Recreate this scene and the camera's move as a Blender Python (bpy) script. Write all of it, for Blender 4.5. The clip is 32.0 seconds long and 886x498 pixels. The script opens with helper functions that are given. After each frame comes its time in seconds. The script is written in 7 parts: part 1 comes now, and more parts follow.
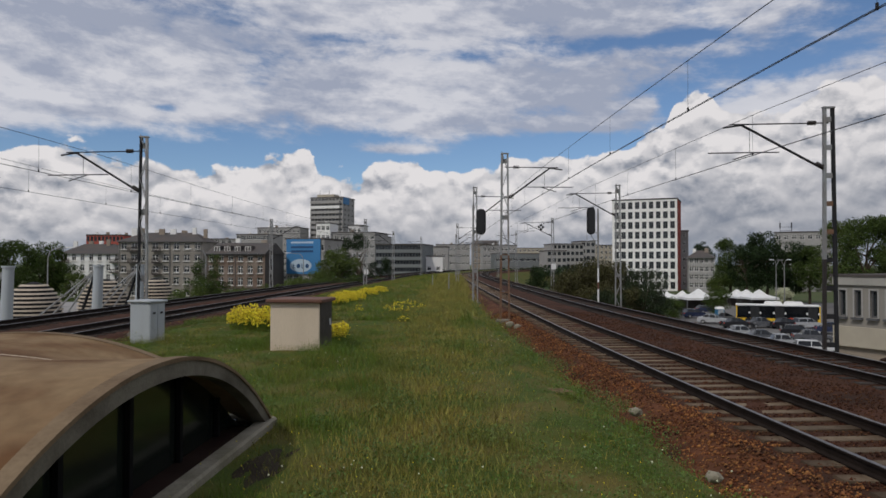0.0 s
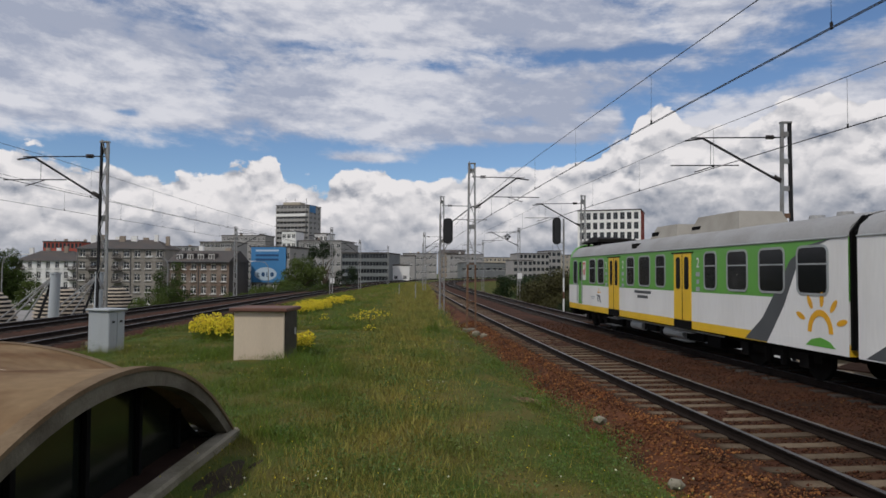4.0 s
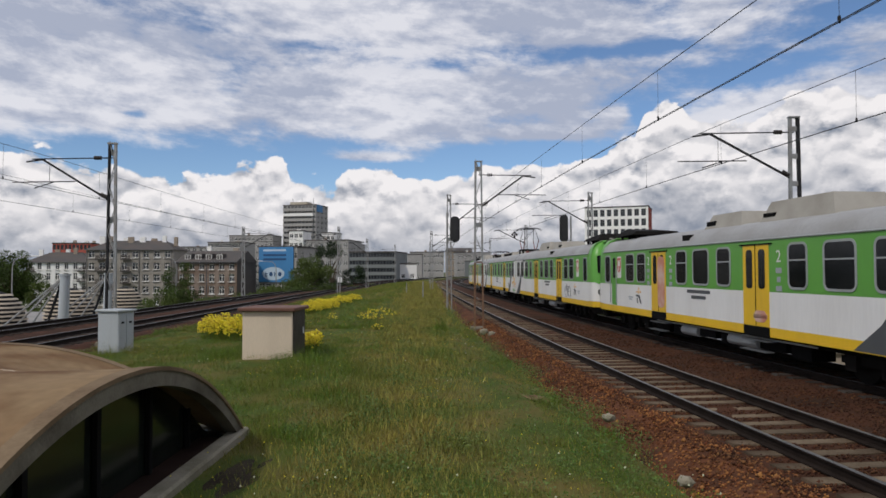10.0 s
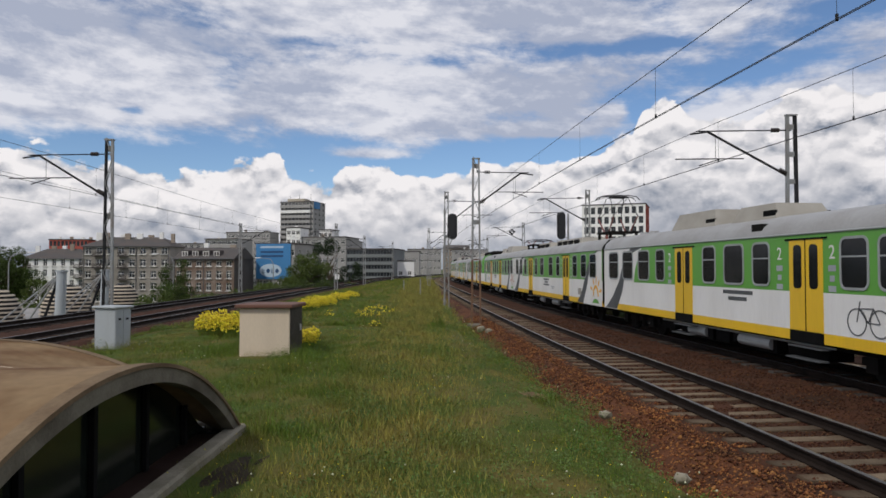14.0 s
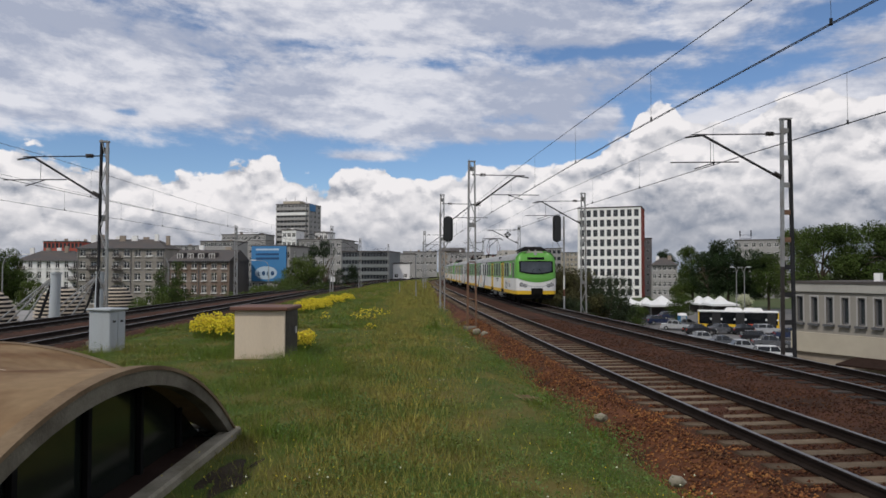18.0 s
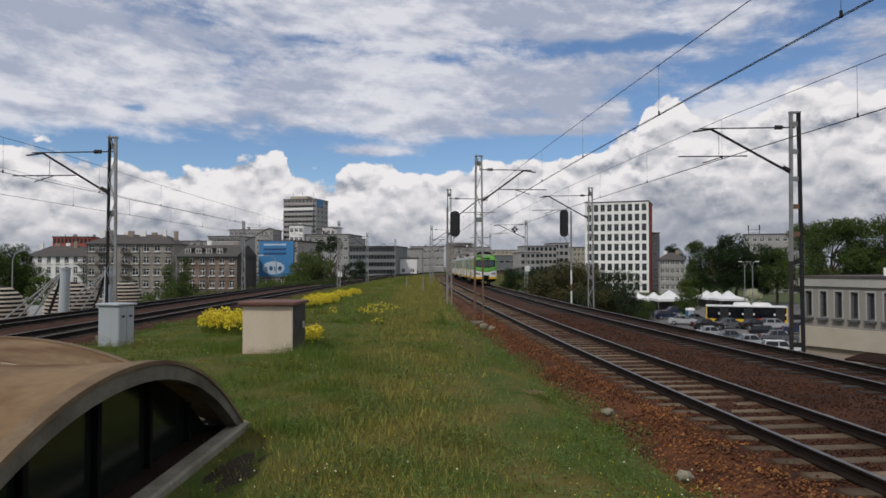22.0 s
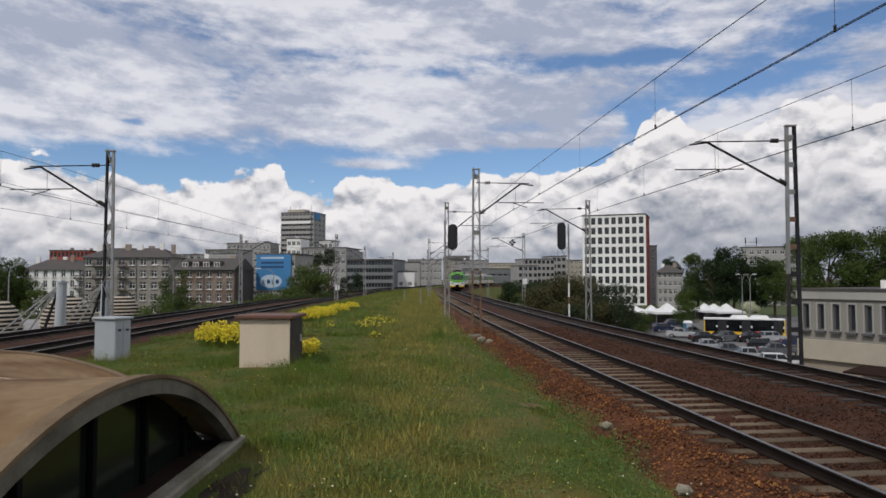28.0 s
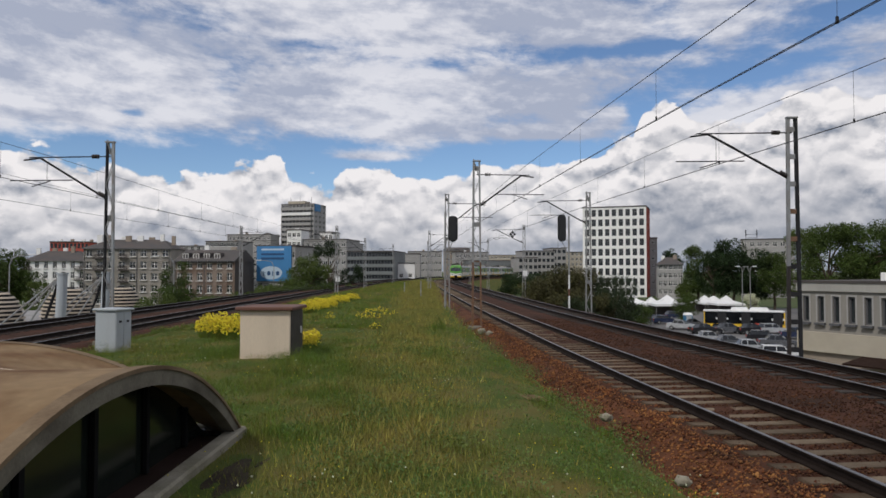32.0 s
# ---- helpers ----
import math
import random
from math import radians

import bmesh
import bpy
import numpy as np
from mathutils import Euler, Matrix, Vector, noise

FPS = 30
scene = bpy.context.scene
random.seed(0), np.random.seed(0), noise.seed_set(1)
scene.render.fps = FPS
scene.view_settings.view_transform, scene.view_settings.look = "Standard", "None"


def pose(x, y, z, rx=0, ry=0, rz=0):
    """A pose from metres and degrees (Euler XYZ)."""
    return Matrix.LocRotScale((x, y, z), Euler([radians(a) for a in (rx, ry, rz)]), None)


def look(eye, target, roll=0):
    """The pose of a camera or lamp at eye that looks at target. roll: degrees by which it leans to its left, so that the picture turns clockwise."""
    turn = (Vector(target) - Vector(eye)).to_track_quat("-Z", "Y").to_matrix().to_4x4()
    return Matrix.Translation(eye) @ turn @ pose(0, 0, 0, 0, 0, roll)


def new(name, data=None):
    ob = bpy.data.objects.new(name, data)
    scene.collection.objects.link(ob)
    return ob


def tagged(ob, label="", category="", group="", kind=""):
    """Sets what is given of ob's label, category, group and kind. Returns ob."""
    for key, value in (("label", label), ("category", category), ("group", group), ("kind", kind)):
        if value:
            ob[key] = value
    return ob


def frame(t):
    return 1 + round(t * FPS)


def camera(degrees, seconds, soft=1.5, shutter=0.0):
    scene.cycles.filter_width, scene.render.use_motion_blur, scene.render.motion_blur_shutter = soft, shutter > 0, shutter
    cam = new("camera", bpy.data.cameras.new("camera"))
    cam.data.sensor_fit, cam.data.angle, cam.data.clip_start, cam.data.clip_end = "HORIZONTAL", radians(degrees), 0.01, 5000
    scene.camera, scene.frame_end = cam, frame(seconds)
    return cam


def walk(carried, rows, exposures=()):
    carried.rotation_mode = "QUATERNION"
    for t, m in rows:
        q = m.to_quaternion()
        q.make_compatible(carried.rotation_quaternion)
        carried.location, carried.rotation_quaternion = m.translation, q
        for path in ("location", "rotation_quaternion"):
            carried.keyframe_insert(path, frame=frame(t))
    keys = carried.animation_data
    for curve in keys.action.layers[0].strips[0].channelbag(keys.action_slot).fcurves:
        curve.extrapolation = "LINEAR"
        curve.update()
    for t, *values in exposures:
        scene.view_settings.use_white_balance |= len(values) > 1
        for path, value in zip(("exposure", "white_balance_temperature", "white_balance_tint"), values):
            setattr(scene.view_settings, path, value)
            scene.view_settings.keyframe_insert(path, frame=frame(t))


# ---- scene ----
# A railway embankment on the edge of a city: grass island between two double tracks, a green and white
# electric train that leaves along the farther right-hand track, overhead line masts, town behind.
# Heights are counted from the rail heads (z = 0); the street below lies at z = STREET.
EYE = 2.42
STREET = -6.5

cam = camera(66.0, 32.0, soft=1.6)
walk(cam, [(t, pose(0, 0, EYE, 90 + p, r, w)) for t, w, p, r in [
    (0, 2.35, 1.21, -0.08), (0.5, 2.22, 1.38, 0.05), (1, 2.31, 1.95, 0.06), (1.5, 1.96, 2.04, 0.05),
    (2, 1.82, 1.97, 0.06), (2.5, 1.50, 1.90, 0.08), (3, 1.38, 2.07, 0.04), (3.5, 0.63, 2.02, -0.14),
    (4, -0.44, 1.98, -0.34), (4.5, -0.73, 2.11, -0.20), (6.5, -0.40, 2.35, -0.32), (7, -0.40, 2.11, -0.37),
    (7.5, -0.34, 1.91, -0.29), (8, -0.12, 1.63, -0.19), (8.5, 0.04, 1.27, -0.28), (9, 0.12, 1.28, -0.14),
    (9.5, 0.10, 1.52, -0.08), (10, 0.17, 1.84, 0.12), (10.5, 0.29, 1.76, -0.07), (11, 0.13, 1.90, -0.16),
    (11.5, 0.05, 1.89, -0.21), (12, 0.22, 1.58, -0.12), (12.5, 0.19, 1.60, -0.08), (13, -0.02, 1.68, -0.11),
    (13.5, -0.07, 1.59, -0.06), (14, -0.05, 1.60, 0.01), (14.5, 0.06, 1.60, 0.06), (16.5, -0.12, 1.81, -0.01),
    (17, -0.08, 1.75, -0.12), (17.5, -0.38, 1.78, -0.04), (18, -0.41, 1.82, -0.07), (18.5, -0.21, 2.02, 0.02),
    (19, -0.15, 1.88, 0.05), (19.5, 0.00, 1.76, 0.12), (20, 0.01, 1.77, 0.11), (20.5, -0.06, 1.78, 0.07),
    (21, 0.07, 1.78, 0.06), (21.5, 0.05, 1.62, -0.12), (22, 0.18, 1.39, -0.01), (22.5, 0.35, 1.33, 0.11),
    (23, 0.59, 1.25, 0.22), (23.5, 0.53, 1.23, 0.27), (24, 0.45, 1.35, 0.15), (24.5, 0.40, 1.33, 0.08),
    (25, 0.42, 1.42, 0.10), (25.5, 0.45, 1.53, 0.15), (27.5, 0.29, 1.95, 0.20), (28, -0.02, 2.49, 0.07),
    (28.5, 0.06, 1.96, 0.17), (29, -0.11, 1.73, 0.27), (29.5, -0.10, 1.83, 0.32), (30, -0.13, 1.78, 0.24),
    (30.5, -0.04, 1.84, 0.22), (31, 0.06, 1.76, 0.15), (31.5, 0.16, 1.59, 0.10), (32, 0.00, 1.80, 0.00),
]], exposures=[(0, -0.36), (3, -0.3), (4, -0.25), (7, -0.12), (14, -0.1), (19, -0.13), (23, -0.2), (25, -0.22), (28, -0.13), (32, -0.13)])


# ---- light ----
def world_light():
    w = bpy.data.worlds.new("sky")
    scene.world = w
    w.use_nodes = True
    nt = w.node_tree
    nt.nodes.clear()
    N, L = nt.nodes.new, nt.links.new

    def val(sock, v):
        if hasattr(v, "is_output"):
            L(v, sock)
        else:
            sock.default_value = v

    def mth(op, a, b=0.0, c=0.0, clamp=False):
        n = N("ShaderNodeMath")
        n.operation, n.use_clamp = op, clamp
        for i, v in enumerate((a, b, c)):
            val(n.inputs[i], v)
        return n.outputs[0]

    def step(v, lo, hi, a=0.0, b=1.0):
        n = N("ShaderNodeMapRange")
        n.interpolation_type = "SMOOTHSTEP"
        for i, q in enumerate((v, lo, hi, a, b)):
            val(n.inputs[i], q)
        return n.outputs[0]

    def noise_at(vec, scale, detail, rough, dist=0.0):
        n = N("ShaderNodeTexNoise")
        n.noise_dimensions = "2D"
        L(vec, n.inputs["Vector"])
        n.inputs["Scale"].default_value, n.inputs["Detail"].default_value = scale, detail
        n.inputs["Roughness"].default_value, n.inputs["Distortion"].default_value = rough, dist
        return n.outputs[0]

    def vec(x, y, z):
        n = N("ShaderNodeCombineXYZ")
        for i, v in enumerate((x, y, z)):
            val(n.inputs[i], v)
        return n.outputs[0]

    def mix(f, a, b):
        n = N("ShaderNodeMix")
        n.data_type = "RGBA"
        for s, v in ((n.inputs[0], f), (n.inputs[6], a), (n.inputs[7], b)):
            val(s, v)
        return n.outputs[2]

    def curve(x, stops):
        n = N("ShaderNodeValToRGB")
        n.color_ramp.interpolation = "EASE"
        L(x, n.inputs[0])
        e = n.color_ramp.elements
        while len(e) > 1:
            e.remove(e[-1])
        for i, (p, v) in enumerate(stops):
            q = e[0] if i == 0 else e.new(p)
            q.position, q.color = p, (v, v, v, 1)
        return n.outputs[0]

    tc = N("ShaderNodeTexCoord").outputs["Generated"]
    sep = N("ShaderNodeSeparateXYZ")
    L(tc, sep.inputs[0])
    x, y, z = sep.outputs
    flat = mth("SQRT", mth("ADD", mth("MULTIPLY", x, x), mth("MULTIPLY", y, y)))
    az = mth("ARCTAN2", x, mth("ABSOLUTE", y))
    el = mth("DIVIDE", z, mth("MAXIMUM", flat, 0.05))
    sky = N("ShaderNodeTexSky")
    sky.sky_type, sky.sun_disc = "NISHITA", False
    sky.sun_elevation, sky.sun_rotation = radians(SUN_EL), radians(SUN_ROT)
    sky.air_density, sky.dust_density, sky.ozone_density = 0.9, 0.1, 3.0
    blue = N("ShaderNodeMix")
    blue.data_type, blue.blend_type = "RGBA", "MULTIPLY"
    blue.inputs[0].default_value = 1
    L(sky.outputs[0], blue.inputs[6])
    blue.inputs[7].default_value = (SKY * 0.90, SKY * 0.97, SKY * 1.06, 1)
    out = blue.outputs[2]

    def blob(a0, e0, ra, re, k):
        p = mth("DIVIDE", mth("SUBTRACT", az, a0), ra)
        q = mth("DIVIDE", mth("SUBTRACT", el, e0), re)
        r2 = mth("ADD", mth("MULTIPLY", p, p), mth("MULTIPLY", q, q))
        return mth("MULTIPLY", mth("EXPONENT", mth("MULTIPLY", r2, -1.0)), k)

    # high broken sheet, its streaks falling to the right
    slant = mth("ADD", mth("MULTIPLY", el, 2.6), mth("MULTIPLY", az, 0.15))
    plane = vec(mth("MULTIPLY", az, 1.0), slant, 3.0)
    n1 = noise_at(plane, 5.6, 12, 0.62, 0.12)
    n2 = noise_at(plane, 2.1, 3, 0.5)
    n3 = noise_at(vec(mth("MULTIPLY", az, 3.0), mth("ADD", mth("MULTIPLY", el, 5.0), 5.0), 0.0), 6.0, 8, 0.62, 0.1)
    d = mth("ADD", mth("ADD", mth("MULTIPLY", n1, 0.72), mth("MULTIPLY", n2, 0.22)), step(el, 0.13, 0.215, -0.24, 0.18))
    d = mth("ADD", d, mth("MULTIPLY", mth("SUBTRACT", n3, 0.5), 0.20))
    for b in ((-0.475, 0.352, 0.055, 0.02, -0.14), (-0.345, 0.352, 0.06, 0.022, -0.18), (-0.17, 0.33, 0.11, 0.014, -0.16), (-0.03, 0.305, 0.07, 0.016, -0.22), (0.24, 0.315, 0.13, 0.012, -0.2), (0.44, 0.272, 0.15, 0.036, -0.36), (0.56, 0.335, 0.10, 0.028, -0.32), (0.27, 0.222, 0.05, 0.024, -0.30), (-0.30, 0.155, 0.16, 0.022, -0.10), (-0.09, 0.175, 0.13, 0.03, -0.12), (0.12, 0.17, 0.12, 0.025, -0.12), (-0.43, 0.212, 0.022, 0.007, -0.28), (-0.115, 0.166, 0.06, 0.010, 0.40), (0.145, 0.199, 0.07, 0.010, 0.32), (0.248, 0.222, 0.022, 0.014, 0.42), (0.53, 0.232, 0.05, 0.009, 0.46), (-0.5, 0.24, 0.12, 0.04, 0.14), (0.10, 0.25, 0.16, 0.03, 0.12)):
        d = mth("ADD", d, blob(*b))
    cover = step(d, 0.38, 0.62)
    thick = step(d, 0.50, 0.84)
    shade = noise_at(vec(az, mth("ADD", slant, 0.034), 3.0), 5.6, 12, 0.62, 0.12)
    relief = mth("MULTIPLY", mth("SUBTRACT", n1, shade), 3.0)
    tone = mth("ADD", mth("ADD", step(noise_at(plane, 3.3, 8, 0.6, 0.1), 0.34, 0.62), relief), mth("MULTIPLY", mth("SUBTRACT", n3, 0.55), 0.9), 0.0, True)
    tone = mth("MULTIPLY", tone, step(thick, 0.0, 1.0, 0.85, 1.0))
    sheet = mix(tone, (0.44, 0.48, 0.60, 1), (0.83, 0.83, 0.885, 1))
    out = mix(mth("MULTIPLY", cover, 0.94), out, sheet)

    # heaped clouds along the horizon: banks one before another, white crowns over grey feet
    u = mth("ADD", mth("MULTIPLY", az, 0.7), 0.5, 0.0, True)
    top = curve(u, [(0.06, 0.37), (0.16, 0.36), (0.20, 0.40), (0.222, 0.405), (0.236, 0.36), (0.275, 0.37), (0.30, 0.42), (0.335, 0.43), (0.346, 0.33), (0.385, 0.32), (0.40, 0.40), (0.445, 0.41), (0.455, 0.35), (0.475, 0.37), (0.52, 0.36), (0.545, 0.43), (0.60, 0.455), (0.625, 0.44), (0.655, 0.46), (0.690, 0.49), (0.704, 0.60), (0.726, 0.64), (0.745, 0.56), (0.765, 0.58), (0.79, 0.53), (0.835, 0.57), (0.87, 0.61), (0.92, 0.58), (0.97, 0.5)])

    def heaps(lift, seed):
        pv = vec(mth("ADD", az, seed), mth("MULTIPLY", mth("ADD", el, lift), 1.35), 0.0)
        wn = N("ShaderNodeTexNoise")
        wn.noise_dimensions = "2D"
        wn.inputs["Scale"].default_value, wn.inputs["Detail"].default_value = 14, 8
        wn.inputs["Roughness"].default_value = 0.6
        L(pv, wn.inputs["Vector"])
        wob = N("ShaderNodeMixRGB")
        wob.inputs[0].default_value = 0.055
        L(pv, wob.inputs[1])
        L(wn.outputs[1], wob.inputs[2])
        total = None
        for sc, amp in ((8, 0.66), (19, 0.40), (44, 0.15)):
            vo = N("ShaderNodeTexVoronoi")
            vo.feature, vo.voronoi_dimensions = "SMOOTH_F1", "2D"
            vo.inputs["Scale"].default_value, vo.inputs["Smoothness"].default_value = sc, 0.14
            L(wob.outputs[0], vo.inputs["Vector"])
            c = mth("MULTIPLY", mth("SUBTRACT", 0.55, vo.outputs["Distance"]), amp)
            total = c if total is None else mth("ADD", total, c)
        return mth("ADD", total, mth("MULTIPLY", mth("SUBTRACT", wn.outputs[0], 0.5), 0.6))

    right = step(az, 0.20, 0.36)
    for share, wave, seed, deep, lo in ((1.0, 0.0, 7.0, 0.14, 0.48), (0.70, 0.05, 11.3, 0.10, 0.34), (0.38, 0.04, 23.7, 0.07, 0.10)):
        lump, above = heaps(0.0, seed), heaps(0.012, seed)
        line = mth("MULTIPLY", top, 0.38 * share)
        if wave:
            line = mth("ADD", line, mth("MULTIPLY", mth("SUBTRACT", noise_at(vec(az, seed, 0.0), 7.0, 4, 0.55), 0.5), wave * 2))
        h = mth("ADD", mth("SUBTRACT", line, el), mth("MULTIPLY", mth("SUBTRACT", lump, 0.16), 0.06 if share > 0.6 else 0.045))
        edge = step(h, 0.0, 0.006 if share > 0.9 else 0.025)
        lit = mth("ADD", mth("MULTIPLY", mth("SUBTRACT", lump, above), 2.4), mth("MULTIPLY", lump, 0.46))
        lit = mth("ADD", lit, step(h, 0.0, deep, 0.78, lo))
        lit = mth("MULTIPLY", lit, mth("SUBTRACT", 1.0, mth("MULTIPLY", right, step(el, 0.07, 0.15, 0.40, 0.0))))
        lit = mth("MULTIPLY", lit, step(el, 0.025, 0.085, 0.55, 1.0), 0.0, True)
        col = mix(lit, (0.25, 0.285, 0.36, 1), (0.95, 0.92, 0.93, 1))
        out = mix(mth("MULTIPLY", edge, 1.0 if share > 0.9 else 0.75), out, col)
    haze = step(el, -0.01, 0.05, 0.6, 0.0)
    out = mix(haze, out, (0.42, 0.47, 0.55, 1))
    under = step(el, -0.10, -0.01)
    out = mix(under, (0.12, 0.12, 0.11, 1), out)
    bg = N("ShaderNodeBackground")
    L(out, bg.inputs[0])
    bg.inputs[1].default_value = 1.0
    ow = N("ShaderNodeOutputWorld")
    L(bg.outputs[0], ow.inputs[0])


SUN_EL, SUN_ROT, SKY = 48, 215, 0.105
world_light()
sun = new("sun", bpy.data.lights.new("sun", "SUN"))
sun.data.energy, sun.data.angle, sun.data.color = 2.0, radians(2.5), (1.0, 0.95, 0.87)
_a = radians(SUN_ROT)
sun.matrix_world = look((0, 0, 60), Vector((0, 0, 60)) - Vector((math.sin(_a) * math.cos(radians(SUN_EL)), math.cos(_a) * math.cos(radians(SUN_EL)), math.sin(radians(SUN_EL)))))


# ---- materials ----
def mat(name, base, rough=0.7, metal=0.0, scale=6.0, vary=0.25, tint=None, bump=0.15, fine=60.0, each=0.0, streak=False, spec=0.5, leaf=False, sharp=(0.38, 0.7)):
    """Colour with stains (scale) and grain (fine) per metre; each: change from piece to piece."""
    m = bpy.data.materials.new(name)
    m.use_nodes = True
    nt = m.node_tree
    N, L = nt.nodes.new, nt.links.new
    b = nt.nodes["Principled BSDF"]
    b.inputs["Roughness"].default_value, b.inputs["Metallic"].default_value = rough, metal
    b.inputs["Specular IOR Level"].default_value = spec if rough < 0.84 else 0.12
    tc = N("ShaderNodeTexCoord")
    mp = N("ShaderNodeMapping")
    L(tc.outputs["Object"], mp.inputs[0])
    if streak:
        mp.inputs["Scale"].default_value = (1, 1, 0.16)
    a, g = N("ShaderNodeTexNoise"), N("ShaderNodeTexNoise")
    for n, s, dt in ((a, scale, 5), (g, fine, 3)):
        n.inputs["Scale"].default_value, n.inputs["Detail"].default_value = s, dt
        L(mp.outputs[0], n.inputs["Vector"])
    tint = tint or tuple(c * 0.45 for c in base)
    r = N("ShaderNodeMapRange")
    r.inputs[1].default_value, r.inputs[2].default_value = sharp
    L(a.outputs[0], r.inputs[0])
    k = N("ShaderNodeMath")
    k.operation = "MULTIPLY"
    k.inputs[1].default_value = vary * 2
    k.use_clamp = True
    L(r.outputs[0], k.inputs[0])
    mx = N("ShaderNodeMix")
    mx.data_type = "RGBA"
    L(k.outputs[0], mx.inputs[0])
    mx.inputs[6].default_value, mx.inputs[7].default_value = (*base, 1), (*tint, 1)
    hs = N("ShaderNodeHueSaturation")
    L(mx.outputs[2], hs.inputs["Color"])
    v = N("ShaderNodeMapRange")
    v.inputs[3].default_value, v.inputs[4].default_value = 1 - vary * 0.6, 1 + vary * 0.6
    L(g.outputs[0], v.inputs[0])
    src = v.outputs[0]
    if each:
        if leaf:
            src2 = N("ShaderNodeNewGeometry").outputs["Random Per Island"]
        else:
            src2 = N("ShaderNodeObjectInfo").outputs["Random"]
        e = N("ShaderNodeMapRange")
        e.inputs[3].default_value, e.inputs[4].default_value = 1 - each, 1 + each
        L(src2, e.inputs[0])
        p = N("ShaderNodeMath")
        p.operation = "MULTIPLY"
        L(src, p.inputs[0])
        L(e.outputs[0], p.inputs[1])
        src = p.outputs[0]
        if leaf:
            hh = N("ShaderNodeMapRange")
            hh.inputs[3].default_value, hh.inputs[4].default_value = 0.485, 0.515
            L(src2, hh.inputs[0])
            L(hh.outputs[0], hs.inputs["Hue"])
    L(src, hs.inputs["Value"])
    L(hs.outputs[0], b.inputs["Base Color"])
    rr = N("ShaderNodeMapRange")
    rr.inputs[3].default_value, rr.inputs[4].default_value = max(0.03, rough - 0.12), min(1, rough + 0.12)
    L(a.outputs[0], rr.inputs[0])
    L(rr.outputs[0], b.inputs["Roughness"])
    if bump:
        bp = N("ShaderNodeBump")
        bp.inputs["Strength"].default_value, bp.inputs["Distance"].default_value = bump, 0.02
        L(g.outputs[0], bp.inputs["Height"])
        L(bp.outputs[0], b.inputs["Normal"])
    return m


def glass(name, base=(0.012, 0.014, 0.016), rough=0.06):
    """Dark glazing with a dim room behind it."""
    return mat(name, base, rough, 0, 3, 0.3, None, 0, 20, 0.35)


M = {}
# dark earth tone that paints the shade beside the shell roof
M["soil"] = mat("soil", (0.045, 0.034, 0.021), 0.95, scale=3, vary=0.4, fine=25, bump=0.8)
M["sand"] = mat("sand", (0.20, 0.135, 0.075), 0.95, scale=3, vary=0.4, fine=25, bump=0.5)
M["grass_ground"] = mat("grass_ground", (0.055, 0.078, 0.013), 0.95, sharp=(0.42, 0.62), scale=0.7, vary=0.5, tint=(0.115, 0.095, 0.028), fine=25, bump=0.5)
M["field"] = mat("field", (0.06, 0.085, 0.03), 0.95, scale=0.06, vary=0.3, tint=(0.09, 0.085, 0.05), fine=2, bump=0.4)
M["blade"] = mat("blade", (0.088, 0.138, 0.011), 0.75, sharp=(0.45, 0.66), scale=0.7, vary=0.45, tint=(0.165, 0.150, 0.03), fine=9, each=0.5, leaf=True, bump=0, spec=0.3)
M["blade_dry"] = mat("blade_dry", (0.24, 0.200, 0.036), 0.75, scale=0.8, vary=0.45, tint=(0.115, 0.14, 0.022), fine=9, each=0.35, leaf=True, bump=0)
M["weed"] = mat("weed", (0.060, 0.125, 0.014), 0.65, scale=0.7, vary=0.4, tint=(0.13, 0.14, 0.03), fine=9, each=0.4, leaf=True, bump=0)
M["flower"] = mat("flower", (0.72, 0.58, 0.02), 0.7, vary=0.15, each=0.2, leaf=True, bump=0)
M["flower_pale"] = mat("flower_pale", (0.55, 0.56, 0.38), 0.8, vary=0.15, each=0.2, leaf=True, bump=0)
M["ballast"] = mat("ballast", (0.115, 0.045, 0.021), 0.95, scale=1.4, vary=0.5, tint=(0.040, 0.020, 0.012), fine=26, bump=0.9)
M["ballast_dark"] = mat("ballast_dark", (0.062, 0.025, 0.013), 0.95, scale=0.9, vary=0.4, tint=(0.024, 0.015, 0.010), fine=26, bump=0.9)
M["stone"] = mat("stone", (0.20, 0.078, 0.030), 0.9, scale=1.3, vary=0.4, tint=(0.06, 0.030, 0.017), fine=30, each=0.65, leaf=True, bump=0.2)
M["stone_dark"] = mat("stone_dark", (0.074, 0.030, 0.016), 0.9, scale=1.3, vary=0.35, tint=(0.028, 0.017, 0.012), fine=30, each=0.6, leaf=True, bump=0.2)
M["rail_side"] = mat("rail_side", (0.020, 0.014, 0.011), 0.85, 0.1, 3, 0.3)
M["rail_head"] = mat("rail_head", (0.17, 0.165, 0.16), 0.42, 0.85, 3, 0.2)
M["sleeper"] = mat("sleeper", (0.165, 0.125, 0.085), 0.9, scale=2.0, vary=0.5, tint=(0.065, 0.042, 0.026), fine=30, each=0.35, bump=0.4)
M["sleeper_dark"] = mat("sleeper_dark", (0.040, 0.036, 0.032), 0.9, scale=2.5, vary=0.35, tint=(0.05, 0.04, 0.035), fine=30, each=0.3, bump=0.4)
M["rim_concrete"] = mat("rim_concrete", (0.165, 0.15, 0.118), 0.9, scale=2.0, vary=0.45, tint=(0.06, 0.05, 0.038), fine=40, bump=0.3)
M["mullion"] = mat("mullion", (0.006, 0.006, 0.006), 0.95, vary=0.1, bump=0)
M["sill"] = mat("sill", (0.030, 0.016, 0.012), 0.9, scale=2, vary=0.3)
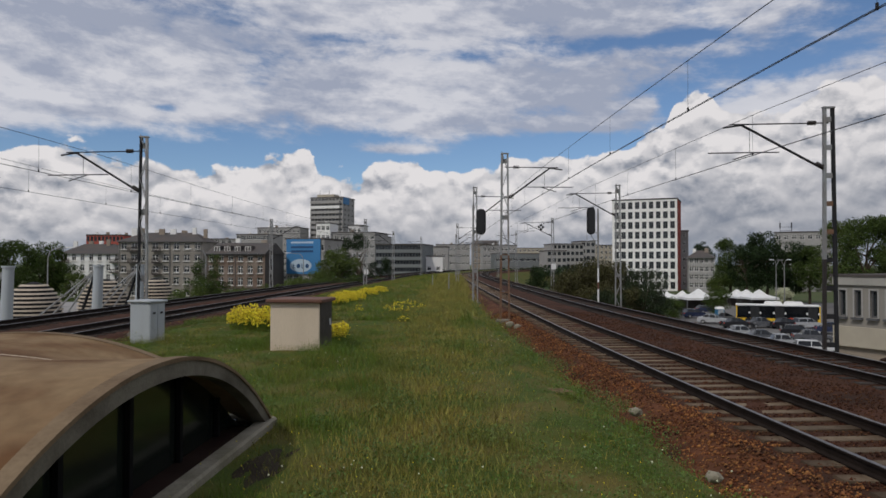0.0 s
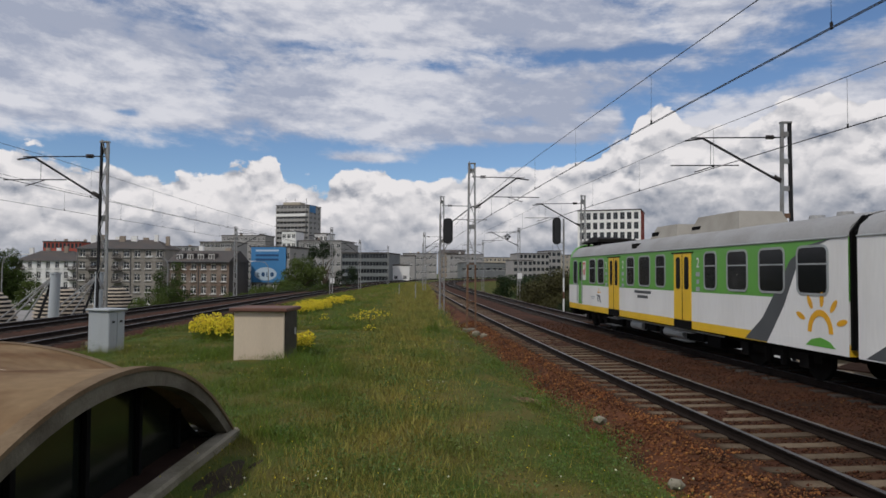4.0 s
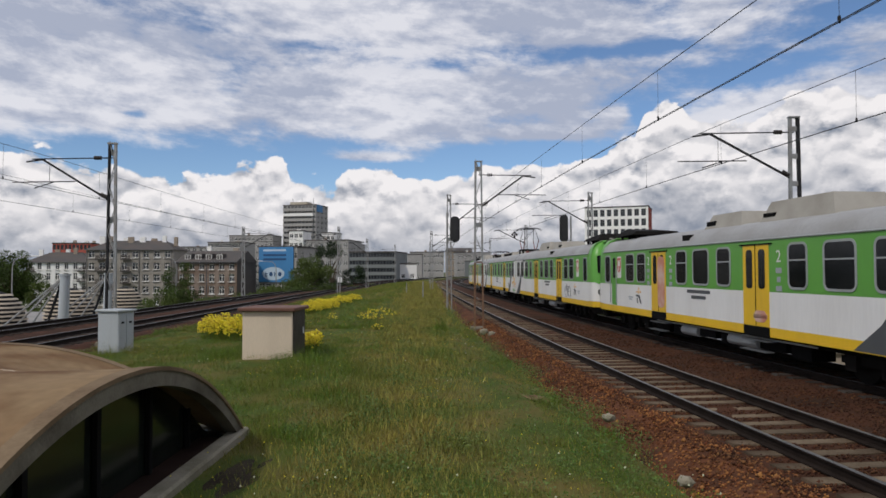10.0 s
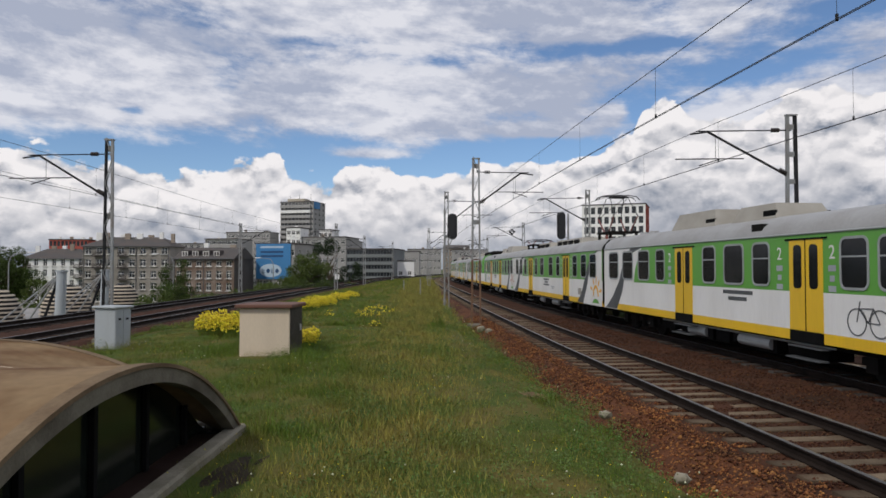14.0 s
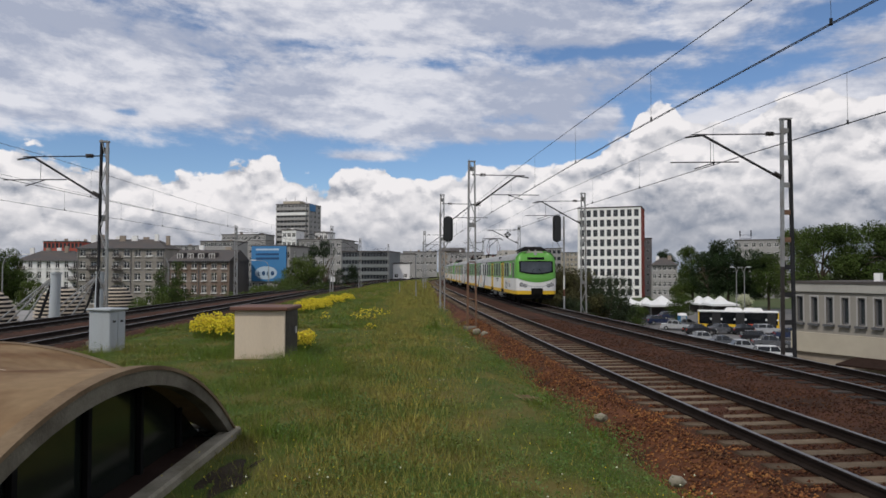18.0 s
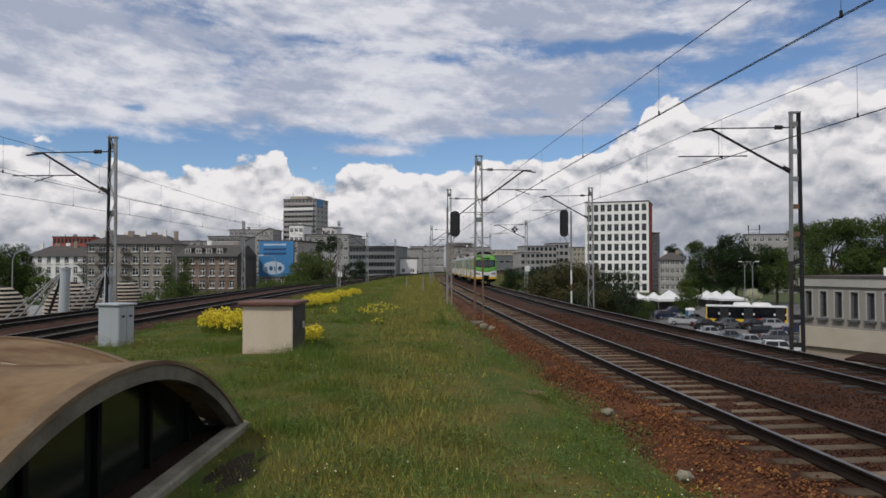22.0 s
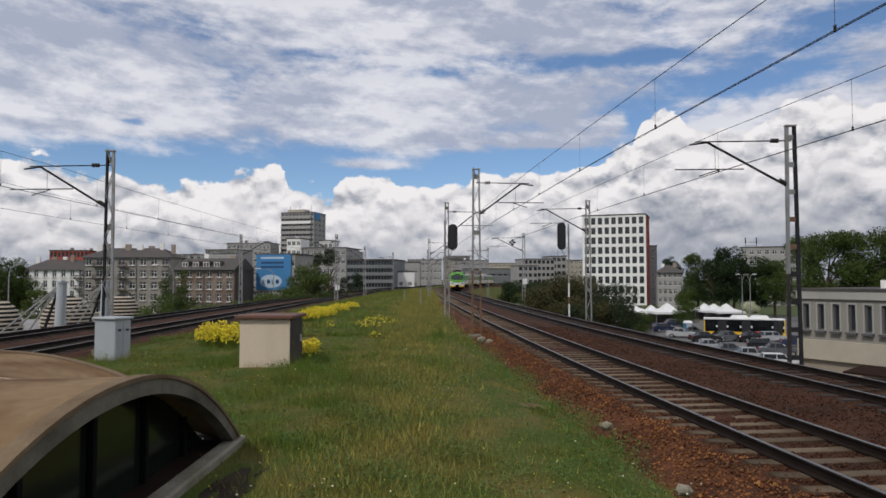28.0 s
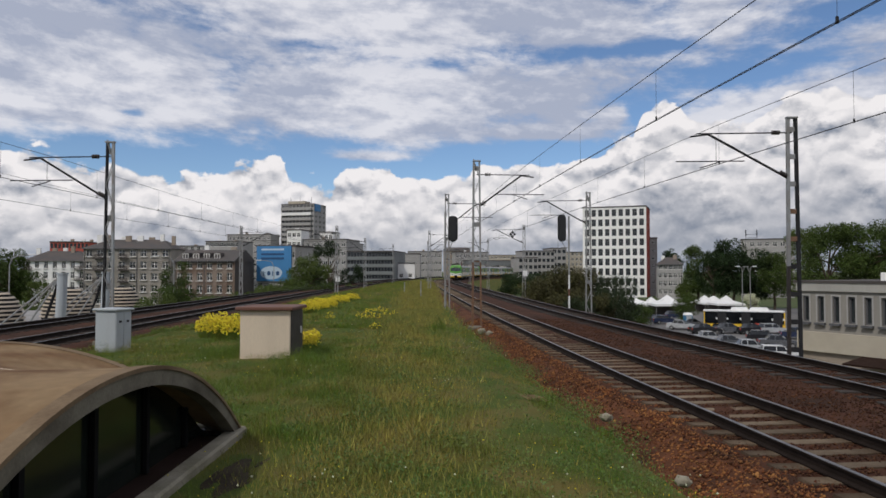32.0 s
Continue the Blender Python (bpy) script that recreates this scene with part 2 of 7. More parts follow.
M["concrete"] = mat("concrete", (0.17, 0.15, 0.115), 0.9, scale=1.5, vary=0.28, tint=(0.13, 0.115, 0.09), fine=40, bump=0.3)
M["curb"] = mat("curb_concrete", (0.27, 0.245, 0.19), 0.9, scale=2.2, vary=0.4, tint=(0.15, 0.135, 0.09), fine=30, bump=0.4)
M["asphalt"] = mat("asphalt", (0.16, 0.155, 0.15), 0.9, scale=0.3, vary=0.2, fine=30)
M["paving"] = mat("paving", (0.28, 0.27, 0.26), 0.9, scale=0.3, vary=0.2, fine=20)
M["steel"] = mat("steel", (0.30, 0.31, 0.31), 0.55, 0.5, 2.0, 0.3, (0.19, 0.15, 0.12))
M["rusty"] = mat("rusty", (0.19, 0.115, 0.075), 0.85, 0.1, 3.0, 0.35, (0.10, 0.055, 0.035))
M["iron"] = mat("iron", (0.03, 0.03, 0.032), 0.86, 0.0, 4, 0.25)
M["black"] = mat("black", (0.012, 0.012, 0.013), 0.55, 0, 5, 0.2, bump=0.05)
M["wire"] = mat("wire", (0.045, 0.048, 0.052), 0.5, 0.6, 2, 0.2, bump=0)
M["white_paint"] = mat("white_paint", (0.74, 0.74, 0.73), 0.55, scale=1.2, vary=0.12, tint=(0.5, 0.47, 0.43), bump=0.05)
M["red_paint"] = mat("red_paint", (0.45, 0.05, 0.04), 0.55, vary=0.2, bump=0.05)
M["grey_paint"] = mat("grey_paint", (0.37, 0.40, 0.42), 0.6, scale=1.6, vary=0.14, tint=(0.25, 0.25, 0.24), bump=0.08, streak=True)
M["beige"] = mat("beige", (0.62, 0.52, 0.40), 0.9, scale=1.1, vary=0.16, tint=(0.38, 0.31, 0.23), bump=0.15, streak=True)
M["brown_roof"] = mat("brown_roof", (0.13, 0.055, 0.035), 0.7, scale=2, vary=0.3, tint=(0.09, 0.045, 0.03))
M["brown_door"] = mat("brown_door", (0.026, 0.019, 0.016), 0.6, scale=3, vary=0.25)
M["vault"] = mat("vault", (0.222, 0.150, 0.082), 0.85, sharp=(0.42, 0.62), scale=0.8, vary=0.45, tint=(0.105, 0.050, 0.022), fine=7, bump=0.15)
M["vault_edge"] = mat("vault_edge", (0.20, 0.145, 0.09), 0.9, scale=1.2, vary=0.4, tint=(0.10, 0.065, 0.04), fine=25, bump=0.3)
M["tinted"] = glass("tinted", (0.012, 0.016, 0.013), 0.12)
M["pane"] = glass("pane")
M["bark"] = mat("bark", (0.09, 0.07, 0.05), 0.95, scale=3, vary=0.3, bump=0.6)
for n, c in (("leaf_dark", (0.018, 0.036, 0.008)), ("leaf_mid", (0.050, 0.078, 0.012)), ("leaf_light", (0.075, 0.105, 0.018)), ("leaf_brown", (0.060, 0.056, 0.018)), ("leaf_bush", (0.024, 0.038, 0.012))):
    M[n] = mat(n, c, 0.7, scale=0.4, vary=0.3, fine=3, each=0.45, leaf=True, bump=0, spec=0.25)


# ---- mesh helpers ----
def box(bm, x, y, z, sx, sy, sz, rz=0.0, m=None):
    """A block with its middle at x, y and its underside at z."""
    vs = bmesh.ops.create_cube(bm, size=1.0)["verts"]
    t = Matrix.Translation((x, y, z + sz / 2)) @ Matrix.Rotation(rz, 4, "Z") @ Matrix.Diagonal((sx, sy, sz, 1))
    bmesh.ops.transform(bm, matrix=(m @ t) if m else t, verts=vs)
    return vs


def tube(bm, a, b, r, r2=None, n=8, caps=True):
    a, b = Vector(a), Vector(b)
    r2 = r if r2 is None else r2
    d = b - a
    q = d.to_track_quat("Z", "Y").to_matrix()
    rings = []
    for p, s in ((a, r), (b, r2)):
        rings.append([bm.verts.new(p + q @ Vector((math.cos(6.2832 * (i + 0.5) / n) * s, math.sin(6.2832 * (i + 0.5) / n) * s, 0))) for i in range(n)])
    for i in range(n):
        bm.faces.new((rings[0][i], rings[0][(i + 1) % n], rings[1][(i + 1) % n], rings[1][i]))
    if caps:
        bm.faces.new(rings[0][::-1])
        bm.faces.new(rings[1])


def prism(bm, pts, z0, z1, axis="z"):
    """A slab with the outline pts, from z0 to z1 along an axis ('x': pts are y, z; 'y': x, z; 'z': x, y)."""
    def at(p, h):
        return {"z": (p[0], p[1], h), "x": (h, p[0], p[1]), "y": (p[0], h, p[1])}[axis]
    lo = [bm.verts.new(at(p, z0)) for p in pts]
    hi = [bm.verts.new(at(p, z1)) for p in pts]
    n = len(pts)
    bm.faces.new(lo[::-1])
    bm.faces.new(hi)
    for i in range(n):
        bm.faces.new((lo[i], lo[(i + 1) % n], hi[(i + 1) % n], hi[i]))


def loft(bm, rings, closed=True, caps=False):
    rows = [[bm.verts.new(p) for p in r] for r in rings]
    n = len(rows[0])
    for a, b in zip(rows, rows[1:]):
        for i in range(n if closed else n - 1):
            bm.faces.new((a[i], a[(i + 1) % n], b[(i + 1) % n], b[i]))
    if caps:
        bm.faces.new(rows[0][::-1])
        bm.faces.new(rows[-1])
    return rows


def bevel(bm, w, seg=2):
    bmesh.ops.bevel(bm, geom=[e for e in bm.edges if e.calc_face_angle(0) > 0.5], offset=w, segments=seg, affect="EDGES", clamp_overlap=True)


def mesh_of(name, bm, material, smooth=False):
    bmesh.ops.recalc_face_normals(bm, faces=bm.faces)
    me = bpy.data.meshes.new(name)
    bm.to_mesh(me)
    bm.free()
    for m in (material if isinstance(material, (list, tuple)) else [material]):
        me.materials.append(m)
    if smooth:
        me.polygons.foreach_set("use_smooth", [True] * len(me.polygons))
        me.set_sharp_from_angle(angle=radians(38))
    return me


def part(name, bm, material, parent=None, label="", smooth=False, at=None):
    ob = new(name, mesh_of(name, bm, material, smooth))
    if parent:
        ob.parent = parent
    if at:
        ob.matrix_basis = at
    if label:
        ob["label"] = label
    return ob


def again(name, me, parent, m):
    ob = new(name, me)
    ob.parent = parent
    ob.matrix_basis = m
    return ob


def thing(name, m, label, category, group="", kind=""):
    ob = new(name)
    ob.matrix_basis = m
    ob.empty_display_size = 0.2
    return tagged(ob, label, category, group, kind)


def lattice(bm, xs, zs, open_cells, y0, y1):
    """One connected frame: a grid of cells in the x-z plane from y0 to y1, without the open ones."""
    made = {}

    def v(i, k, y):
        if (i, k, y) not in made:
            made[i, k, y] = bm.verts.new((xs[i], y, zs[k]))
        return made[i, k, y]
    nx, nz = len(xs) - 1, len(zs) - 1
    solid = {(i, k) for i in range(nx) for k in range(nz)} - set(open_cells)
    for i, k in solid:
        for y in (y0, y1):
            bm.faces.new((v(i, k, y), v(i + 1, k, y), v(i + 1, k + 1, y), v(i, k + 1, y)))
        for di, dk, a, b in ((-1, 0, (i, k), (i, k + 1)), (1, 0, (i + 1, k), (i + 1, k + 1)), (0, -1, (i, k), (i + 1, k)), (0, 1, (i, k + 1), (i + 1, k + 1))):
            if (i + di, k + dk) not in solid:
                bm.faces.new((v(*a, y0), v(*b, y0), v(*b, y1), v(*a, y1)))


def B():
    return bmesh.new()


def cloud_mesh(name, verts, faces, materials, index=None):
    """A mesh of very many small pieces from arrays: verts (n, 3), faces (m, 3 or 4)."""
    me = bpy.data.meshes.new(name)
    k = faces.shape[1]
    me.vertices.add(len(verts))
    me.vertices.foreach_set("co", verts.astype(np.float32).ravel())
    me.loops.add(faces.size)
    me.loops.foreach_set("vertex_index", faces.astype(np.int32).ravel())
    me.polygons.add(len(faces))
    me.polygons.foreach_set("loop_start", np.arange(0, faces.size, k, dtype=np.int32))
    for m in materials:
        me.materials.append(m)
    if index is not None:
        me.polygons.foreach_set("material_index", index.astype(np.int32))
    me.update(calc_edges=True)
    return me


# ---- the lie of the tracks ----
KNOTS = [(-140, 38), (-60, 20.5), (-30, 15.5), (0, 11.3), (15, 9.67), (35, 7.85), (69.5, 5.8), (100, 4.4), (150, 2.9), (190, 4.4), (240, 12.5), (300, 31), (360, 58), (430, 98), (520, 158)]
LEFT = [(-140, -14.4), (0, -14.4), (100, -14.3), (165, -11.9), (200, -8.5), (240, -1.5), (300, 17), (360, 44), (430, 84), (520, 144)]


def spline(knots):
    k = np.array(knots, float)
    g = np.gradient(k[:, 1], k[:, 0])

    def at(y):
        y = np.clip(y, k[0, 0], k[-1, 0] - 1e-6)
        i = np.clip(np.searchsorted(k[:, 0], y, side="right") - 1, 0, len(k) - 2)
        h = k[i + 1, 0] - k[i, 0]
        u = (y - k[i, 0]) / h
        return (2 * u**3 - 3 * u * u + 1) * k[i, 1] + (u**3 - 2 * u * u + u) * h * g[i] + (3 * u * u - 2 * u**3) * k[i + 1, 1] + (u**3 - u * u) * h * g[i + 1]
    return at


class Line:
    """A track's centre line, measured along itself from y = 0."""
    def __init__(self, knots, off=0.0):
        y = np.arange(-140, 519, 0.5)
        x = spline(knots)(y)
        dx = np.gradient(x, y)
        n = 1 / np.hypot(1, dx)
        self.x, self.y = x + off * n, y - off * dx * n
        self.s = np.concatenate([[0], np.cumsum(np.hypot(np.diff(self.x), np.diff(self.y)))])
        self.s -= np.interp(0, self.y, self.s)

    def at(self, s, off=0.0):
        """Place and heading (radians from +y, to the left) at s metres; off: to the right."""
        x, y = np.interp(s, self.s, self.x), np.interp(s, self.s, self.y)
        x2, y2 = np.interp(s + 1, self.s, self.x), np.interp(s + 1, self.s, self.y)
        x1, y1 = np.interp(s - 1, self.s, self.x), np.interp(s - 1, self.s, self.y)
        d = math.hypot(x2 - x1, y2 - y1)
        ux, uy = (x2 - x1) / d, (y2 - y1) / d
        return float(x + off * uy), float(y - off * ux), math.atan2(-ux, uy)

    def x_at(self, y):
        return np.interp(y, self.y, self.x)


OUT = Line(KNOTS)                 # right-hand pair, farther track: the train's
NEAR = Line([(-140, 33.2), (-60, 15.8), (-30, 10.8), (0, 6.62), (15, 5.05), (35, 3.6), (69.5, 1.6), (100, 0.2), (150, -1.3), (190, 0.2), (240, 8.2), (300, 26.4), (360, 53), (430, 92.6), (520, 152.5)])          # right-hand pair, nearer track
LNEAR = Line(LEFT)                # left-hand pair, nearer track
LFAR = Line(LEFT, -4.5)


# ---- ground ----
def ground():
    ys = np.concatenate([[-400, -200], np.arange(-130, 0, 10), np.arange(0, 60, 1.5), np.arange(60, 200, 5), np.arange(200, 440, 10), [480, 515, 700, 1500, 4000]])
    rows = []
    for y in ys:
        yy = float(np.clip(y, -130, 500))
        a, b = float(LFAR.x_at(yy)), float(OUT.x_at(yy))
        l, r = float(LNEAR.x_at(yy)), float(NEAR.x_at(yy))
        w = r - 2.9 - (l + 2.6)
        xs = [(-4000, STREET), (-600, STREET), (-80, STREET), (a - 16, STREET), (a - 6.5, -2.6), (a - 3.4, -0.75), (l + 1.8, -0.7)]
        if w > 1.0:
            for i in range(15):
                u = i / 14
                hump = -0.22 + 0.26 * math.sin(math.pi * u) ** 0.5 + 0.05 * noise.noise((u * 6, y * 0.25, 1))
                xs.append((l + 2.3 + (w + 0.6) * u, hump if 0 < i < 14 else -0.45))
        else:
            m = (l + r) / 2
            xs += [(m + (i - 7) * 0.02, -0.6) for i in range(15)]
        xs += [(r - 1.8, -0.7), (b + 3.3, -0.75), (b + 5.2, -1.9), (b + 11.5, STREET), (max(70, b + 40), STREET), (max(600, b + 300), STREET), (4000, STREET)]
        rows.append([(x, y, z) for x, z in xs])
    bm = B()
    loft(bm, rows, closed=False)
    for f in bm.faces:
        c = f.calc_center_median()
        f.material_index = 0 if c.z > STREET + 0.6 else 1
    g = part("ground", bm, [M["grass_ground"], M["field"]], smooth=True)
    tagged(g, "grassy railway embankment and low town ground", "ground", kind="structure")


def ballast_bed(name, lines, material, label):
    """One bed under a pair of tracks."""
    a, b = lines
    rows = []
    for s in np.concatenate([np.arange(-60, 80, 1.0), np.arange(80, 500, 4.0)]):
        r = []
        for ln, offs in ((a, (-2.9, -2.5, -1.75, -1.45, -0.95, -0.6, 0, 0.6, 0.95, 1.45)), (b, (-1.45, -0.95, -0.6, 0, 0.6, 0.95, 1.45, 1.75, 2.5, 2.9))):
            for o in offs:
                x, y, _ = ln.at(s, o)
                z = -0.19 if abs(o) < 1.5 else (-0.2 if abs(o) < 1.8 else (-0.46 if abs(o) < 2.6 else -0.66))
                z += 0.035 * noise.noise((x * 1.3, y * 1.3, 0))
                r.append((x, y, z))
        rows.append(r)
    bm = B()
    loft(bm, rows, closed=False)
    for i, f in enumerate(bm.faces):
        f.material_index = 0 if i % 19 < 3 else 1
    return tagged(part(name, bm, [material, M["ballast_dark"]], smooth=True), label, "ballast", kind="structure")


def rail_mesh(ln, off, s0, s1):
    prof = [(-0.07, -0.17), (0.07, -0.17), (0.07, -0.15), (0.012, -0.13), (0.012, -0.045), (0.036, -0.035), (0.036, -0.006), (0.026, 0.0), (-0.026, 0.0), (-0.036, -0.006), (-0.036, -0.035), (-0.012, -0.045), (-0.012, -0.13), (-0.07, -0.15)]
    rows = []
    s = s0
    while s < s1:
        x, y, h = ln.at(s, off)
        c, n = math.cos(h), math.sin(h)
        rows.append([(x + p * c, y + p * n, q) for p, q in prof])
        s += 1.5 if s < 100 else 5
    bm = B()
    loft(bm, rows)
    for f in bm.faces:
        i = [v.index for v in f.verts]
        f.material_index = 1 if f.calc_center_median().z > -0.008 else 0
    return bm


def track(name, ln, label, sleeper_mat, s0, s_near, s1):
    t = thing(name, Matrix(), label, "railway track", kind="structure")
    for o in (-0.755, 0.755):
        part("rail", rail_mesh(ln, o, s0, s1), [M["rail_side"], M["rail_head"]], t, "steel rail with a worn shiny head")
    # sleepers: near ones apart, far ones joined
    bm = B()
    prism(bm, [(-1.3, 0), (-1.25, 0.14), (-0.35, 0.12), (0.35, 0.12), (1.25, 0.14), (1.3, 0)], -0.125, 0.125, "y")
    bevel(bm, 0.015, 1)
    me = mesh_of("sleeper", bm, sleeper_mat)
    s = s0 + 0.3
    rng = random.Random(len(name))
    far = B()
    while s < s1:
        x, y, h = ln.at(s)
        m = Matrix.Translation((x + rng.uniform(-0.04, 0.04), y, -0.295 + rng.uniform(-0.012, 0.008))) @ Matrix.Rotation(h + rng.uniform(-0.012, 0.012), 4, "Z")
        if s < s_near:
            again("sleeper", me, t, m)
        else:
            box(far, 0, 0, 0, 2.55, 0.25, 0.13, 0, m)
        s += 0.62
    o = part("far_sleepers", far, sleeper_mat, t)
    o["kind"] = "stuff"
    return t


ground()
ballast_bed("ballast_right", (NEAR, OUT), M["ballast"], "rust-brown crushed stone ballast under the tracks")
ballast_bed("ballast_left", (LFAR, LNEAR), M["ballast_dark"], "dark brown ballast under the outer tracks")
track("track_1", NEAR, "railway track with worn pale sleepers on rusty ballast", M["sleeper"], -40, 75, 330)
track("track_2", OUT, "railway track with dark weathered sleepers", M["sleeper_dark"], -40, 60, 330)
track("track_3", LNEAR, "railway track with dark sleepers beyond the grass", M["sleeper_dark"], -30, 40, 300)
track("track_4", LFAR, "railway track with dark sleepers beside the canopies", M["sleeper_dark"], -30, 36, 300)


# ---- the train ----
TM = {
    "white": mat("train_white", (0.74, 0.735, 0.72), 0.42, scale=0.9, vary=0.12, tint=(0.42, 0.39, 0.35), fine=14, bump=0.04, streak=True),
    "green": mat("train_green", (0.105, 0.33, 0.045), 0.4, scale=0.8, vary=0.10, tint=(0.07, 0.2, 0.04), fine=14, bump=0.04, streak=True),
    "yellow": mat("train_yellow", (0.74, 0.46, 0.015), 0.45, scale=1.0, vary=0.14, tint=(0.4, 0.25, 0.05), fine=14, bump=0.04, streak=True),
    "grey": mat("train_roof", (0.30, 0.30, 0.30), 0.6, scale=0.8, vary=0.22, tint=(0.19, 0.18, 0.16), fine=12, bump=0.06),
    "trim": mat("train_trim", (0.36, 0.38, 0.38), 0.5, 0.3, 2, 0.15, bump=0.03),
    "stripe": mat("train_stripe", (0.075, 0.08, 0.085), 0.5, scale=1, vary=0.15, bump=0.03),
    "dark": mat("train_underframe", (0.004, 0.004, 0.004), 0.9, scale=3, vary=0.3),
    "gear": mat("train_gear", (0.010, 0.009, 0.008), 0.9, 0.0, 3, 0.3),
    "glass": mat("train_glass", (0.008, 0.009, 0.010), 0.1, 0, 3, 0.3, None, 0, 20, 0.35, spec=0.3),
    "screen": mat("train_windscreen", (0.05, 0.06, 0.07), 0.12, 0, 2, 0.3, bump=0),
    "lamp": mat("train_lamp", (0.45, 0.45, 0.45), 0.15, 0.3, 3, 0.1, bump=0),
    "panto": mat("train_panto", (0.20, 0.045, 0.035), 0.6, 0.1, 4, 0.25),
    "vent": mat("train_vent", (0.33, 0.31, 0.27), 0.7, scale=1.5, vary=0.25, tint=(0.2, 0.18, 0.15), bump=0.08),
    "red": mat("train_red", (0.5, 0.03, 0.03), 0.5, vary=0.15, bump=0),
    "orange": mat("train_orange", (0.72, 0.36, 0.01), 0.5, vary=0.15, bump=0),
    "tag": mat("train_tag", (0.50, 0.20, 0.13), 0.6, scale=2, vary=0.4, tint=(0.62, 0.5, 0.44), bump=0),
    "blind": mat("train_blind", (0.36, 0.39, 0.42), 0.35, scale=1.2, vary=0.2, bump=0),
}
HW = 1.43
CARL = 20.7
MIDL = 21.4


def band(bm, y0, y1, z0, z1, side, proud=0.0):
    """A flat side panel with its own thickness."""
    x = side * (HW + proud)
    prism(bm, [(y0, z0), (y1, z0), (y1, z1), (y0, z1)], x - side * 0.03, x, "x")


def rounded(y0, y1, z0, z1, r, n=4):
    pts = []
    for cy, cz, a in ((y1 - r, z0 + r, -90), (y1 - r, z1 - r, 0), (y0 + r, z1 - r, 90), (y0 + r, z0 + r, 180)):
        for i in range(n + 1):
            q = radians(a + 90 * i / n)
            pts.append((cy + r * math.cos(q), cz + r * math.sin(q)))
    return pts


def frame_ring(bm, y0, y1, z0, z1, w, side, proud, r=0.13):
    """A rounded frame round an opening, standing proud of the side."""
    a, b = rounded(y0 - w, y1 + w, z0 - w, z1 + w, r + w), rounded(y0, y1, z0, z1, r)
    x0, x1 = side * (HW - 0.02), side * (HW + proud)
    n = len(a)
    A0, A1 = [bm.verts.new((x0, *p)) for p in a], [bm.verts.new((x1, *p)) for p in a]
    C0, C1 = [bm.verts.new((x0, *p)) for p in b], [bm.verts.new((x1, *p)) for p in b]
    for i in range(n):
        j = (i + 1) % n
        bm.faces.new((A1[i], A1[j], C1[j], C1[i]))
        bm.faces.new((A0[i], A0[j], A1[j], A1[i]))
        bm.faces.new((C0[i], C1[i], C1[j], C0[j]))


def car_window(car, y0, y1, side, z0=2.02, z1=3.02, sash=True):
    bm = B()
    frame_ring(bm, y0, y1, z0, z1, 0.055, side, 0.018)
    if sash:
        box(bm, side * (HW + 0.006), (y0 + y1) / 2, z0 + (z1 - z0) * 0.62, 0.02, y1 - y0, 0.035)
    w = part("window", bm, TM["trim"], car)
    bm = B()
    prism(bm, rounded(y0, y1, z0, z1, 0.13), side * (HW - 0.02), side * (HW + 0.007), "x")
    part("pane", bm, TM["glass"], w)


def car_door(car, y0, y1, side, tagged_red=False):
    """Yellow double door with long rounded panes, a dark recess and steps under it."""
    m = (y0 + y1) / 2
    bm = B()
    for a, b in ((y0, m - 0.012), (m + 0.012, y1)):
        prism(bm, [(a, 1.0), (b, 1.0), (b, 3.06), (a, 3.06)], side * (HW - 0.03), side * (HW + 0.012), "x")
    d = part("door", bm, TM["yellow"], car, "yellow double-leaf sliding door")
    for a, b in ((y0 + 0.16, m - 0.14), (m + 0.14, y1 - 0.16)):
        bm = B()
        prism(bm, rounded(a, b, 1.95, 2.95, 0.1), side * (HW - 0.01), side * (HW + 0.018), "x")
        part("pane", bm, TM["glass"], d)
    bm = B()
    box(bm, side * (HW + 0.008), m, 1.0, 0.02, 0.03, 2.06)
    box(bm, side * (HW + 0.002), m, 0.74, 0.03, y1 - y0, 0.25)
    box(bm, side * (HW + 0.01), m, 3.06, 0.03, y1 - y0 + 0.3, 0.04)
    part("door_recess", bm, TM["dark"], d)
    for z, o in ((0.62, 0.0), (0.36, 0.06)):
        bm = B()
        box(bm, side * (HW - 0.05 + o), m, z, 0.24, y1 - y0, 0.03)
        part("step", bm, TM["stripe"], car)


def bogie(car, y):
    bm = B()
    for x in (-1.0, 1.0):
        prism(bm, [(y - 1.7, 0.42), (y + 1.7, 0.42), (y + 1.7, 0.58), (y + 0.9, 0.7), (y - 0.9, 0.7), (y - 1.7, 0.58)], x - 0.06, x + 0.06, "x")
        for o in (-1.25, 1.25):
            box(bm, x * 1.1, y + o, 0.3, 0.16, 0.34, 0.32)
        for o in (-0.35, 0.35):
            tube(bm, (x * 1.05, y + o, 0.25), (x * 1.05, y + o, 0.62), 0.11)
    box(bm, 0, y, 0.45, 2.0, 0.4, 0.25)
    b = part("bogie", bm, TM["gear"], car, "dark steel bogie")
    for x in (-0.75, 0.75):
        for o in (-1.25, 1.25):
            bm = B()
            tube(bm, (x - 0.065, y + o, 0.46), (x + 0.065, y + o, 0.46), 0.46, n=20)
            part("wheel", bm, TM["gear"], b)


def hull(bm, y0, y1, z0, z1, inset=0.0):
    """Body section between two heights, closed round both sides and ends."""
    w = HW - inset
    prism(bm, [(-w, z0), (w, z0), (w, z1), (-w, z1)], y0, y1, "y")


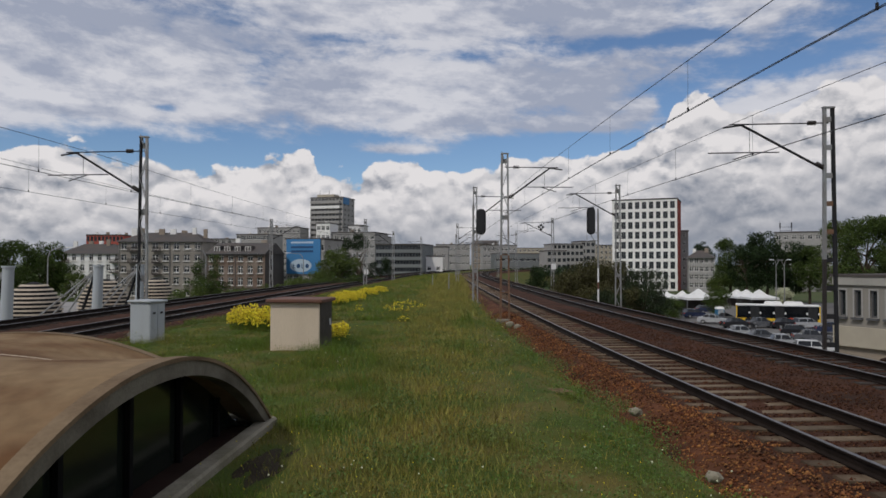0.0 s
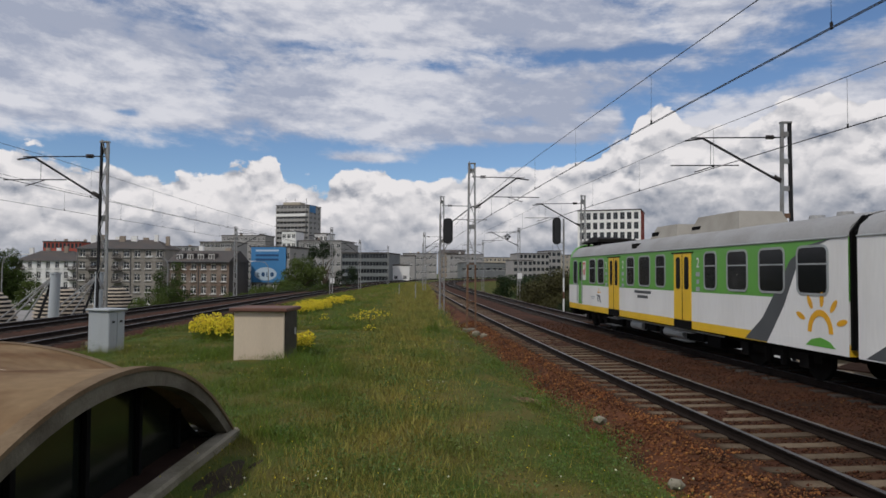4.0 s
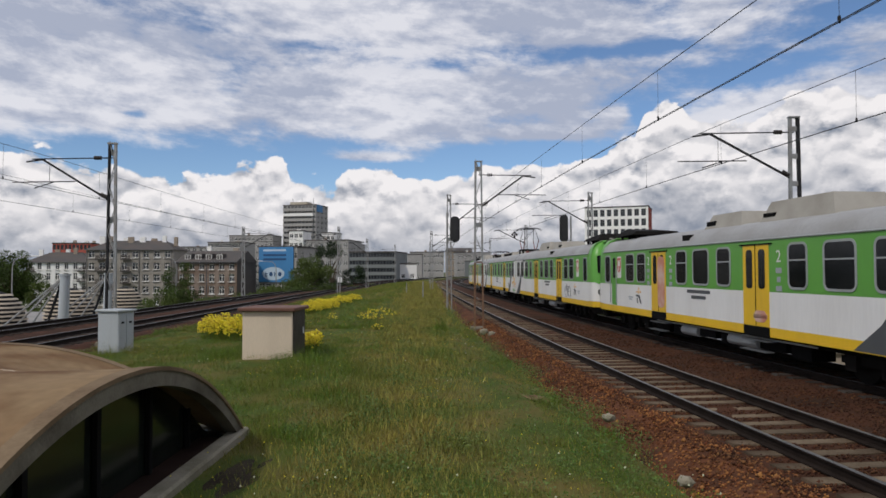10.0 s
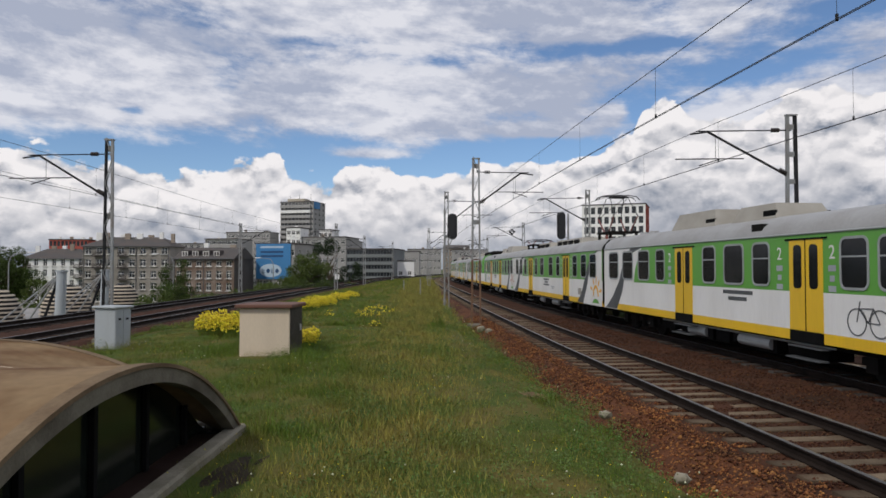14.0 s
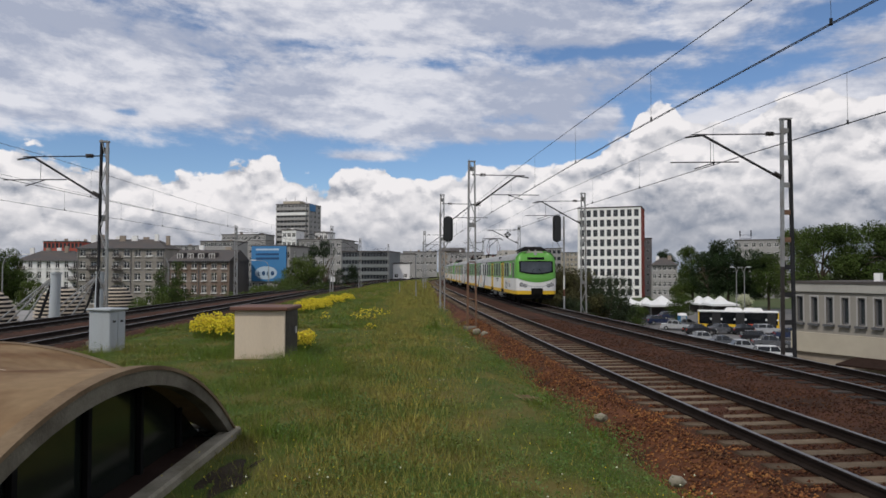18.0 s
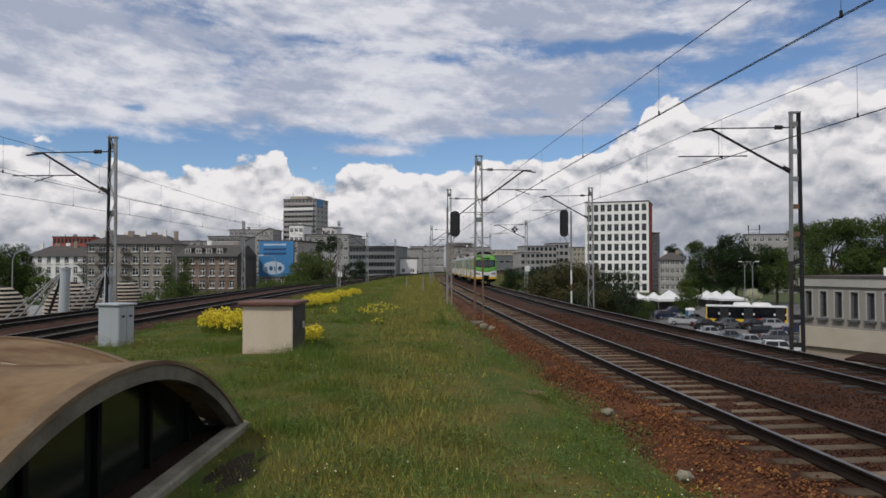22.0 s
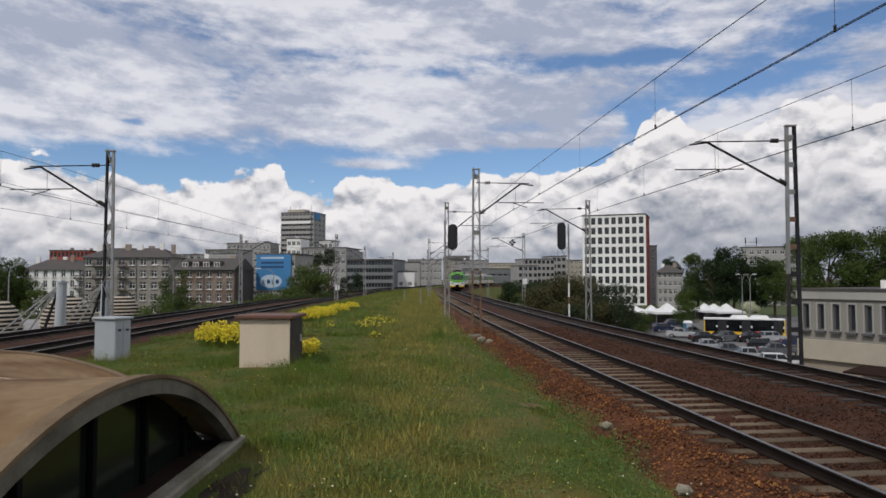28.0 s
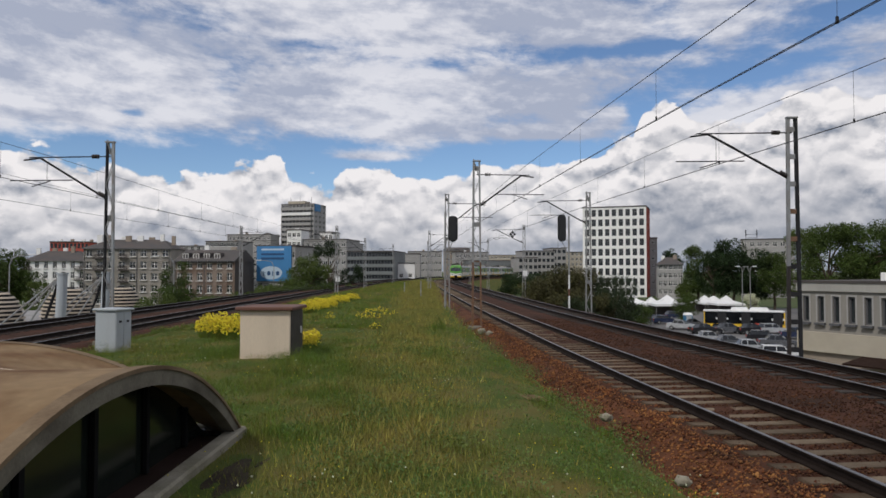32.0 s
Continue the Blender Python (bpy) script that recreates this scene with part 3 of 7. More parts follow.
ROOF = [(-1.43, 3.2), (-1.36, 3.42), (-1.12, 3.62), (-0.7, 3.74), (0, 3.79), (0.7, 3.74), (1.12, 3.62), (1.36, 3.42), (1.43, 3.2)]


def pod(bm, y0, y1, w, z0, z1, slope=0.35):
    """Roof equipment with sloping ends and sides."""
    lo = [(-w, y0, z0), (w, y0, z0), (w, y1, z0), (-w, y1, z0)]
    hi = [(-w * 0.75, y0 + slope, z1), (w * 0.75, y0 + slope, z1), (w * 0.75, y1 - slope, z1), (-w * 0.75, y1 - slope, z1)]
    loft(bm, [lo, hi], caps=True)


def pantograph(car, y, up):
    """Diamond current collector on a red frame; up: raised to the wire."""
    p_ = B()
    for x in (-0.55, 0.55):
        box(p_, x, y, 4.0, 0.09, 2.0, 0.09)
    for o in (-0.85, 0, 0.85):
        box(p_, 0, y + o, 4.0, 1.4, 0.09, 0.09)
    for x in (-0.6, 0.6):
        for o in (-0.8, 0.8):
            tube(p_, (x, y + o, 3.62), (x, y + o, 4.02), 0.07)
    base = part("pantograph", p_, TM["gear"], car, "raised pantograph on a red base" if up else "folded pantograph on a red base")
    top = 5.76 if up else 4.42
    knee = 4.75 if up else 4.3
    kn = 1.15 if up else 1.5
    for x in (-0.5, 0.5):
        for s in (-1, 1):
            bm = B()
            tube(bm, (x, y + s * 0.35, 4.1), (x * 1.1, y + s * kn, knee), 0.035, 0.028, 6)
            part("lower_arm", bm, TM["panto"], base)
            bm = B()
            tube(bm, (x * 1.1, y + s * kn, knee), (x * 0.825, y + s * 0.28, top - 0.1), 0.02, 0.016, 6)
            part("upper_arm", bm, M["iron"], base)
    for s in (-1, 1):
        bm = B()
        tube(bm, (-0.55, y + s * kn, knee), (0.4, y + s * 0.28, top - 0.1), 0.014, 0.014, 6)
        part("stay", bm, M["iron"], base)
    bm = B()
    for s in (-1, 1):
        yy = y + s * 0.25
        tube(bm, (-0.5, yy, top), (0.5, yy, top), 0.025, n=6)
        for x in (-1, 1):
            tube(bm, (x * 0.5, yy, top), (x * 0.82, yy, top - 0.05), 0.02, n=6)
            tube(bm, (x * 0.82, yy, top - 0.05), (x * 0.98, yy, top - 0.2), 0.02, n=6)
    box(bm, 0, y, top - 0.1, 0.8, 0.55, 0.03)
    part("collector_head", bm, M["iron"], base)


def sunflower(car, y, z, side, m):
    """Half a stylised flower: petals round an arch, a leaf below."""
    x0, x1 = side * (HW + 0.001), side * (HW + 0.008)
    bm = B()
    arc_o = [(y + 0.42 * math.cos(radians(a)), z + 0.5 * math.sin(radians(a))) for a in range(0, 181, 15)]
    arc_i = [(y + 0.29 * math.cos(radians(a)), z + 0.36 * math.sin(radians(a))) for a in range(180, -1, -15)]
    prism(bm, arc_o + arc_i, x0, x1, "x")
    fl = part("flower_arch", bm, m, car, "orange flower mark")
    for a in (22, 62, 95, 128, 165):
        c, s_ = math.cos(radians(a)), math.sin(radians(a))
        cy, cz = y + 0.72 * c, z + 0.1 + 0.62 * s_
        pts = []
        for i in range(10):
            q = 6.283 * i / 10
            e, g = 0.17 * math.cos(q), 0.065 * math.sin(q)
            pts.append((cy + e * c - g * s_, cz + e * s_ + g * c))
        bm = B()
        prism(bm, pts, x0, x1, "x")
        part("petal", bm, m, fl)
    bm = B()
    prism(bm, [(y - 0.5, z - 0.3), (y + 0.5, z - 0.3), (y + 0.3, z - 0.16), (y, z - 0.1), (y - 0.3, z - 0.16)], x0, x1, "x")
    part("leaf_mark", bm, TM["green"], fl)


def bars(car, side, y, z, w, rows, h=0.09, m=None):
    """Writing too small to read."""
    for i in range(rows):
        bm = B()
        k = w * (1.0 if i % 2 == 0 else 0.62)
        box(bm, side * (HW + 0.004), y, z - i * h * 1.7, 0.006, k, h)
        part("lettering", bm, m or TM["stripe"], car)


def letters(txt, size, car, m, mtx):
    cu = bpy.data.curves.new("lettering", "FONT")
    cu.body, cu.size, cu.extrude, cu.align_x = txt, size, 0.002, "CENTER"
    cu.materials.append(m)
    ob = new("lettering", cu)
    ob.parent = car
    ob.matrix_basis = mtx


def side_text(side, y, z):
    """Axes for writing on a flank."""
    r = Matrix(((0, 0, -1), (-1, 0, 0), (0, 1, 0))) if side < 0 else Matrix(((0, 0, 1), (1, 0, 0), (0, 1, 0)))
    return Matrix.Translation((side * (HW + 0.004), y, z)) @ r.to_4x4()


def car_common(car, y0, y1, bogies):
    """Underframe, panels, roof of the straight part of a car between y0 and y1."""
    bm = B()
    hull(bm, y0, y1, 1.0, 1.88)
    bevel(bm, 0.02, 1)
    part("lower_panel", bm, TM["white"], car, "white lower side panels, streaked with dirt")
    bm = B()
    hull(bm, y0, y1, 1.88, 3.2)
    part("upper_panel", bm, TM["green"], car, "green upper side panels")
    bm = B()
    hull(bm, y0, y1, 0.76, 1.0)
    part("sill_band", bm, TM["yellow"], car, "yellow sill stripe")
    bm = B()
    loft(bm, [[(x, y, z) for x, z in ROOF] for y in (y0, y1)], caps=True)
    part("roof", bm, TM["grey"], car, "weathered grey curved roof", True)
    bm = B()
    for x in (-1, 1):
        tube(bm, (x * 1.44, y0, 3.2), (x * 1.44, y1, 3.2), 0.022, n=6)
    part("rain_gutter", bm, TM["trim"], car)
    bm = B()
    box(bm, 0, (y0 + y1) / 2, 0.62, 2.3, y1 - y0 - 0.4, 0.2)
    rng = random.Random(int(y1 * 10))
    y = bogies[0] + 2.6
    while y < bogies[1] - 2.8:
        w = rng.uniform(0.7, 1.5)
        for x in (-0.85, 0.85):
            box(bm, x, y + w / 2, 0.28 + rng.uniform(0, 0.12), 0.6, w, 0.42)
        y += w + rng.uniform(0.15, 0.6)
    part("underframe", bm, TM["dark"], car, "dark underframe with equipment boxes")
    for x in (-1, 1):
        for k, ln_ in ((0.35, 1.5), (0.6, 1.1)):
            yy = bogies[0] + (bogies[1] - bogies[0]) * k
            bm = B()
            tube(bm, (x * 1.12, yy, 0.5), (x * 1.12, yy + ln_, 0.5), 0.15, n=12)
            part("air_reservoir", bm, TM["trim"], car, "grey air tank under the floor")
        bm = B()
        tube(bm, (x * 1.2, bogies[0] + 2.3, 0.66), (x * 1.2, bogies[1] - 2.3, 0.66), 0.025, n=6)
        part("brake_pipe", bm, TM["trim"], car)
    for b in bogies:
        bogie(car, b)


def end_trim(car, y, d, tag=False):
    """White end panel, slanting dark stripe, flower and the corridor bellows at the inner end y; d: +1 where the car lies at greater y."""
    if d > 0:
        white = [(0, 1.88), (2.4, 1.88), (1.75, 2.6), (1.2, 3.0), (0.6, 3.2), (0, 3.2)]
        dark = [(2.9, 0.78), (3.9, 0.78), (3.1, 1.35), (2.3, 2.3), (1.95, 2.75), (1.3, 3.08), (0.5, 3.19), (1.15, 3.0), (1.7, 2.6), (2.2, 1.7)]
        sill = 2.9
    else:
        white = [(0, 1.88), (3.3, 1.88), (3.45, 2.4), (4.1, 3.2), (0, 3.2)]
        dark = [(0.2, 0.78), (1.5, 0.78), (2.1, 1.5), (2.5, 2.4), (2.95, 2.95), (4.2, 3.19), (3.0, 3.17), (2.3, 2.75), (1.75, 1.9), (1.0, 1.25)]
        sill = 1.55
    for side in (-1, 1):
        bm = B()
        prism(bm, [(y + d * p, q) for p, q in white], side * (HW - 0.01), side * (HW + 0.002), "x")
        part("end_panel", bm, TM["white"], car)
        bm = B()
        prism(bm, [(y + d * p, q) for p, q in dark], side * HW, side * (HW + 0.005), "x")
        part("stripe", bm, TM["stripe"], car, "slanting dark grey stripe")
        bm = B()
        prism(bm, [(y, 0.76), (y + d * sill, 0.76), (y + d * sill, 1.01), (y, 1.01)], side * (HW - 0.01), side * (HW + 0.003), "x")
        part("end_sill", bm, TM["white"], car)
    bm = B()
    for i in range(2):
        w = 1.40 - 0.05 * i
        hull_y = y - d * (0.04 + i * 0.07)
        prism(bm, [(-w, 0.9), (w, 0.9), (w, 3.3), (w * 0.8, 3.64), (-w * 0.8, 3.64), (-w, 3.3)], hull_y - 0.035, hull_y + 0.035, "y")
    part("bellows", bm, TM["dark"], car, "black corridor bellows")


def nose(car, y, d):
    """Rounded driving cab at the outer end y; d: +1 where the nose points to greater y."""
    def level(z, crown):
        """Plan outline of the cab at a height: side, rounded corner, bowed front."""
        back = 0.0 if z < 1.9 else (z - 1.9) * 0.27
        back += 0.9 * max(0, z - 3.1) ** 1.6
        pts = [(-HW, 0.0), (-HW, 0.62 - back * 0.2)]
        for a in (15, 35, 55, 75):
            pts.append((-HW + 0.42 * (1 - math.cos(radians(a))), 0.62 - back * 0.6 + 0.42 * math.sin(radians(a))))
        for x in (-0.8, -0.4, 0, 0.4, 0.8):
            pts.append((x, 1.12 - back + 0.10 * (1 - (x / 0.9) ** 2)))
        right = [(-px, py) for px, py in pts[:6]][::-1]
        pts += right
        return [(px * crown, y + d * py * 0.76, z) for px, py in pts]

    def shell(name, zs, material, label=""):
        bm = B()
        loft(bm, [level(z, c) for z, c in zs], caps=True)
        return part(name, bm, material, car, label, True)
    shell("cab_skirt", [(0.45, 0.86), (0.76, 0.97)], TM["dark"], "dark plough skirt")
    shell("cab_bumper", [(0.76, 0.99), (1.02, 1.0)], TM["yellow"], "yellow bumper band")
    shell("cab_lower", [(1.02, 1.0), (1.5, 1.0), (1.88, 1.0)], TM["white"], "white lower cab front with a rounded edge")
    shell("cab_upper", [(1.88, 1.0), (2.4, 1.0), (3.0, 0.995), (3.2, 0.98), (3.45, 0.93), (3.68, 0.80), (3.82, 0.55)], TM["green"], "green moulded cab with a humped brow")
    # panels that follow the bowed face
    def face(x, z):
        return dict_face(z)(abs(x))

    def dict_face(z):
        row = [(p[0], p[1]) for p in level(z, 1.0)][1:12]
        xs = [-p[0] for p in row if p[0] <= 0.001]
        ys = [p[1] for p in row if p[0] <= 0.001]
        return lambda x: float(np.interp(x, xs[::-1], ys[::-1]))

    def patch(name, xs, lo, hi, material, label="", proud=0.014, n=5):
        """A thin panel on the face between the heights lo(x) and hi(x)."""
        b = B()
        rows_ = []
        for k in range(n):
            u_ = k / (n - 1)
            rows_.append([(x, face(x, lo(x) + (hi(x) - lo(x)) * u_) + d * proud, lo(x) + (hi(x) - lo(x)) * u_) for x in xs])
        loft(b, rows_, closed=False)
        r_ = bmesh.ops.extrude_face_region(b, geom=b.faces[:])
        bmesh.ops.translate(b, verts=[q for q in r_["geom"] if isinstance(q, bmesh.types.BMVert)], vec=(0, -d * 0.03, 0))
        return part(name, b, material, car, label, True)
    wide = np.linspace(-1.2, 1.2, 17)
    patch("windscreen_frame", wide, lambda x: 2.16 + 0.16 * (x / 1.2) ** 2, lambda x: 3.13 - 0.02 * abs(x), TM["dark"], "dark windscreen surround")
    patch("windscreen", np.linspace(-1.1, 1.1, 15), lambda x: 2.26 + 0.16 * (x / 1.2) ** 2, lambda x: 3.04, TM["screen"], "wide windscreen", 0.02)
    patch("green_chin", np.linspace(-1.3, 1.3, 17), lambda x: 1.60 + 0.27 * (x / 1.3) ** 2, lambda x: 1.93, TM["green"])
    patch("smile_line", np.linspace(-0.95, 0.95, 13), lambda x: 1.27 + 0.2 * (x / 0.95) ** 2, lambda x: 1.31 + 0.2 * (x / 0.95) ** 2, TM["trim"])
    patch("destination_board", np.linspace(-0.6, 0.6, 5), lambda x: 3.2, lambda x: 3.38, TM["dark"])
    for x in (-1, 1):
        for o, rr, zz in ((1.06, 0.12, 1.45), (0.82, 0.10, 1.38)):
            bm = B()
            yy = face(o, zz)
            tube(bm, (x * o, yy - d * 0.2, zz), (x * o, yy + d * 0.025, zz), rr + 0.03, n=16)
            hl = part("headlamp", bm, TM["dark"], car, "round headlamp")
            bm = B()
            tube(bm, (x * o, yy, zz), (x * o, yy + d * 0.035, zz), rr, n=16)
            part("lens", bm, TM["lamp"], hl)
    bm = B()
    tube(bm, (0, face(0, 3.6), 3.62), (0, face(0, 3.6) + d * 0.08, 3.62), 0.11, n=14)
    part("top_lamp", bm, TM["lamp"], car)
    yf = lambda z: face(0.3, z)
    bm = B()
    tube(bm, (0, y + d * 0.8, 1.0), (0, y + d * 1.0, 1.0), 0.1, n=10)
    box(bm, 0, y + d * 1.0, 0.84, 0.36, 0.16, 0.34)
    box(bm, 0, y + d * 0.95, 0.7, 0.8, 0.1, 0.5)
    for x in (-0.3, 0.3):
        tube(bm, (x, y + d * 0.95, 0.95), (x * 0.7, y + d * 1.05, 0.55), 0.03, n=6)
    part("coupler", bm, TM["gear"], car, "heavy black centre coupler")
    for x in (-0.45, 0.45):
        bm = B()
        tube(bm, (x, yf(2.14) + d * 0.03, 2.12), (x * 0.4, yf(2.6) + d * 0.04, 2.55), 0.012, n=6)
        part("wiper", bm, TM["dark"], car)
    # cooling unit behind the brow
    bm = B()
    for x in (-0.8, 0.8):
        for yy in (0.6, 1.4, 2.2):
            box(bm, x, y - d * yy, 3.5, 0.08, 0.1, 0.45)
    box(bm, 0, y - d * 1.5, 3.6, 1.2, 1.2, 0.3)
    lo = [(-1.0, y - d * 0.05, 3.84), (1.0, y - d * 0.05, 3.84), (1.0, y - d * 2.35, 3.86), (-1.0, y - d * 2.35, 3.86)]
    hi = [(-0.6, y - d * 0.55, 4.17), (0.6, y - d * 0.55, 4.17), (0.85, y - d * 2.3, 4.0), (-0.85, y - d * 2.3, 4.0)]
    loft(bm, [lo, hi], caps=True)
    part("cooling_unit", bm, TM["gear"], car, "dark angular roof cooling unit")
    bm = B()
    tube(bm, (-0.9, y + d * 0.15, 3.72), (0.9, y + d * 0.15, 3.72), 0.09, n=10)
    for x in (-0.45, 0.0):
        tube(bm, (x, y + d * 0.55, 3.86), (x, y + d * 0.2, 3.9), 0.05, 0.03, n=8)
    part("horns", bm, TM["vent"], car)


def narrow_door(car, y0, y1, side):
    bm = B()
    prism(bm, [(y0, 1.02), (y1, 1.02), (y1, 3.1), (y0, 3.1)], side * (HW - 0.03), side * (HW + 0.008), "x")
    cd = part("cab_door", bm, TM["green"], car, "narrow green cab door")
    bm = B()
    prism(bm, rounded(y0 + 0.12, y1 - 0.12, 2.1, 2.95, 0.1), side * HW, side * (HW + 0.013), "x")
    part("pane", bm, TM["glass"], cd)
    for y in (y0 - 0.08, y1 + 0.08):
        bm = B()
        tube(bm, (side * (HW + 0.05), y, 1.1), (side * (HW + 0.05), y, 2.6), 0.018, n=6)
        part("handrail", bm, TM["trim"], cd)


CAB_WINDOWS = [(0.65, 1.65), (2.2, 3.2), (3.8, 4.75), (5.4, 6.05), (8.8, 9.5), (10.05, 11.0), (11.5, 12.2), (14.85, 15.6), (15.95, 16.75)]


def cab_car(name, label, d, tagged_paint=False, bike=False):
    """Driving trailer, its inner end at -d * CARL / 2; d: +1 for a cab that points to greater y."""
    car = thing(name, Matrix(), label, "train car", "cars of the electric train")
    i = -d * CARL / 2
    outer = i + d * 19.45
    car_common(car, min(i, outer), max(i, outer), sorted((i + d * 3.1, i + d * 16.6)))
    for side in (-1, 1):
        for a, b in CAB_WINDOWS:
            y0, y1 = sorted((i + d * a, i + d * b))
            car_window(car, y0, y1, side, 2.02, 3.02, not (10.0 < a < 10.3))
        for a, b in ((6.9, 8.1), (13.05, 14.25)):
            y0, y1 = sorted((i + d * a, i + d * b))
            car_door(car, y0, y1, side)
        # cab side window and cab door
        y0, y1 = sorted((i + d * 18.62, i + d * 19.2))
        car_window(car, y0, y1, side, 1.95, 3.0, False)
        if d > 0:
            narrow_door(car, i + 17.85, i + 18.4, side)
        bm = B()
        prism(bm, rounded(i + d * 17.55 - 0.23, i + d * 17.55 + 0.23, 2.12, 2.98, 0.02), side * HW, side * (HW + 0.006), "x")
        cr = part("crest_plate", bm, TM["white"], car, "white plate with a red shield")
        bm = B()
        c = i + d * 17.55
        prism(bm, [(c - 0.19, 2.92), (c - 0.19, 2.56), (c - 0.13, 2.42), (c, 2.34), (c + 0.13, 2.42), (c + 0.19, 2.56), (c + 0.19, 2.92)], side * (HW + 0.002), side * (HW + 0.011), "x")
        part("shield", bm, TM["red"], cr)
        bm = B()
        prism(bm, [(c - 0.14, 2.86), (c - 0.03, 2.74), (c - 0.03, 2.86), (c + 0.03, 2.86), (c + 0.03, 2.74), (c + 0.14, 2.86), (c + 0.12, 2.62), (c + 0.04, 2.58), (c + 0.05, 2.45), (c, 2.4), (c - 0.05, 2.45), (c - 0.04, 2.58), (c - 0.12, 2.62)], side * (HW + 0.008), side * (HW + 0.015), "x")
        part("charge", bm, TM["white"], cr, "white heraldic shape")
        for yy in (i + d * 6.48, i + d * 12.65, i + d * 14.55):
            bars(car, side, yy, 2.35, 0.24, 3, 0.13, TM["blind"])
            letters("2", 0.42, car, TM["white"], side_text(side, yy, 2.62))
        bars(car, side, i + d * 10.7, 1.72, 1.5, 2, 0.1)
        bars(car, side, i + d * (17.7 if d < 0 else 16.3), 1.38, 0.5, 2, 0.05, TM["blind"])
        bm = B()
        c = i + d * (17.0 if d < 0 else 15.5)
        prism(bm, [(c - 0.28, 1.2), (c - 0.18, 1.2), (c + 0.02, 1.42), (c + 0.26, 1.46), (c + 0.26, 1.52), (c - 0.1, 1.5)], side * HW, side * (HW + 0.006), "x")
        prism(bm, [(c + 0.05, 1.2), (c + 0.14, 1.2), (c + 0.2, 1.4), (c + 0.1, 1.4)], side * HW, side * (HW + 0.006), "x")
        part("operator_mark", bm, TM["stripe"], car)
        for dy, dz, wd, ht in ((-0.16, 1.62, 0.1, 0.035), (0.0, 1.72, 0.035, 0.09), (0.16, 1.62, 0.1, 0.035), (0.0, 1.6, 0.06, 0.04)):
            bm = B()
            prism(bm, [(c + dy - wd, dz), (c + dy, dz - ht), (c + dy + wd, dz), (c + dy, dz + ht)], side * HW, side * (HW + 0.006), "x")
            part("petal_mark", bm, TM["orange"], car)
        if bike:
            bm = B()
            for o in (-0.32, 0.32):
                ring = [(math.cos(6.283 * k / 18), math.sin(6.283 * k / 18)) for k in range(18)]
                yc = i + d * 15.6 + o
                for a, b in zip(ring, ring[1:] + ring[:1]):
                    tube(bm, (side * (HW + 0.003), yc + 0.27 * a[0], 1.33 + 0.27 * a[1]), (side * (HW + 0.003), yc + 0.27 * b[0], 1.33 + 0.27 * b[1]), 0.014, n=4)
            yc = i + d * 15.6
            for a, b in (((-0.32, 1.33), (-0.15, 1.62)), ((-0.15, 1.62), (0.25, 1.6)), ((0.32, 1.33), (0.22, 1.75)), ((0.0, 1.33), (-0.15, 1.62)), ((0, 1.33), (0.25, 1.6)), ((-0.32, 1.33), (0, 1.33))):
                tube(bm, (side * (HW + 0.003), yc + a[0], a[1]), (side * (HW + 0.003), yc + b[0], b[1]), 0.014, n=4)
            part("bicycle_mark", bm, TM["stripe"], car, "black bicycle pictogram")
        if d > 0:
            sunflower(car, i + d * 0.9, 1.17, side, TM["tag"] if tagged_paint and side < 0 else TM["orange"])
        # roof louvre above the doors
        bm = B()
        box(bm, side * 1.3, i + d * 11.6, 3.34, 0.16, 0.5, 0.2)
        part("roof_louvre", bm, TM["gear"], car)
        if tagged_paint and side < 0:
            for a, b, z0, z1 in ((13.05, 14.2, 1.05, 3.0), (6.9, 8.1, 1.0, 1.5)):
                y0, y1 = sorted((i + d * a, i + d * b))
                bm = B()
                prism(bm, rounded(y0 + 0.08, y1 - 0.5, z0 + 0.1, z1 - 0.1, 0.2), side * HW, side * (HW + 0.021), "x")
                part("graffiti", bm, TM["tag"], car, "smeared reddish graffiti")
    end_trim(car, i, d)
    nose(car, outer, d)
    for a, b, z in ((5.2, 8.4, 4.24), (9.2, 11.6, 4.14)):
        bm = B()
        y0, y1 = sorted((i + d * a, i + d * b))
        pod(bm, y0, y1, 0.85, 3.58, z)
        v = part("roof_vent", bm, TM["vent"], car, "dusty grey roof ventilator housing")
        yy = i + d * (b - 0.45)
        for x in (-1, 1):
            bm = B()
            box(bm, x * 0.74, yy, 3.74, 0.06, 0.55, 0.2)
            part("vent_grille", bm, TM["dark"], v)
    for a in (1.6, 2.6):
        bm = B()
        tube(bm, (-0.3, i + d * a, 3.74), (-0.3, i + d * a, 3.86), 0.2, 0.17, 14)
        part("roof_cap", bm, TM["grey"], car)
    return car


MID_WINDOWS = [(0.85, 1.8), (2.4, 3.25), (4.0, 4.75), (7.5, 8.2), (9.1, 10.0), (11.4, 12.3), (13.2, 13.9), (16.65, 17.4), (18.15, 19.0), (19.6, 20.55)]


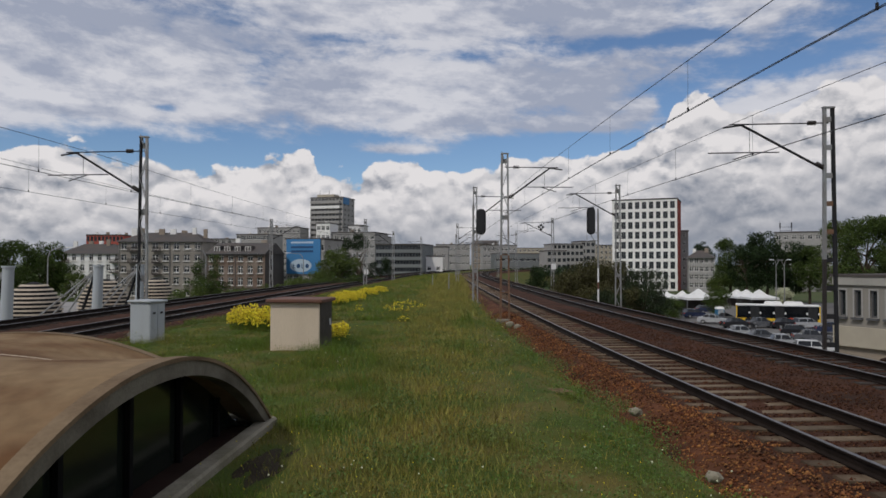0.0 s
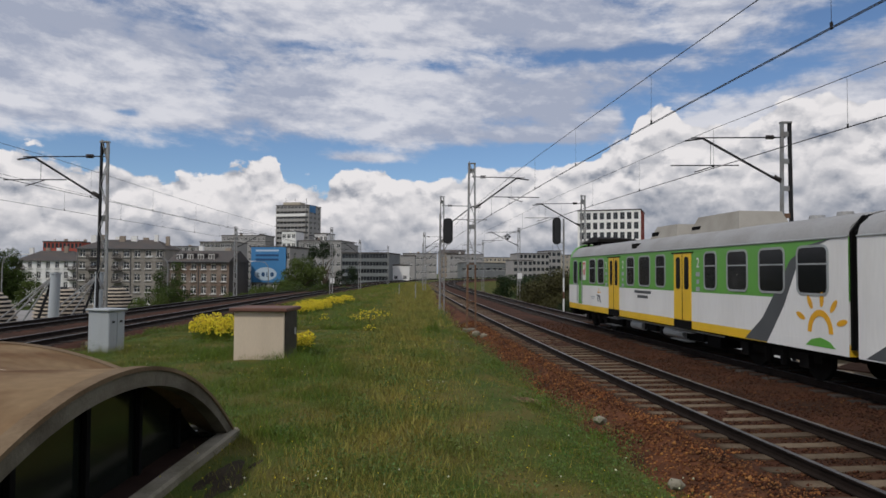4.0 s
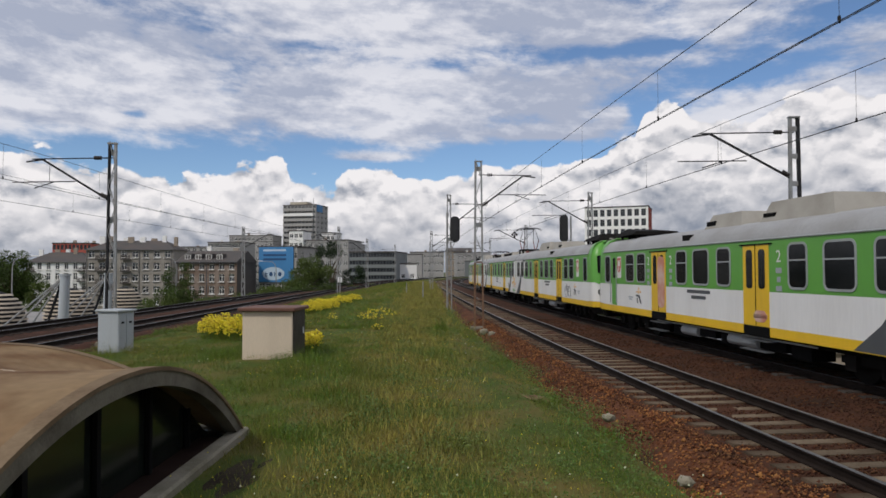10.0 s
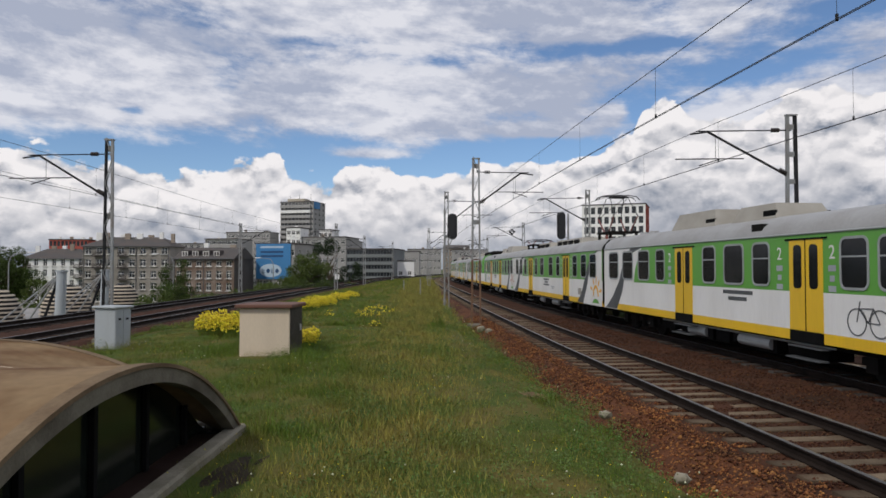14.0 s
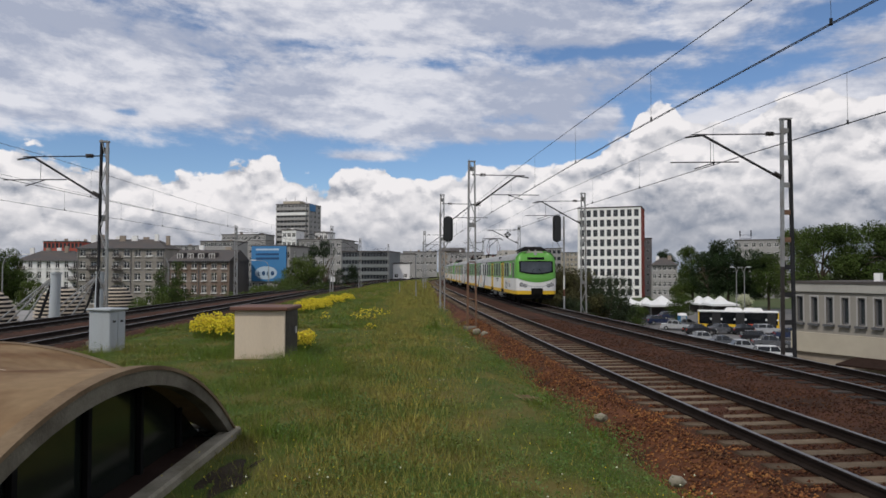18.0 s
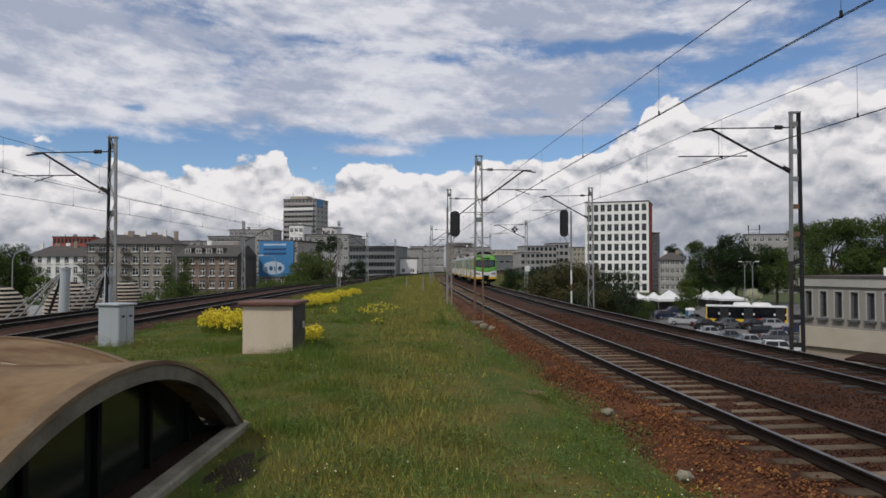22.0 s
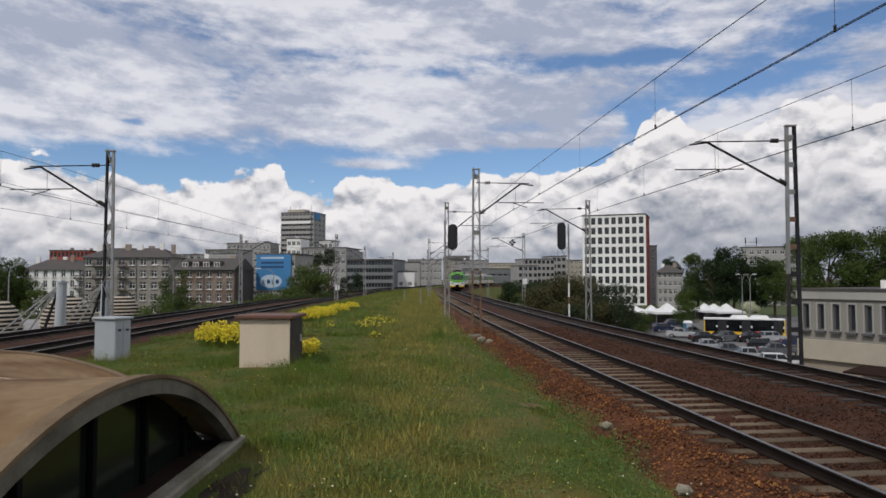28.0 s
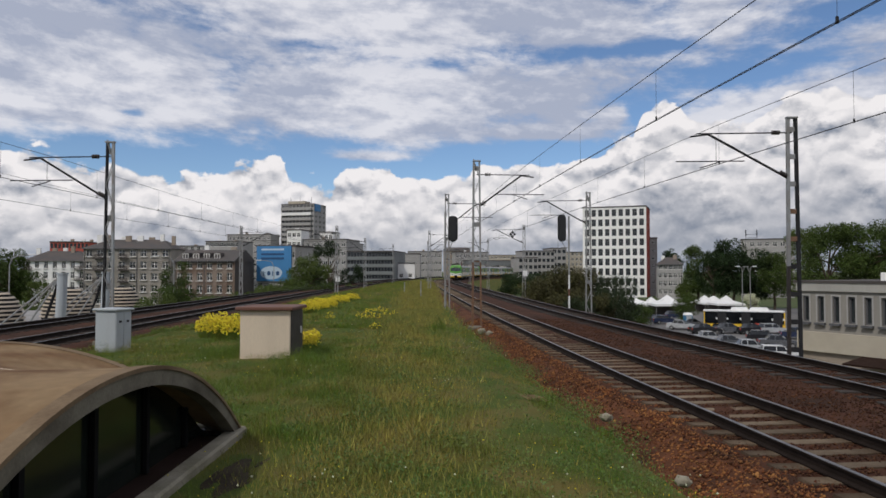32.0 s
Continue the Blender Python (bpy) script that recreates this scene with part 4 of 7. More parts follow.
def motor_car(name, label):
    """Middle car with the pantographs; the raised one at its rear end."""
    car = thing(name, Matrix(), label, "train car", "cars of the electric train")
    h = MIDL / 2
    car_common(car, -h, h, (-7.2, 7.2))
    for side in (-1, 1):
        for a, b in MID_WINDOWS:
            car_window(car, a - h, b - h, side)
        for a, b in ((5.5, 6.75), (14.65, 15.9)):
            car_door(car, a - h, b - h, side)
        for yy in (5.1, 7.1, 14.3, 16.25):
            bars(car, side, yy - h, 2.35, 0.24, 3, 0.13, TM["blind"])
            letters("2", 0.42, car, TM["white"], side_text(side, yy - h, 2.62))
        bars(car, side, 0, 1.72, 1.4, 3, 0.09)
        bars(car, side, -1.6, 1.35, 0.8, 2, 0.05, TM["blind"])
        sunflower(car, -h + 0.9, 1.17, side, TM["orange"])
        bm = B()
        box(bm, side * (HW + 0.004), -h + 3.5, 1.15, 0.02, 0.55, 0.3)
        part("side_grille", bm, TM["vent"], car)
    end_trim(car, -h, 1)
    end_trim(car, h, -1)
    pantograph(car, -h + 2.2, True)
    pantograph(car, h - 2.2, False)
    bm = B()
    for y0, y1 in ((-5.6, 0.4), (1.2, 5.6)):
        pod(bm, y0, y1, 0.95, 3.56, 4.0, 0.5)
    part("resistor_housing", bm, TM["vent"], car, "long louvred resistor housings on the roof")
    for y in (-6.9, -6.3, 6.6):
        bm = B()
        tube(bm, (0.2, y, 3.7), (0.2, y, 4.1), 0.09, 0.06, 10)
        part("insulator", bm, TM["panto"], car)
    for y in (-4.6, -3.4, -2.2, -1.0, 2.2, 3.4, 4.6):
        for x in (-1, 1):
            bm = B()
            box(bm, x * 0.86, y, 3.66, 0.05, 0.9, 0.24)
            part("louvre", bm, TM["gear"], car)
    return car


def train():
    cars = []
    for u, (paint, bike) in enumerate(((False, True), (True, True))):
        cars.append((cab_car("train_cab_car", "leading green and white driving car with orange flower" if u == 0 else "green and white driving car marked by reddish graffiti", 1, u == 1), CARL))
        cars.append((motor_car("train_motor_car", "green and white motor car with red pantographs"), MIDL))
        cars.append((cab_car("train_cab_car", "green and white driving car with a rounded green cab", -1, False, bike), CARL))
    return cars


# leading end of the train along its track, in metres, against seconds
RUN = [(-1, -5.3), (0, 2.7), (2, 18.6), (3, 26.6), (4, 34.7), (7, 63.2), (9, 83.7), (13, 124.9), (17, 164.3), (19, 183.8), (23, 220.0), (28, 264.0), (32, 298.0), (33, 306.5)]
TRAIN = train()


def motions():
    """The train leaves along its track."""
    lead = spline(RUN)
    off = 0.0
    for k, (car, length) in enumerate(TRAIN):
        rows = []
        for n in range(65):
            t = n * 0.5
            c = float(lead(t)) - off - length / 2
            xa, ya, _ = OUT.at(c + 7)
            xb, yb, _ = OUT.at(c - 7)
            rows.append((t, Matrix.Translation(((xa + xb) / 2, (ya + yb) / 2, 0)) @ Matrix.Rotation(math.atan2(xb - xa, ya - yb), 4, "Z")))
        walk(car, rows)
        off += length + (0.25 if k != 2 else -0.3)


# ---- overhead line ----
def lattice_mast(x, y, z0, top, arm, w=0.34, style="", reach=2.9, label="galvanised lattice mast of the overhead line"):
    """Two channel legs with battens, a cantilever towards arm (-1 left, +1 right)."""
    m = thing("catenary_mast", Matrix.Translation((x, y, z0)), label, "catenary mast", "overhead line masts")
    h = top - z0
    foot = B()
    box(foot, 0, 0, -0.25, 0.8, 0.7, 0.45)
    bevel(foot, 0.04, 1)
    part("footing", foot, M["concrete"], m)
    for s in (-1, 1):
        for k0, k1, mm in ((0.0, 0.40, "rusty" if style == "rusty" else "brown_door"), (0.40, 1.0, "steel")):
            q0, q1 = s * w * (0.5 - 0.18 * k0), s * w * (0.5 - 0.18 * k1)
            tk = (0.05 if style in ("dark", "rusty") else 0.036) if s < 0 else (0.05 if style == "dark" else 0.04)
            bm = B()
            lo = [(q0 - tk, -0.05, h * k0), (q0 + tk, -0.05, h * k0), (q0 + tk, 0.05, h * k0), (q0 - tk, 0.05, h * k0)]
            hi = [(q1 - tk, -0.05, h * k1), (q1 + tk, -0.05, h * k1), (q1 + tk, 0.05, h * k1), (q1 - tk, 0.05, h * k1)]
            loft(bm, [lo, hi], caps=True)
            dark = (style == "dark" and s > 0) or (style == "black_left" and s < 0)
            part("leg", bm, M["iron"] if dark else M[mm if style in ("rusty", "dark") else "steel"], m)
    n = 9
    for i in range(n):
        k = (i + 0.6) / n
        ww = w * (1 - 0.36 * k)
        bm = B()
        if style == "rusty" and i < 4:
            if i % 2:
                box(bm, 0, 0.05, h * k, ww, 0.012, 0.06)
                part("batten", bm, M["rusty"], m)
            continue
        if style == "dark":
            box(bm, 0, 0.0, h * k - 0.1, ww, 0.07, 0.16)
            part("batten", bm, M["steel"] if i > 5 else M["rusty"] if i > 3 else M["iron"], m)
            continue
        if i % 3 == 2:
            box(bm, 0, 0.055, h * k - 0.1, ww + 0.08, 0.015, 0.22)
        z = h * k
        dz = h / n
        s = 1 if i % 2 else -1
        tube(bm, (-s * ww / 2, 0.05, z - dz / 2), (s * ww / 2, 0.05, z + dz / 2), 0.016, n=5)
        tube(bm, (-s * ww / 2, -0.05, z - dz / 2), (s * ww / 2, -0.05, z + dz / 2), 0.016, n=5)
        part("brace", bm, M["steel"], m)
    bm = B()
    box(bm, 0, 0, h - 0.02, w * 0.64 + 0.12, 0.16, 0.05)
    part("cap", bm, M["steel"], m)
    if arm:
        cantilever(m, arm, reach, h, z0, 0.47 if x < -9 else 0.0)
    return m


def cantilever(m, arm, reach, h, z0, drop=0.0):
    """Tie rod, slanting tube and registration arm; drop: how far they hang lower."""
    zt = 7.05 - z0 - drop
    bm = B()
    tube(bm, (0, 0, zt), (arm * (reach + 0.25), 0, zt - 0.04), 0.022, n=6)
    t = part("tie_rod", bm, M["iron"], m)
    bm = B()
    for i in range(3):
        tube(bm, (arm * (0.42 + i * 0.09), 0, zt), (arm * (0.48 + i * 0.09), 0, zt), 0.075, 0.075, 10)
    part("insulator", bm, M["brown_door"], t)
    bm = B()
    tube(bm, (arm * 0.12, 0, zt - 1.55), (arm * (reach - 0.15), 0, zt - 0.06), 0.04, n=8)
    tube(bm, (arm * (reach - 0.15), 0, zt - 0.06), (arm * (reach + 0.45), 0, zt - 0.14), 0.03, n=8)
    b = part("bracket_tube", bm, M["iron"], m, "slanting bracket tube")
    bm = B()
    for i in range(3):
        p = 0.2 + i * 0.08
        tube(bm, (arm * p, 0, zt - 1.5 + (p - 0.12) * 0.55), (arm * (p + 0.05), 0, zt - 1.47 + (p - 0.12) * 0.55), 0.08, 0.08, 10)
    part("insulator", bm, M["brown_door"], b)
    bm = B()
    zc = 5.85 - z0 + 0.12 - drop * 0.8
    tube(bm, (arm * (reach - 1.35), 0, zc + 0.12), (arm * (reach + 0.95), 0, zc + 0.10), 0.02, n=6)
    tube(bm, (arm * (reach - 0.55), 0, zc + 0.1), (arm * (reach + 0.15), 0, zc - 0.12), 0.018, n=6)
    tube(bm, (arm * (reach - 0.4), 0, zc + 0.1), (arm * (reach - 0.4), 0, zt - 0.2), 0.008, n=4)
    part("registration_arm", bm, M["iron"], m)


def wires(name, ln, off, s0, s1, posts, label, low=5.84, high=7.1):
    """Messenger with sag between the posts, twin contact wire and droppers."""
    t = thing(name, Matrix(), label, "overhead wire", kind="structure")
    bm = B()

    def line(zf, o, r):
        prev = None
        s = s0
        while s <= s1:
            x, y, _ = ln.at(s, off + o)
            p = (x, y, zf(s))
            if prev:
                tube(bm, prev, p, r, n=4, caps=False)
            prev = p
            s += 4

    def sag(s):
        i = np.searchsorted(posts, s)
        if i == 0 or i == len(posts):
            return high
        a, b = posts[i - 1], posts[i]
        u = (s - a) / (b - a)
        return high - 0.00008 * (b - a) ** 2 * 4 * u * (1 - u)
    line(lambda s: low, -0.02, 0.008)
    line(lambda s: low, 0.02, 0.008)
    part("contact_wire", bm, M["wire"], t)
    bm = B()
    line(sag, 0, 0.0095)
    part("messenger_wire", bm, M["wire"], t)
    s = s0 + 3
    while s < s1:
        bm = B()
        x, y, _ = ln.at(s, off)
        tube(bm, (x, y, low), (x, y, sag(s)), 0.004, n=4, caps=False)
        part("dropper", bm, M["wire"], t)
        if s < 60:
            bm = B()
            tube(bm, (x, y, low - 0.02), (x, y, low + 0.08), 0.022, n=6)
            part("clamp", bm, M["iron"], t)
        s += 6.3


def masts():
    R1 = "steel overhead line mast with rust-stained legs"
    lattice_mast(11.72, 22.8, -0.75, 7.55, -1, 0.40, style="dark", reach=2.95, label="tall overhead line mast of two steel legs with battens")
    lattice_mast(9.6, 45.0, -0.75, 7.55, -1, 0.36)
    lattice_mast(9.15, 77.0, -0.75, 7.5, -1, 0.34, reach=3.2)
    lattice_mast(7.4, 112.0, -0.75, 7.5, -1, 0.34)
    lattice_mast(5.9, 150.0, -0.75, 7.5, -1, 0.34)
    lattice_mast(8.6, 200.0, -0.75, 7.5, -1, 0.34)
    lattice_mast(1.62, 32.8, -0.45, 7.7, 1, 0.42, style="rusty", reach=2.3, label="slender rust-brown lattice mast beside the grass")
    lattice_mast(0.28, 47.0, -0.45, 7.65, 1, 0.34, reach=2.2, label="grey mast that carries a railway signal")
    lattice_mast(-1.75, 88.0, -0.5, 7.5, 1, 0.34, reach=2.4)
    lattice_mast(-2.6, 120.0, -0.5, 7.5, 1, 0.34, reach=2.4)
    lattice_mast(-2.8, 160.0, -0.5, 7.5, 1, 0.34, reach=2.4)
    lattice_mast(-12.15, 24.8, -0.3, 7.1, -1, 0.34, style="black_left", reach=2.7, label="grey lattice mast behind the steel cabinet")
    lattice_mast(-22.2, 75.0, -0.75, 7.3, 1, 0.34, reach=2.9)
    lattice_mast(-21.3, 72.0, -0.75, 6.6, 0, 0.34)
    lattice_mast(-12.0, 77.0, -0.4, 7.4, -1, 0.34, reach=2.3)
    lattice_mast(-11.2, 98.0, -0.4, 7.0, -1, 0.34, reach=2.3)
    lattice_mast(-22.0, 25.5, -0.75, 7.2, 1, 0.34, reach=2.9)
    lattice_mast(-9.5, 130.0, -0.4, 7.4, -1, 0.34, reach=2.3)
    wires("wire_near", NEAR, 0.0, -6, 330, [-22, 33, 47, 88, 120, 160, 210], "twin contact wire and messenger over the track beside the grass", 5.93, 7.3)
    wires("wire_out", OUT, 0.0, -6, 330, [-30, 22.8, 45, 77, 112, 150, 200], "overhead wires over the train's track", 5.88, 7.18)
    wires("wire_left", LNEAR, 0.0, -6, 260, [-30, 24.8, 77, 98, 130, 180], "overhead wires over the outer track", 5.47, 6.66)
    wires("wire_far_left", LFAR, 0.0, -6, 260, [-30, 25.5, 75, 130, 180], "overhead wires over the outermost track", 5.47, 6.66)


masts()


# ---- signals ----
def colour_signal(x, y, z0, z_head, lamps, dx, label, plain=False):
    """Tall black signal head with hooded lamps on a red and white post, seen from the rear."""
    t = thing("railway_signal", Matrix.Translation((x, y, z0)), label, "railway signal", "signals")
    h = z_head - z0
    n = 8
    for i in range(n):
        bm = B()
        a, b = h * 0.62 * i / n, h * 0.62 * (i + 1) / n
        tube(bm, (0, 0, a), (0, 0, b), 0.065, n=12)
        part("post_section", bm, M["steel"] if plain else M["brown_roof"] if i in (2, 5) else M["white_paint"], t)
    bm = B()
    tube(bm, (0, 0, h * 0.62), (0, 0, h + 2.0), 0.07, n=10)
    part("upper_post", bm, M["steel"], t)
    bm = B()
    hh = 0.36 * lamps + 0.3
    prism(bm, rounded(dx - 0.33, dx + 0.33, h, h + hh, 0.3, 5), -0.06, -0.02, "y")
    part("backboard", bm, M["black"], t, "black rounded backboard")
    bm = B()
    prism(bm, rounded(dx - 0.2, dx + 0.2, h + 0.12, h + hh - 0.12, 0.08, 3), -0.3, -0.06, "y")
    head = part("lamp_case", bm, M["black"], t)
    for i in range(lamps):
        bm = B()
        z = h + 0.32 + 0.36 * i
        tube(bm, (dx, -0.02, z), (dx, 0.26, z), 0.14, 0.16, 14, caps=False)
        part("hood", bm, M["black"], head)
    bm = B()
    for z in (h + 0.1, h - 0.5):
        box(bm, dx / 2, 0, z, abs(dx) + 0.1, 0.06, 0.06)
    tube(bm, (dx, 0, h), (0, 0, h - 1.0), 0.03, n=6)
    tube(bm, (dx - 0.3, 0, h), (dx - 0.3, 0, h - 0.55), 0.02, n=6)
    tube(bm, (dx - 0.3, 0, h - 0.55), (0, 0, h - 1.3), 0.02, n=6)
    part("bracket", bm, M["steel"], t)
    bm = B()
    box(bm, 0, 0, -0.2, 0.5, 0.5, 0.35)
    part("footing", bm, M["concrete"], t)


colour_signal(0.15, 46.0, -0.5, 4.36, 4, 0.52, "black signal head on a grey steel post beside the grass", True)
colour_signal(9.79, 53.0, -2.2, 4.66, 5, -0.55, "black signal head on a red and white post by the bushes")


def marker_post(x, y, z0, h, label, plate=True):
    t = thing("marker_post", Matrix.Translation((x, y, z0)), label, "post", "line-side posts")
    bm = B()
    tube(bm, (0, 0, -0.2), (0, 0, h), 0.05, n=8)
    part("post", bm, M["steel"], t)
    if plate:
        bm = B()
        box(bm, 0, -0.06, h - 0.6, 0.5, 0.03, 0.6)
        bevel(bm, 0.02, 1)
        part("plate", bm, M["white_paint"], t, "small white plate")


marker_post(8.89, 74, -1.0, 3.4, "grey post with a white plate by the track")
marker_post(-12.33, 80, -0.9, 2.6, "grey post with a white plate beside the outer track")
marker_post(-1.94, 60, -0.1, 1.6, "thin steel post in the grass", False)
marker_post(-4.06, 72, -0.1, 1.3, "thin steel post in the grass", False)


def diamond_sign(x, y, z):
    t = thing("diamond_sign", Matrix.Translation((x, y, z)), "small dark diamond line sign hung on the overhead line", "sign")
    bm = B()
    for dx, dz in ((0, 0.22), (0, -0.22), (0.22, 0), (-0.22, 0)):
        prism(bm, [(dx - 0.18, dz), (dx, dz - 0.18), (dx + 0.18, dz), (dx, dz + 0.18)], -0.02, 0.02, "y")
    part("plate", bm, M["iron"], t)
    bm = B()
    tube(bm, (0, 0, 0.4), (0, 0, 7.08 - z), 0.012, n=4)
    part("hanger", bm, M["wire"], t)


diamond_sign(7.85, 76.94, 6.5)


# ---- line-side boxes and vault ----
def brick_hut():
    t = thing("utility_hut", Matrix.Translation((-4.72, 18.9, -0.1)) @ Matrix.Rotation(radians(-3), 4, "Z"), "small beige rendered hut with a brown slab roof in tall grass", "hut")
    bm = B()
    box(bm, 0, 0, -0.1, 1.36, 1.25, 1.55)
    bevel(bm, 0.015, 1)
    part("shell", bm, M["beige"], t, "beige rendered walls")
    bm = B()
    box(bm, 0, 0, 1.45, 1.56, 1.5, 0.1)
    bevel(bm, 0.02, 1)
    part("roof_slab", bm, M["brown_roof"], t, "rust-brown overhanging roof slab")
    # brown door taken nearly black: the side's shade is in its colour
    bm = B()
    box(bm, 0.69, 0, 0.02, 0.03, 1.16, 1.42)
    d = part("door", bm, M["brown_door"], t, "brown steel door, darkened for the hut's shaded side")
    bm = B()
    box(bm, 0.72, 0.35, 0.78, 0.03, 0.05, 0.18)
    part("handle", bm, M["white_paint"], d)


def steel_cabinet():
    t = thing("steel_cabinet", Matrix.Translation((-10.07, 20.9, -0.1)) @ Matrix.Rotation(radians(-19), 4, "Z"), "pale grey sheet-steel trackside cabinet with two doors", "cabinet")
    bm = B()
    box(bm, 0, 0, -0.1, 0.78, 0.62, 1.4)
    bevel(bm, 0.012, 1)
    part("body", bm, M["grey_paint"], t)
    bm = B()
    box(bm, 0, 0, 1.3, 0.92, 0.76, 0.07)
    bevel(bm, 0.02, 1)
    part("lid", bm, M["grey_paint"], t)
    for y in (-0.15, 0.15):
        bm = B()
        box(bm, 0.397, y, 0.08, 0.02, 0.28, 1.16)
        d = part("door", bm, M["grey_paint"], t)
        bm = B()
        box(bm, 0.415, y, 0.95, 0.02, 0.09, 0.06)
        part("lock", bm, M["iron"], d)


def vault():
    """Low groined shell roof on four arches over the passage below."""
    t = thing("vaulted_skylight", Matrix.Translation((-6.7, 6.4, 0)), "low rust-stained shell roof on four glazed arches", "skylight")
    X = 3.73

    def arch(v, rise=1.47):
        return rise * max(0.0, 1 - abs(v) ** 2.1)

    def z(u, v):
        a, b = arch(u, 1.36), arch(v)
        return (a ** 7 + b ** 7) ** (1 / 7) - 0.05 * min(a, b)
    n = 49
    bm = B()
    g = [math.copysign(abs(q) ** 0.85, q) for q in np.linspace(-1, 1, n)]
    loft(bm, [[(X * u, X * v, z(u, v)) for v in g] for u in g], closed=False)
    r = bmesh.ops.extrude_face_region(bm, geom=bm.faces[:])
    bmesh.ops.translate(bm, verts=[v for v in r["geom"] if isinstance(v, bmesh.types.BMVert)], vec=(0, 0, -0.09))
    part("shell", bm, M["vault"], t, "tan roof shell streaked with rust", True)
    # added black slab stands in for the unlit space under the roof
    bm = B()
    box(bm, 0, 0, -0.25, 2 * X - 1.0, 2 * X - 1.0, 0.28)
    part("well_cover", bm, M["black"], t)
    for sx, sy in ((1, 1), (1, -1), (-1, 1), (-1, -1)):
        bm = B()
        loft(bm, [[(X * k * sx - 0.03 * sy, X * k * sy + 0.03 * sx, z(k, k) + o), (X * k * sx + 0.03 * sy, X * k * sy - 0.03 * sx, z(k, k) + o)] for k in np.linspace(0.02, 0.96, 30) for o in (0.022,)], closed=False)
        part("groin_seam", bm, M["beige"], t, "pale mortar seam along the groin", True)
    for k in range(4):
        R = Matrix.Rotation(radians(90 * k), 4, "Z")
        q = 1.0 if k % 2 == 0 else 0.925

        def put(name, b, m, label="", smooth=False):
            bmesh.ops.transform(b, matrix=R, verts=b.verts)
            return part(name, b, m, t, label, smooth)
        vs = np.linspace(-1.0, 1.0, 44)
        bm = B()
        loft(bm, [[(X - 0.10, X * v, q * arch(v) + 0.012), (X + 0.05, X * v, q * arch(v) + 0.012), (X + 0.05, X * v, q * arch(v) - 0.03), (X - 0.10, X * v, q * arch(v) - 0.03)] for v in vs], caps=True)
        put("edge_lip", bm, M["vault_edge"], "thin weathered edge lip", True)
        bm = B()
        loft(bm, [[(X - 0.14, X * v, q * arch(v) - 0.028), (X + 0.03, X * v, q * arch(v) - 0.028), (X + 0.03, X * v, q * arch(v) - 0.19), (X - 0.14, X * v, q * arch(v) - 0.19)] for v in vs], caps=True)
        put("rim", bm, M["rim_concrete"], "weathered brown-grey concrete arch rim", True)
        bm = B()
        inner = [(X * v, max(0.13, q * arch(v) - 0.12)) for v in np.linspace(-0.985, 0.985, 30)]
        prism(bm, [(inner[0][0], 0.1)] + inner + [(inner[-1][0], 0.1)], X - 0.50, X - 0.47, "x")
        put("glazing", bm, M["tinted"], "dark tinted arched glazing")
        for v in (-3.2, -2.04, -0.88, 0.3, 1.48, 2.66):
            bm = B()
            box(bm, X - 0.43, v, 0.1, 0.05, 0.075, max(0.1, q * arch(v / X) - 0.24))
            put("mullion", bm, M["mullion"], "black mullion")
        bm = B()
        box(bm, X - 0.02, 0, -0.35, 0.24, 2 * X - 0.1, 0.5)
        bevel(bm, 0.03, 1)
        put("curb", bm, M["curb"], "cracked pale concrete curb")
        bm = B()
        box(bm, X - 0.32, 0, 0.02, 0.4, 2 * X - 0.7, 0.07)
        put("sill", bm, M["sill"], "dark rusty inner sill")


brick_hut()
steel_cabinet()
vault()


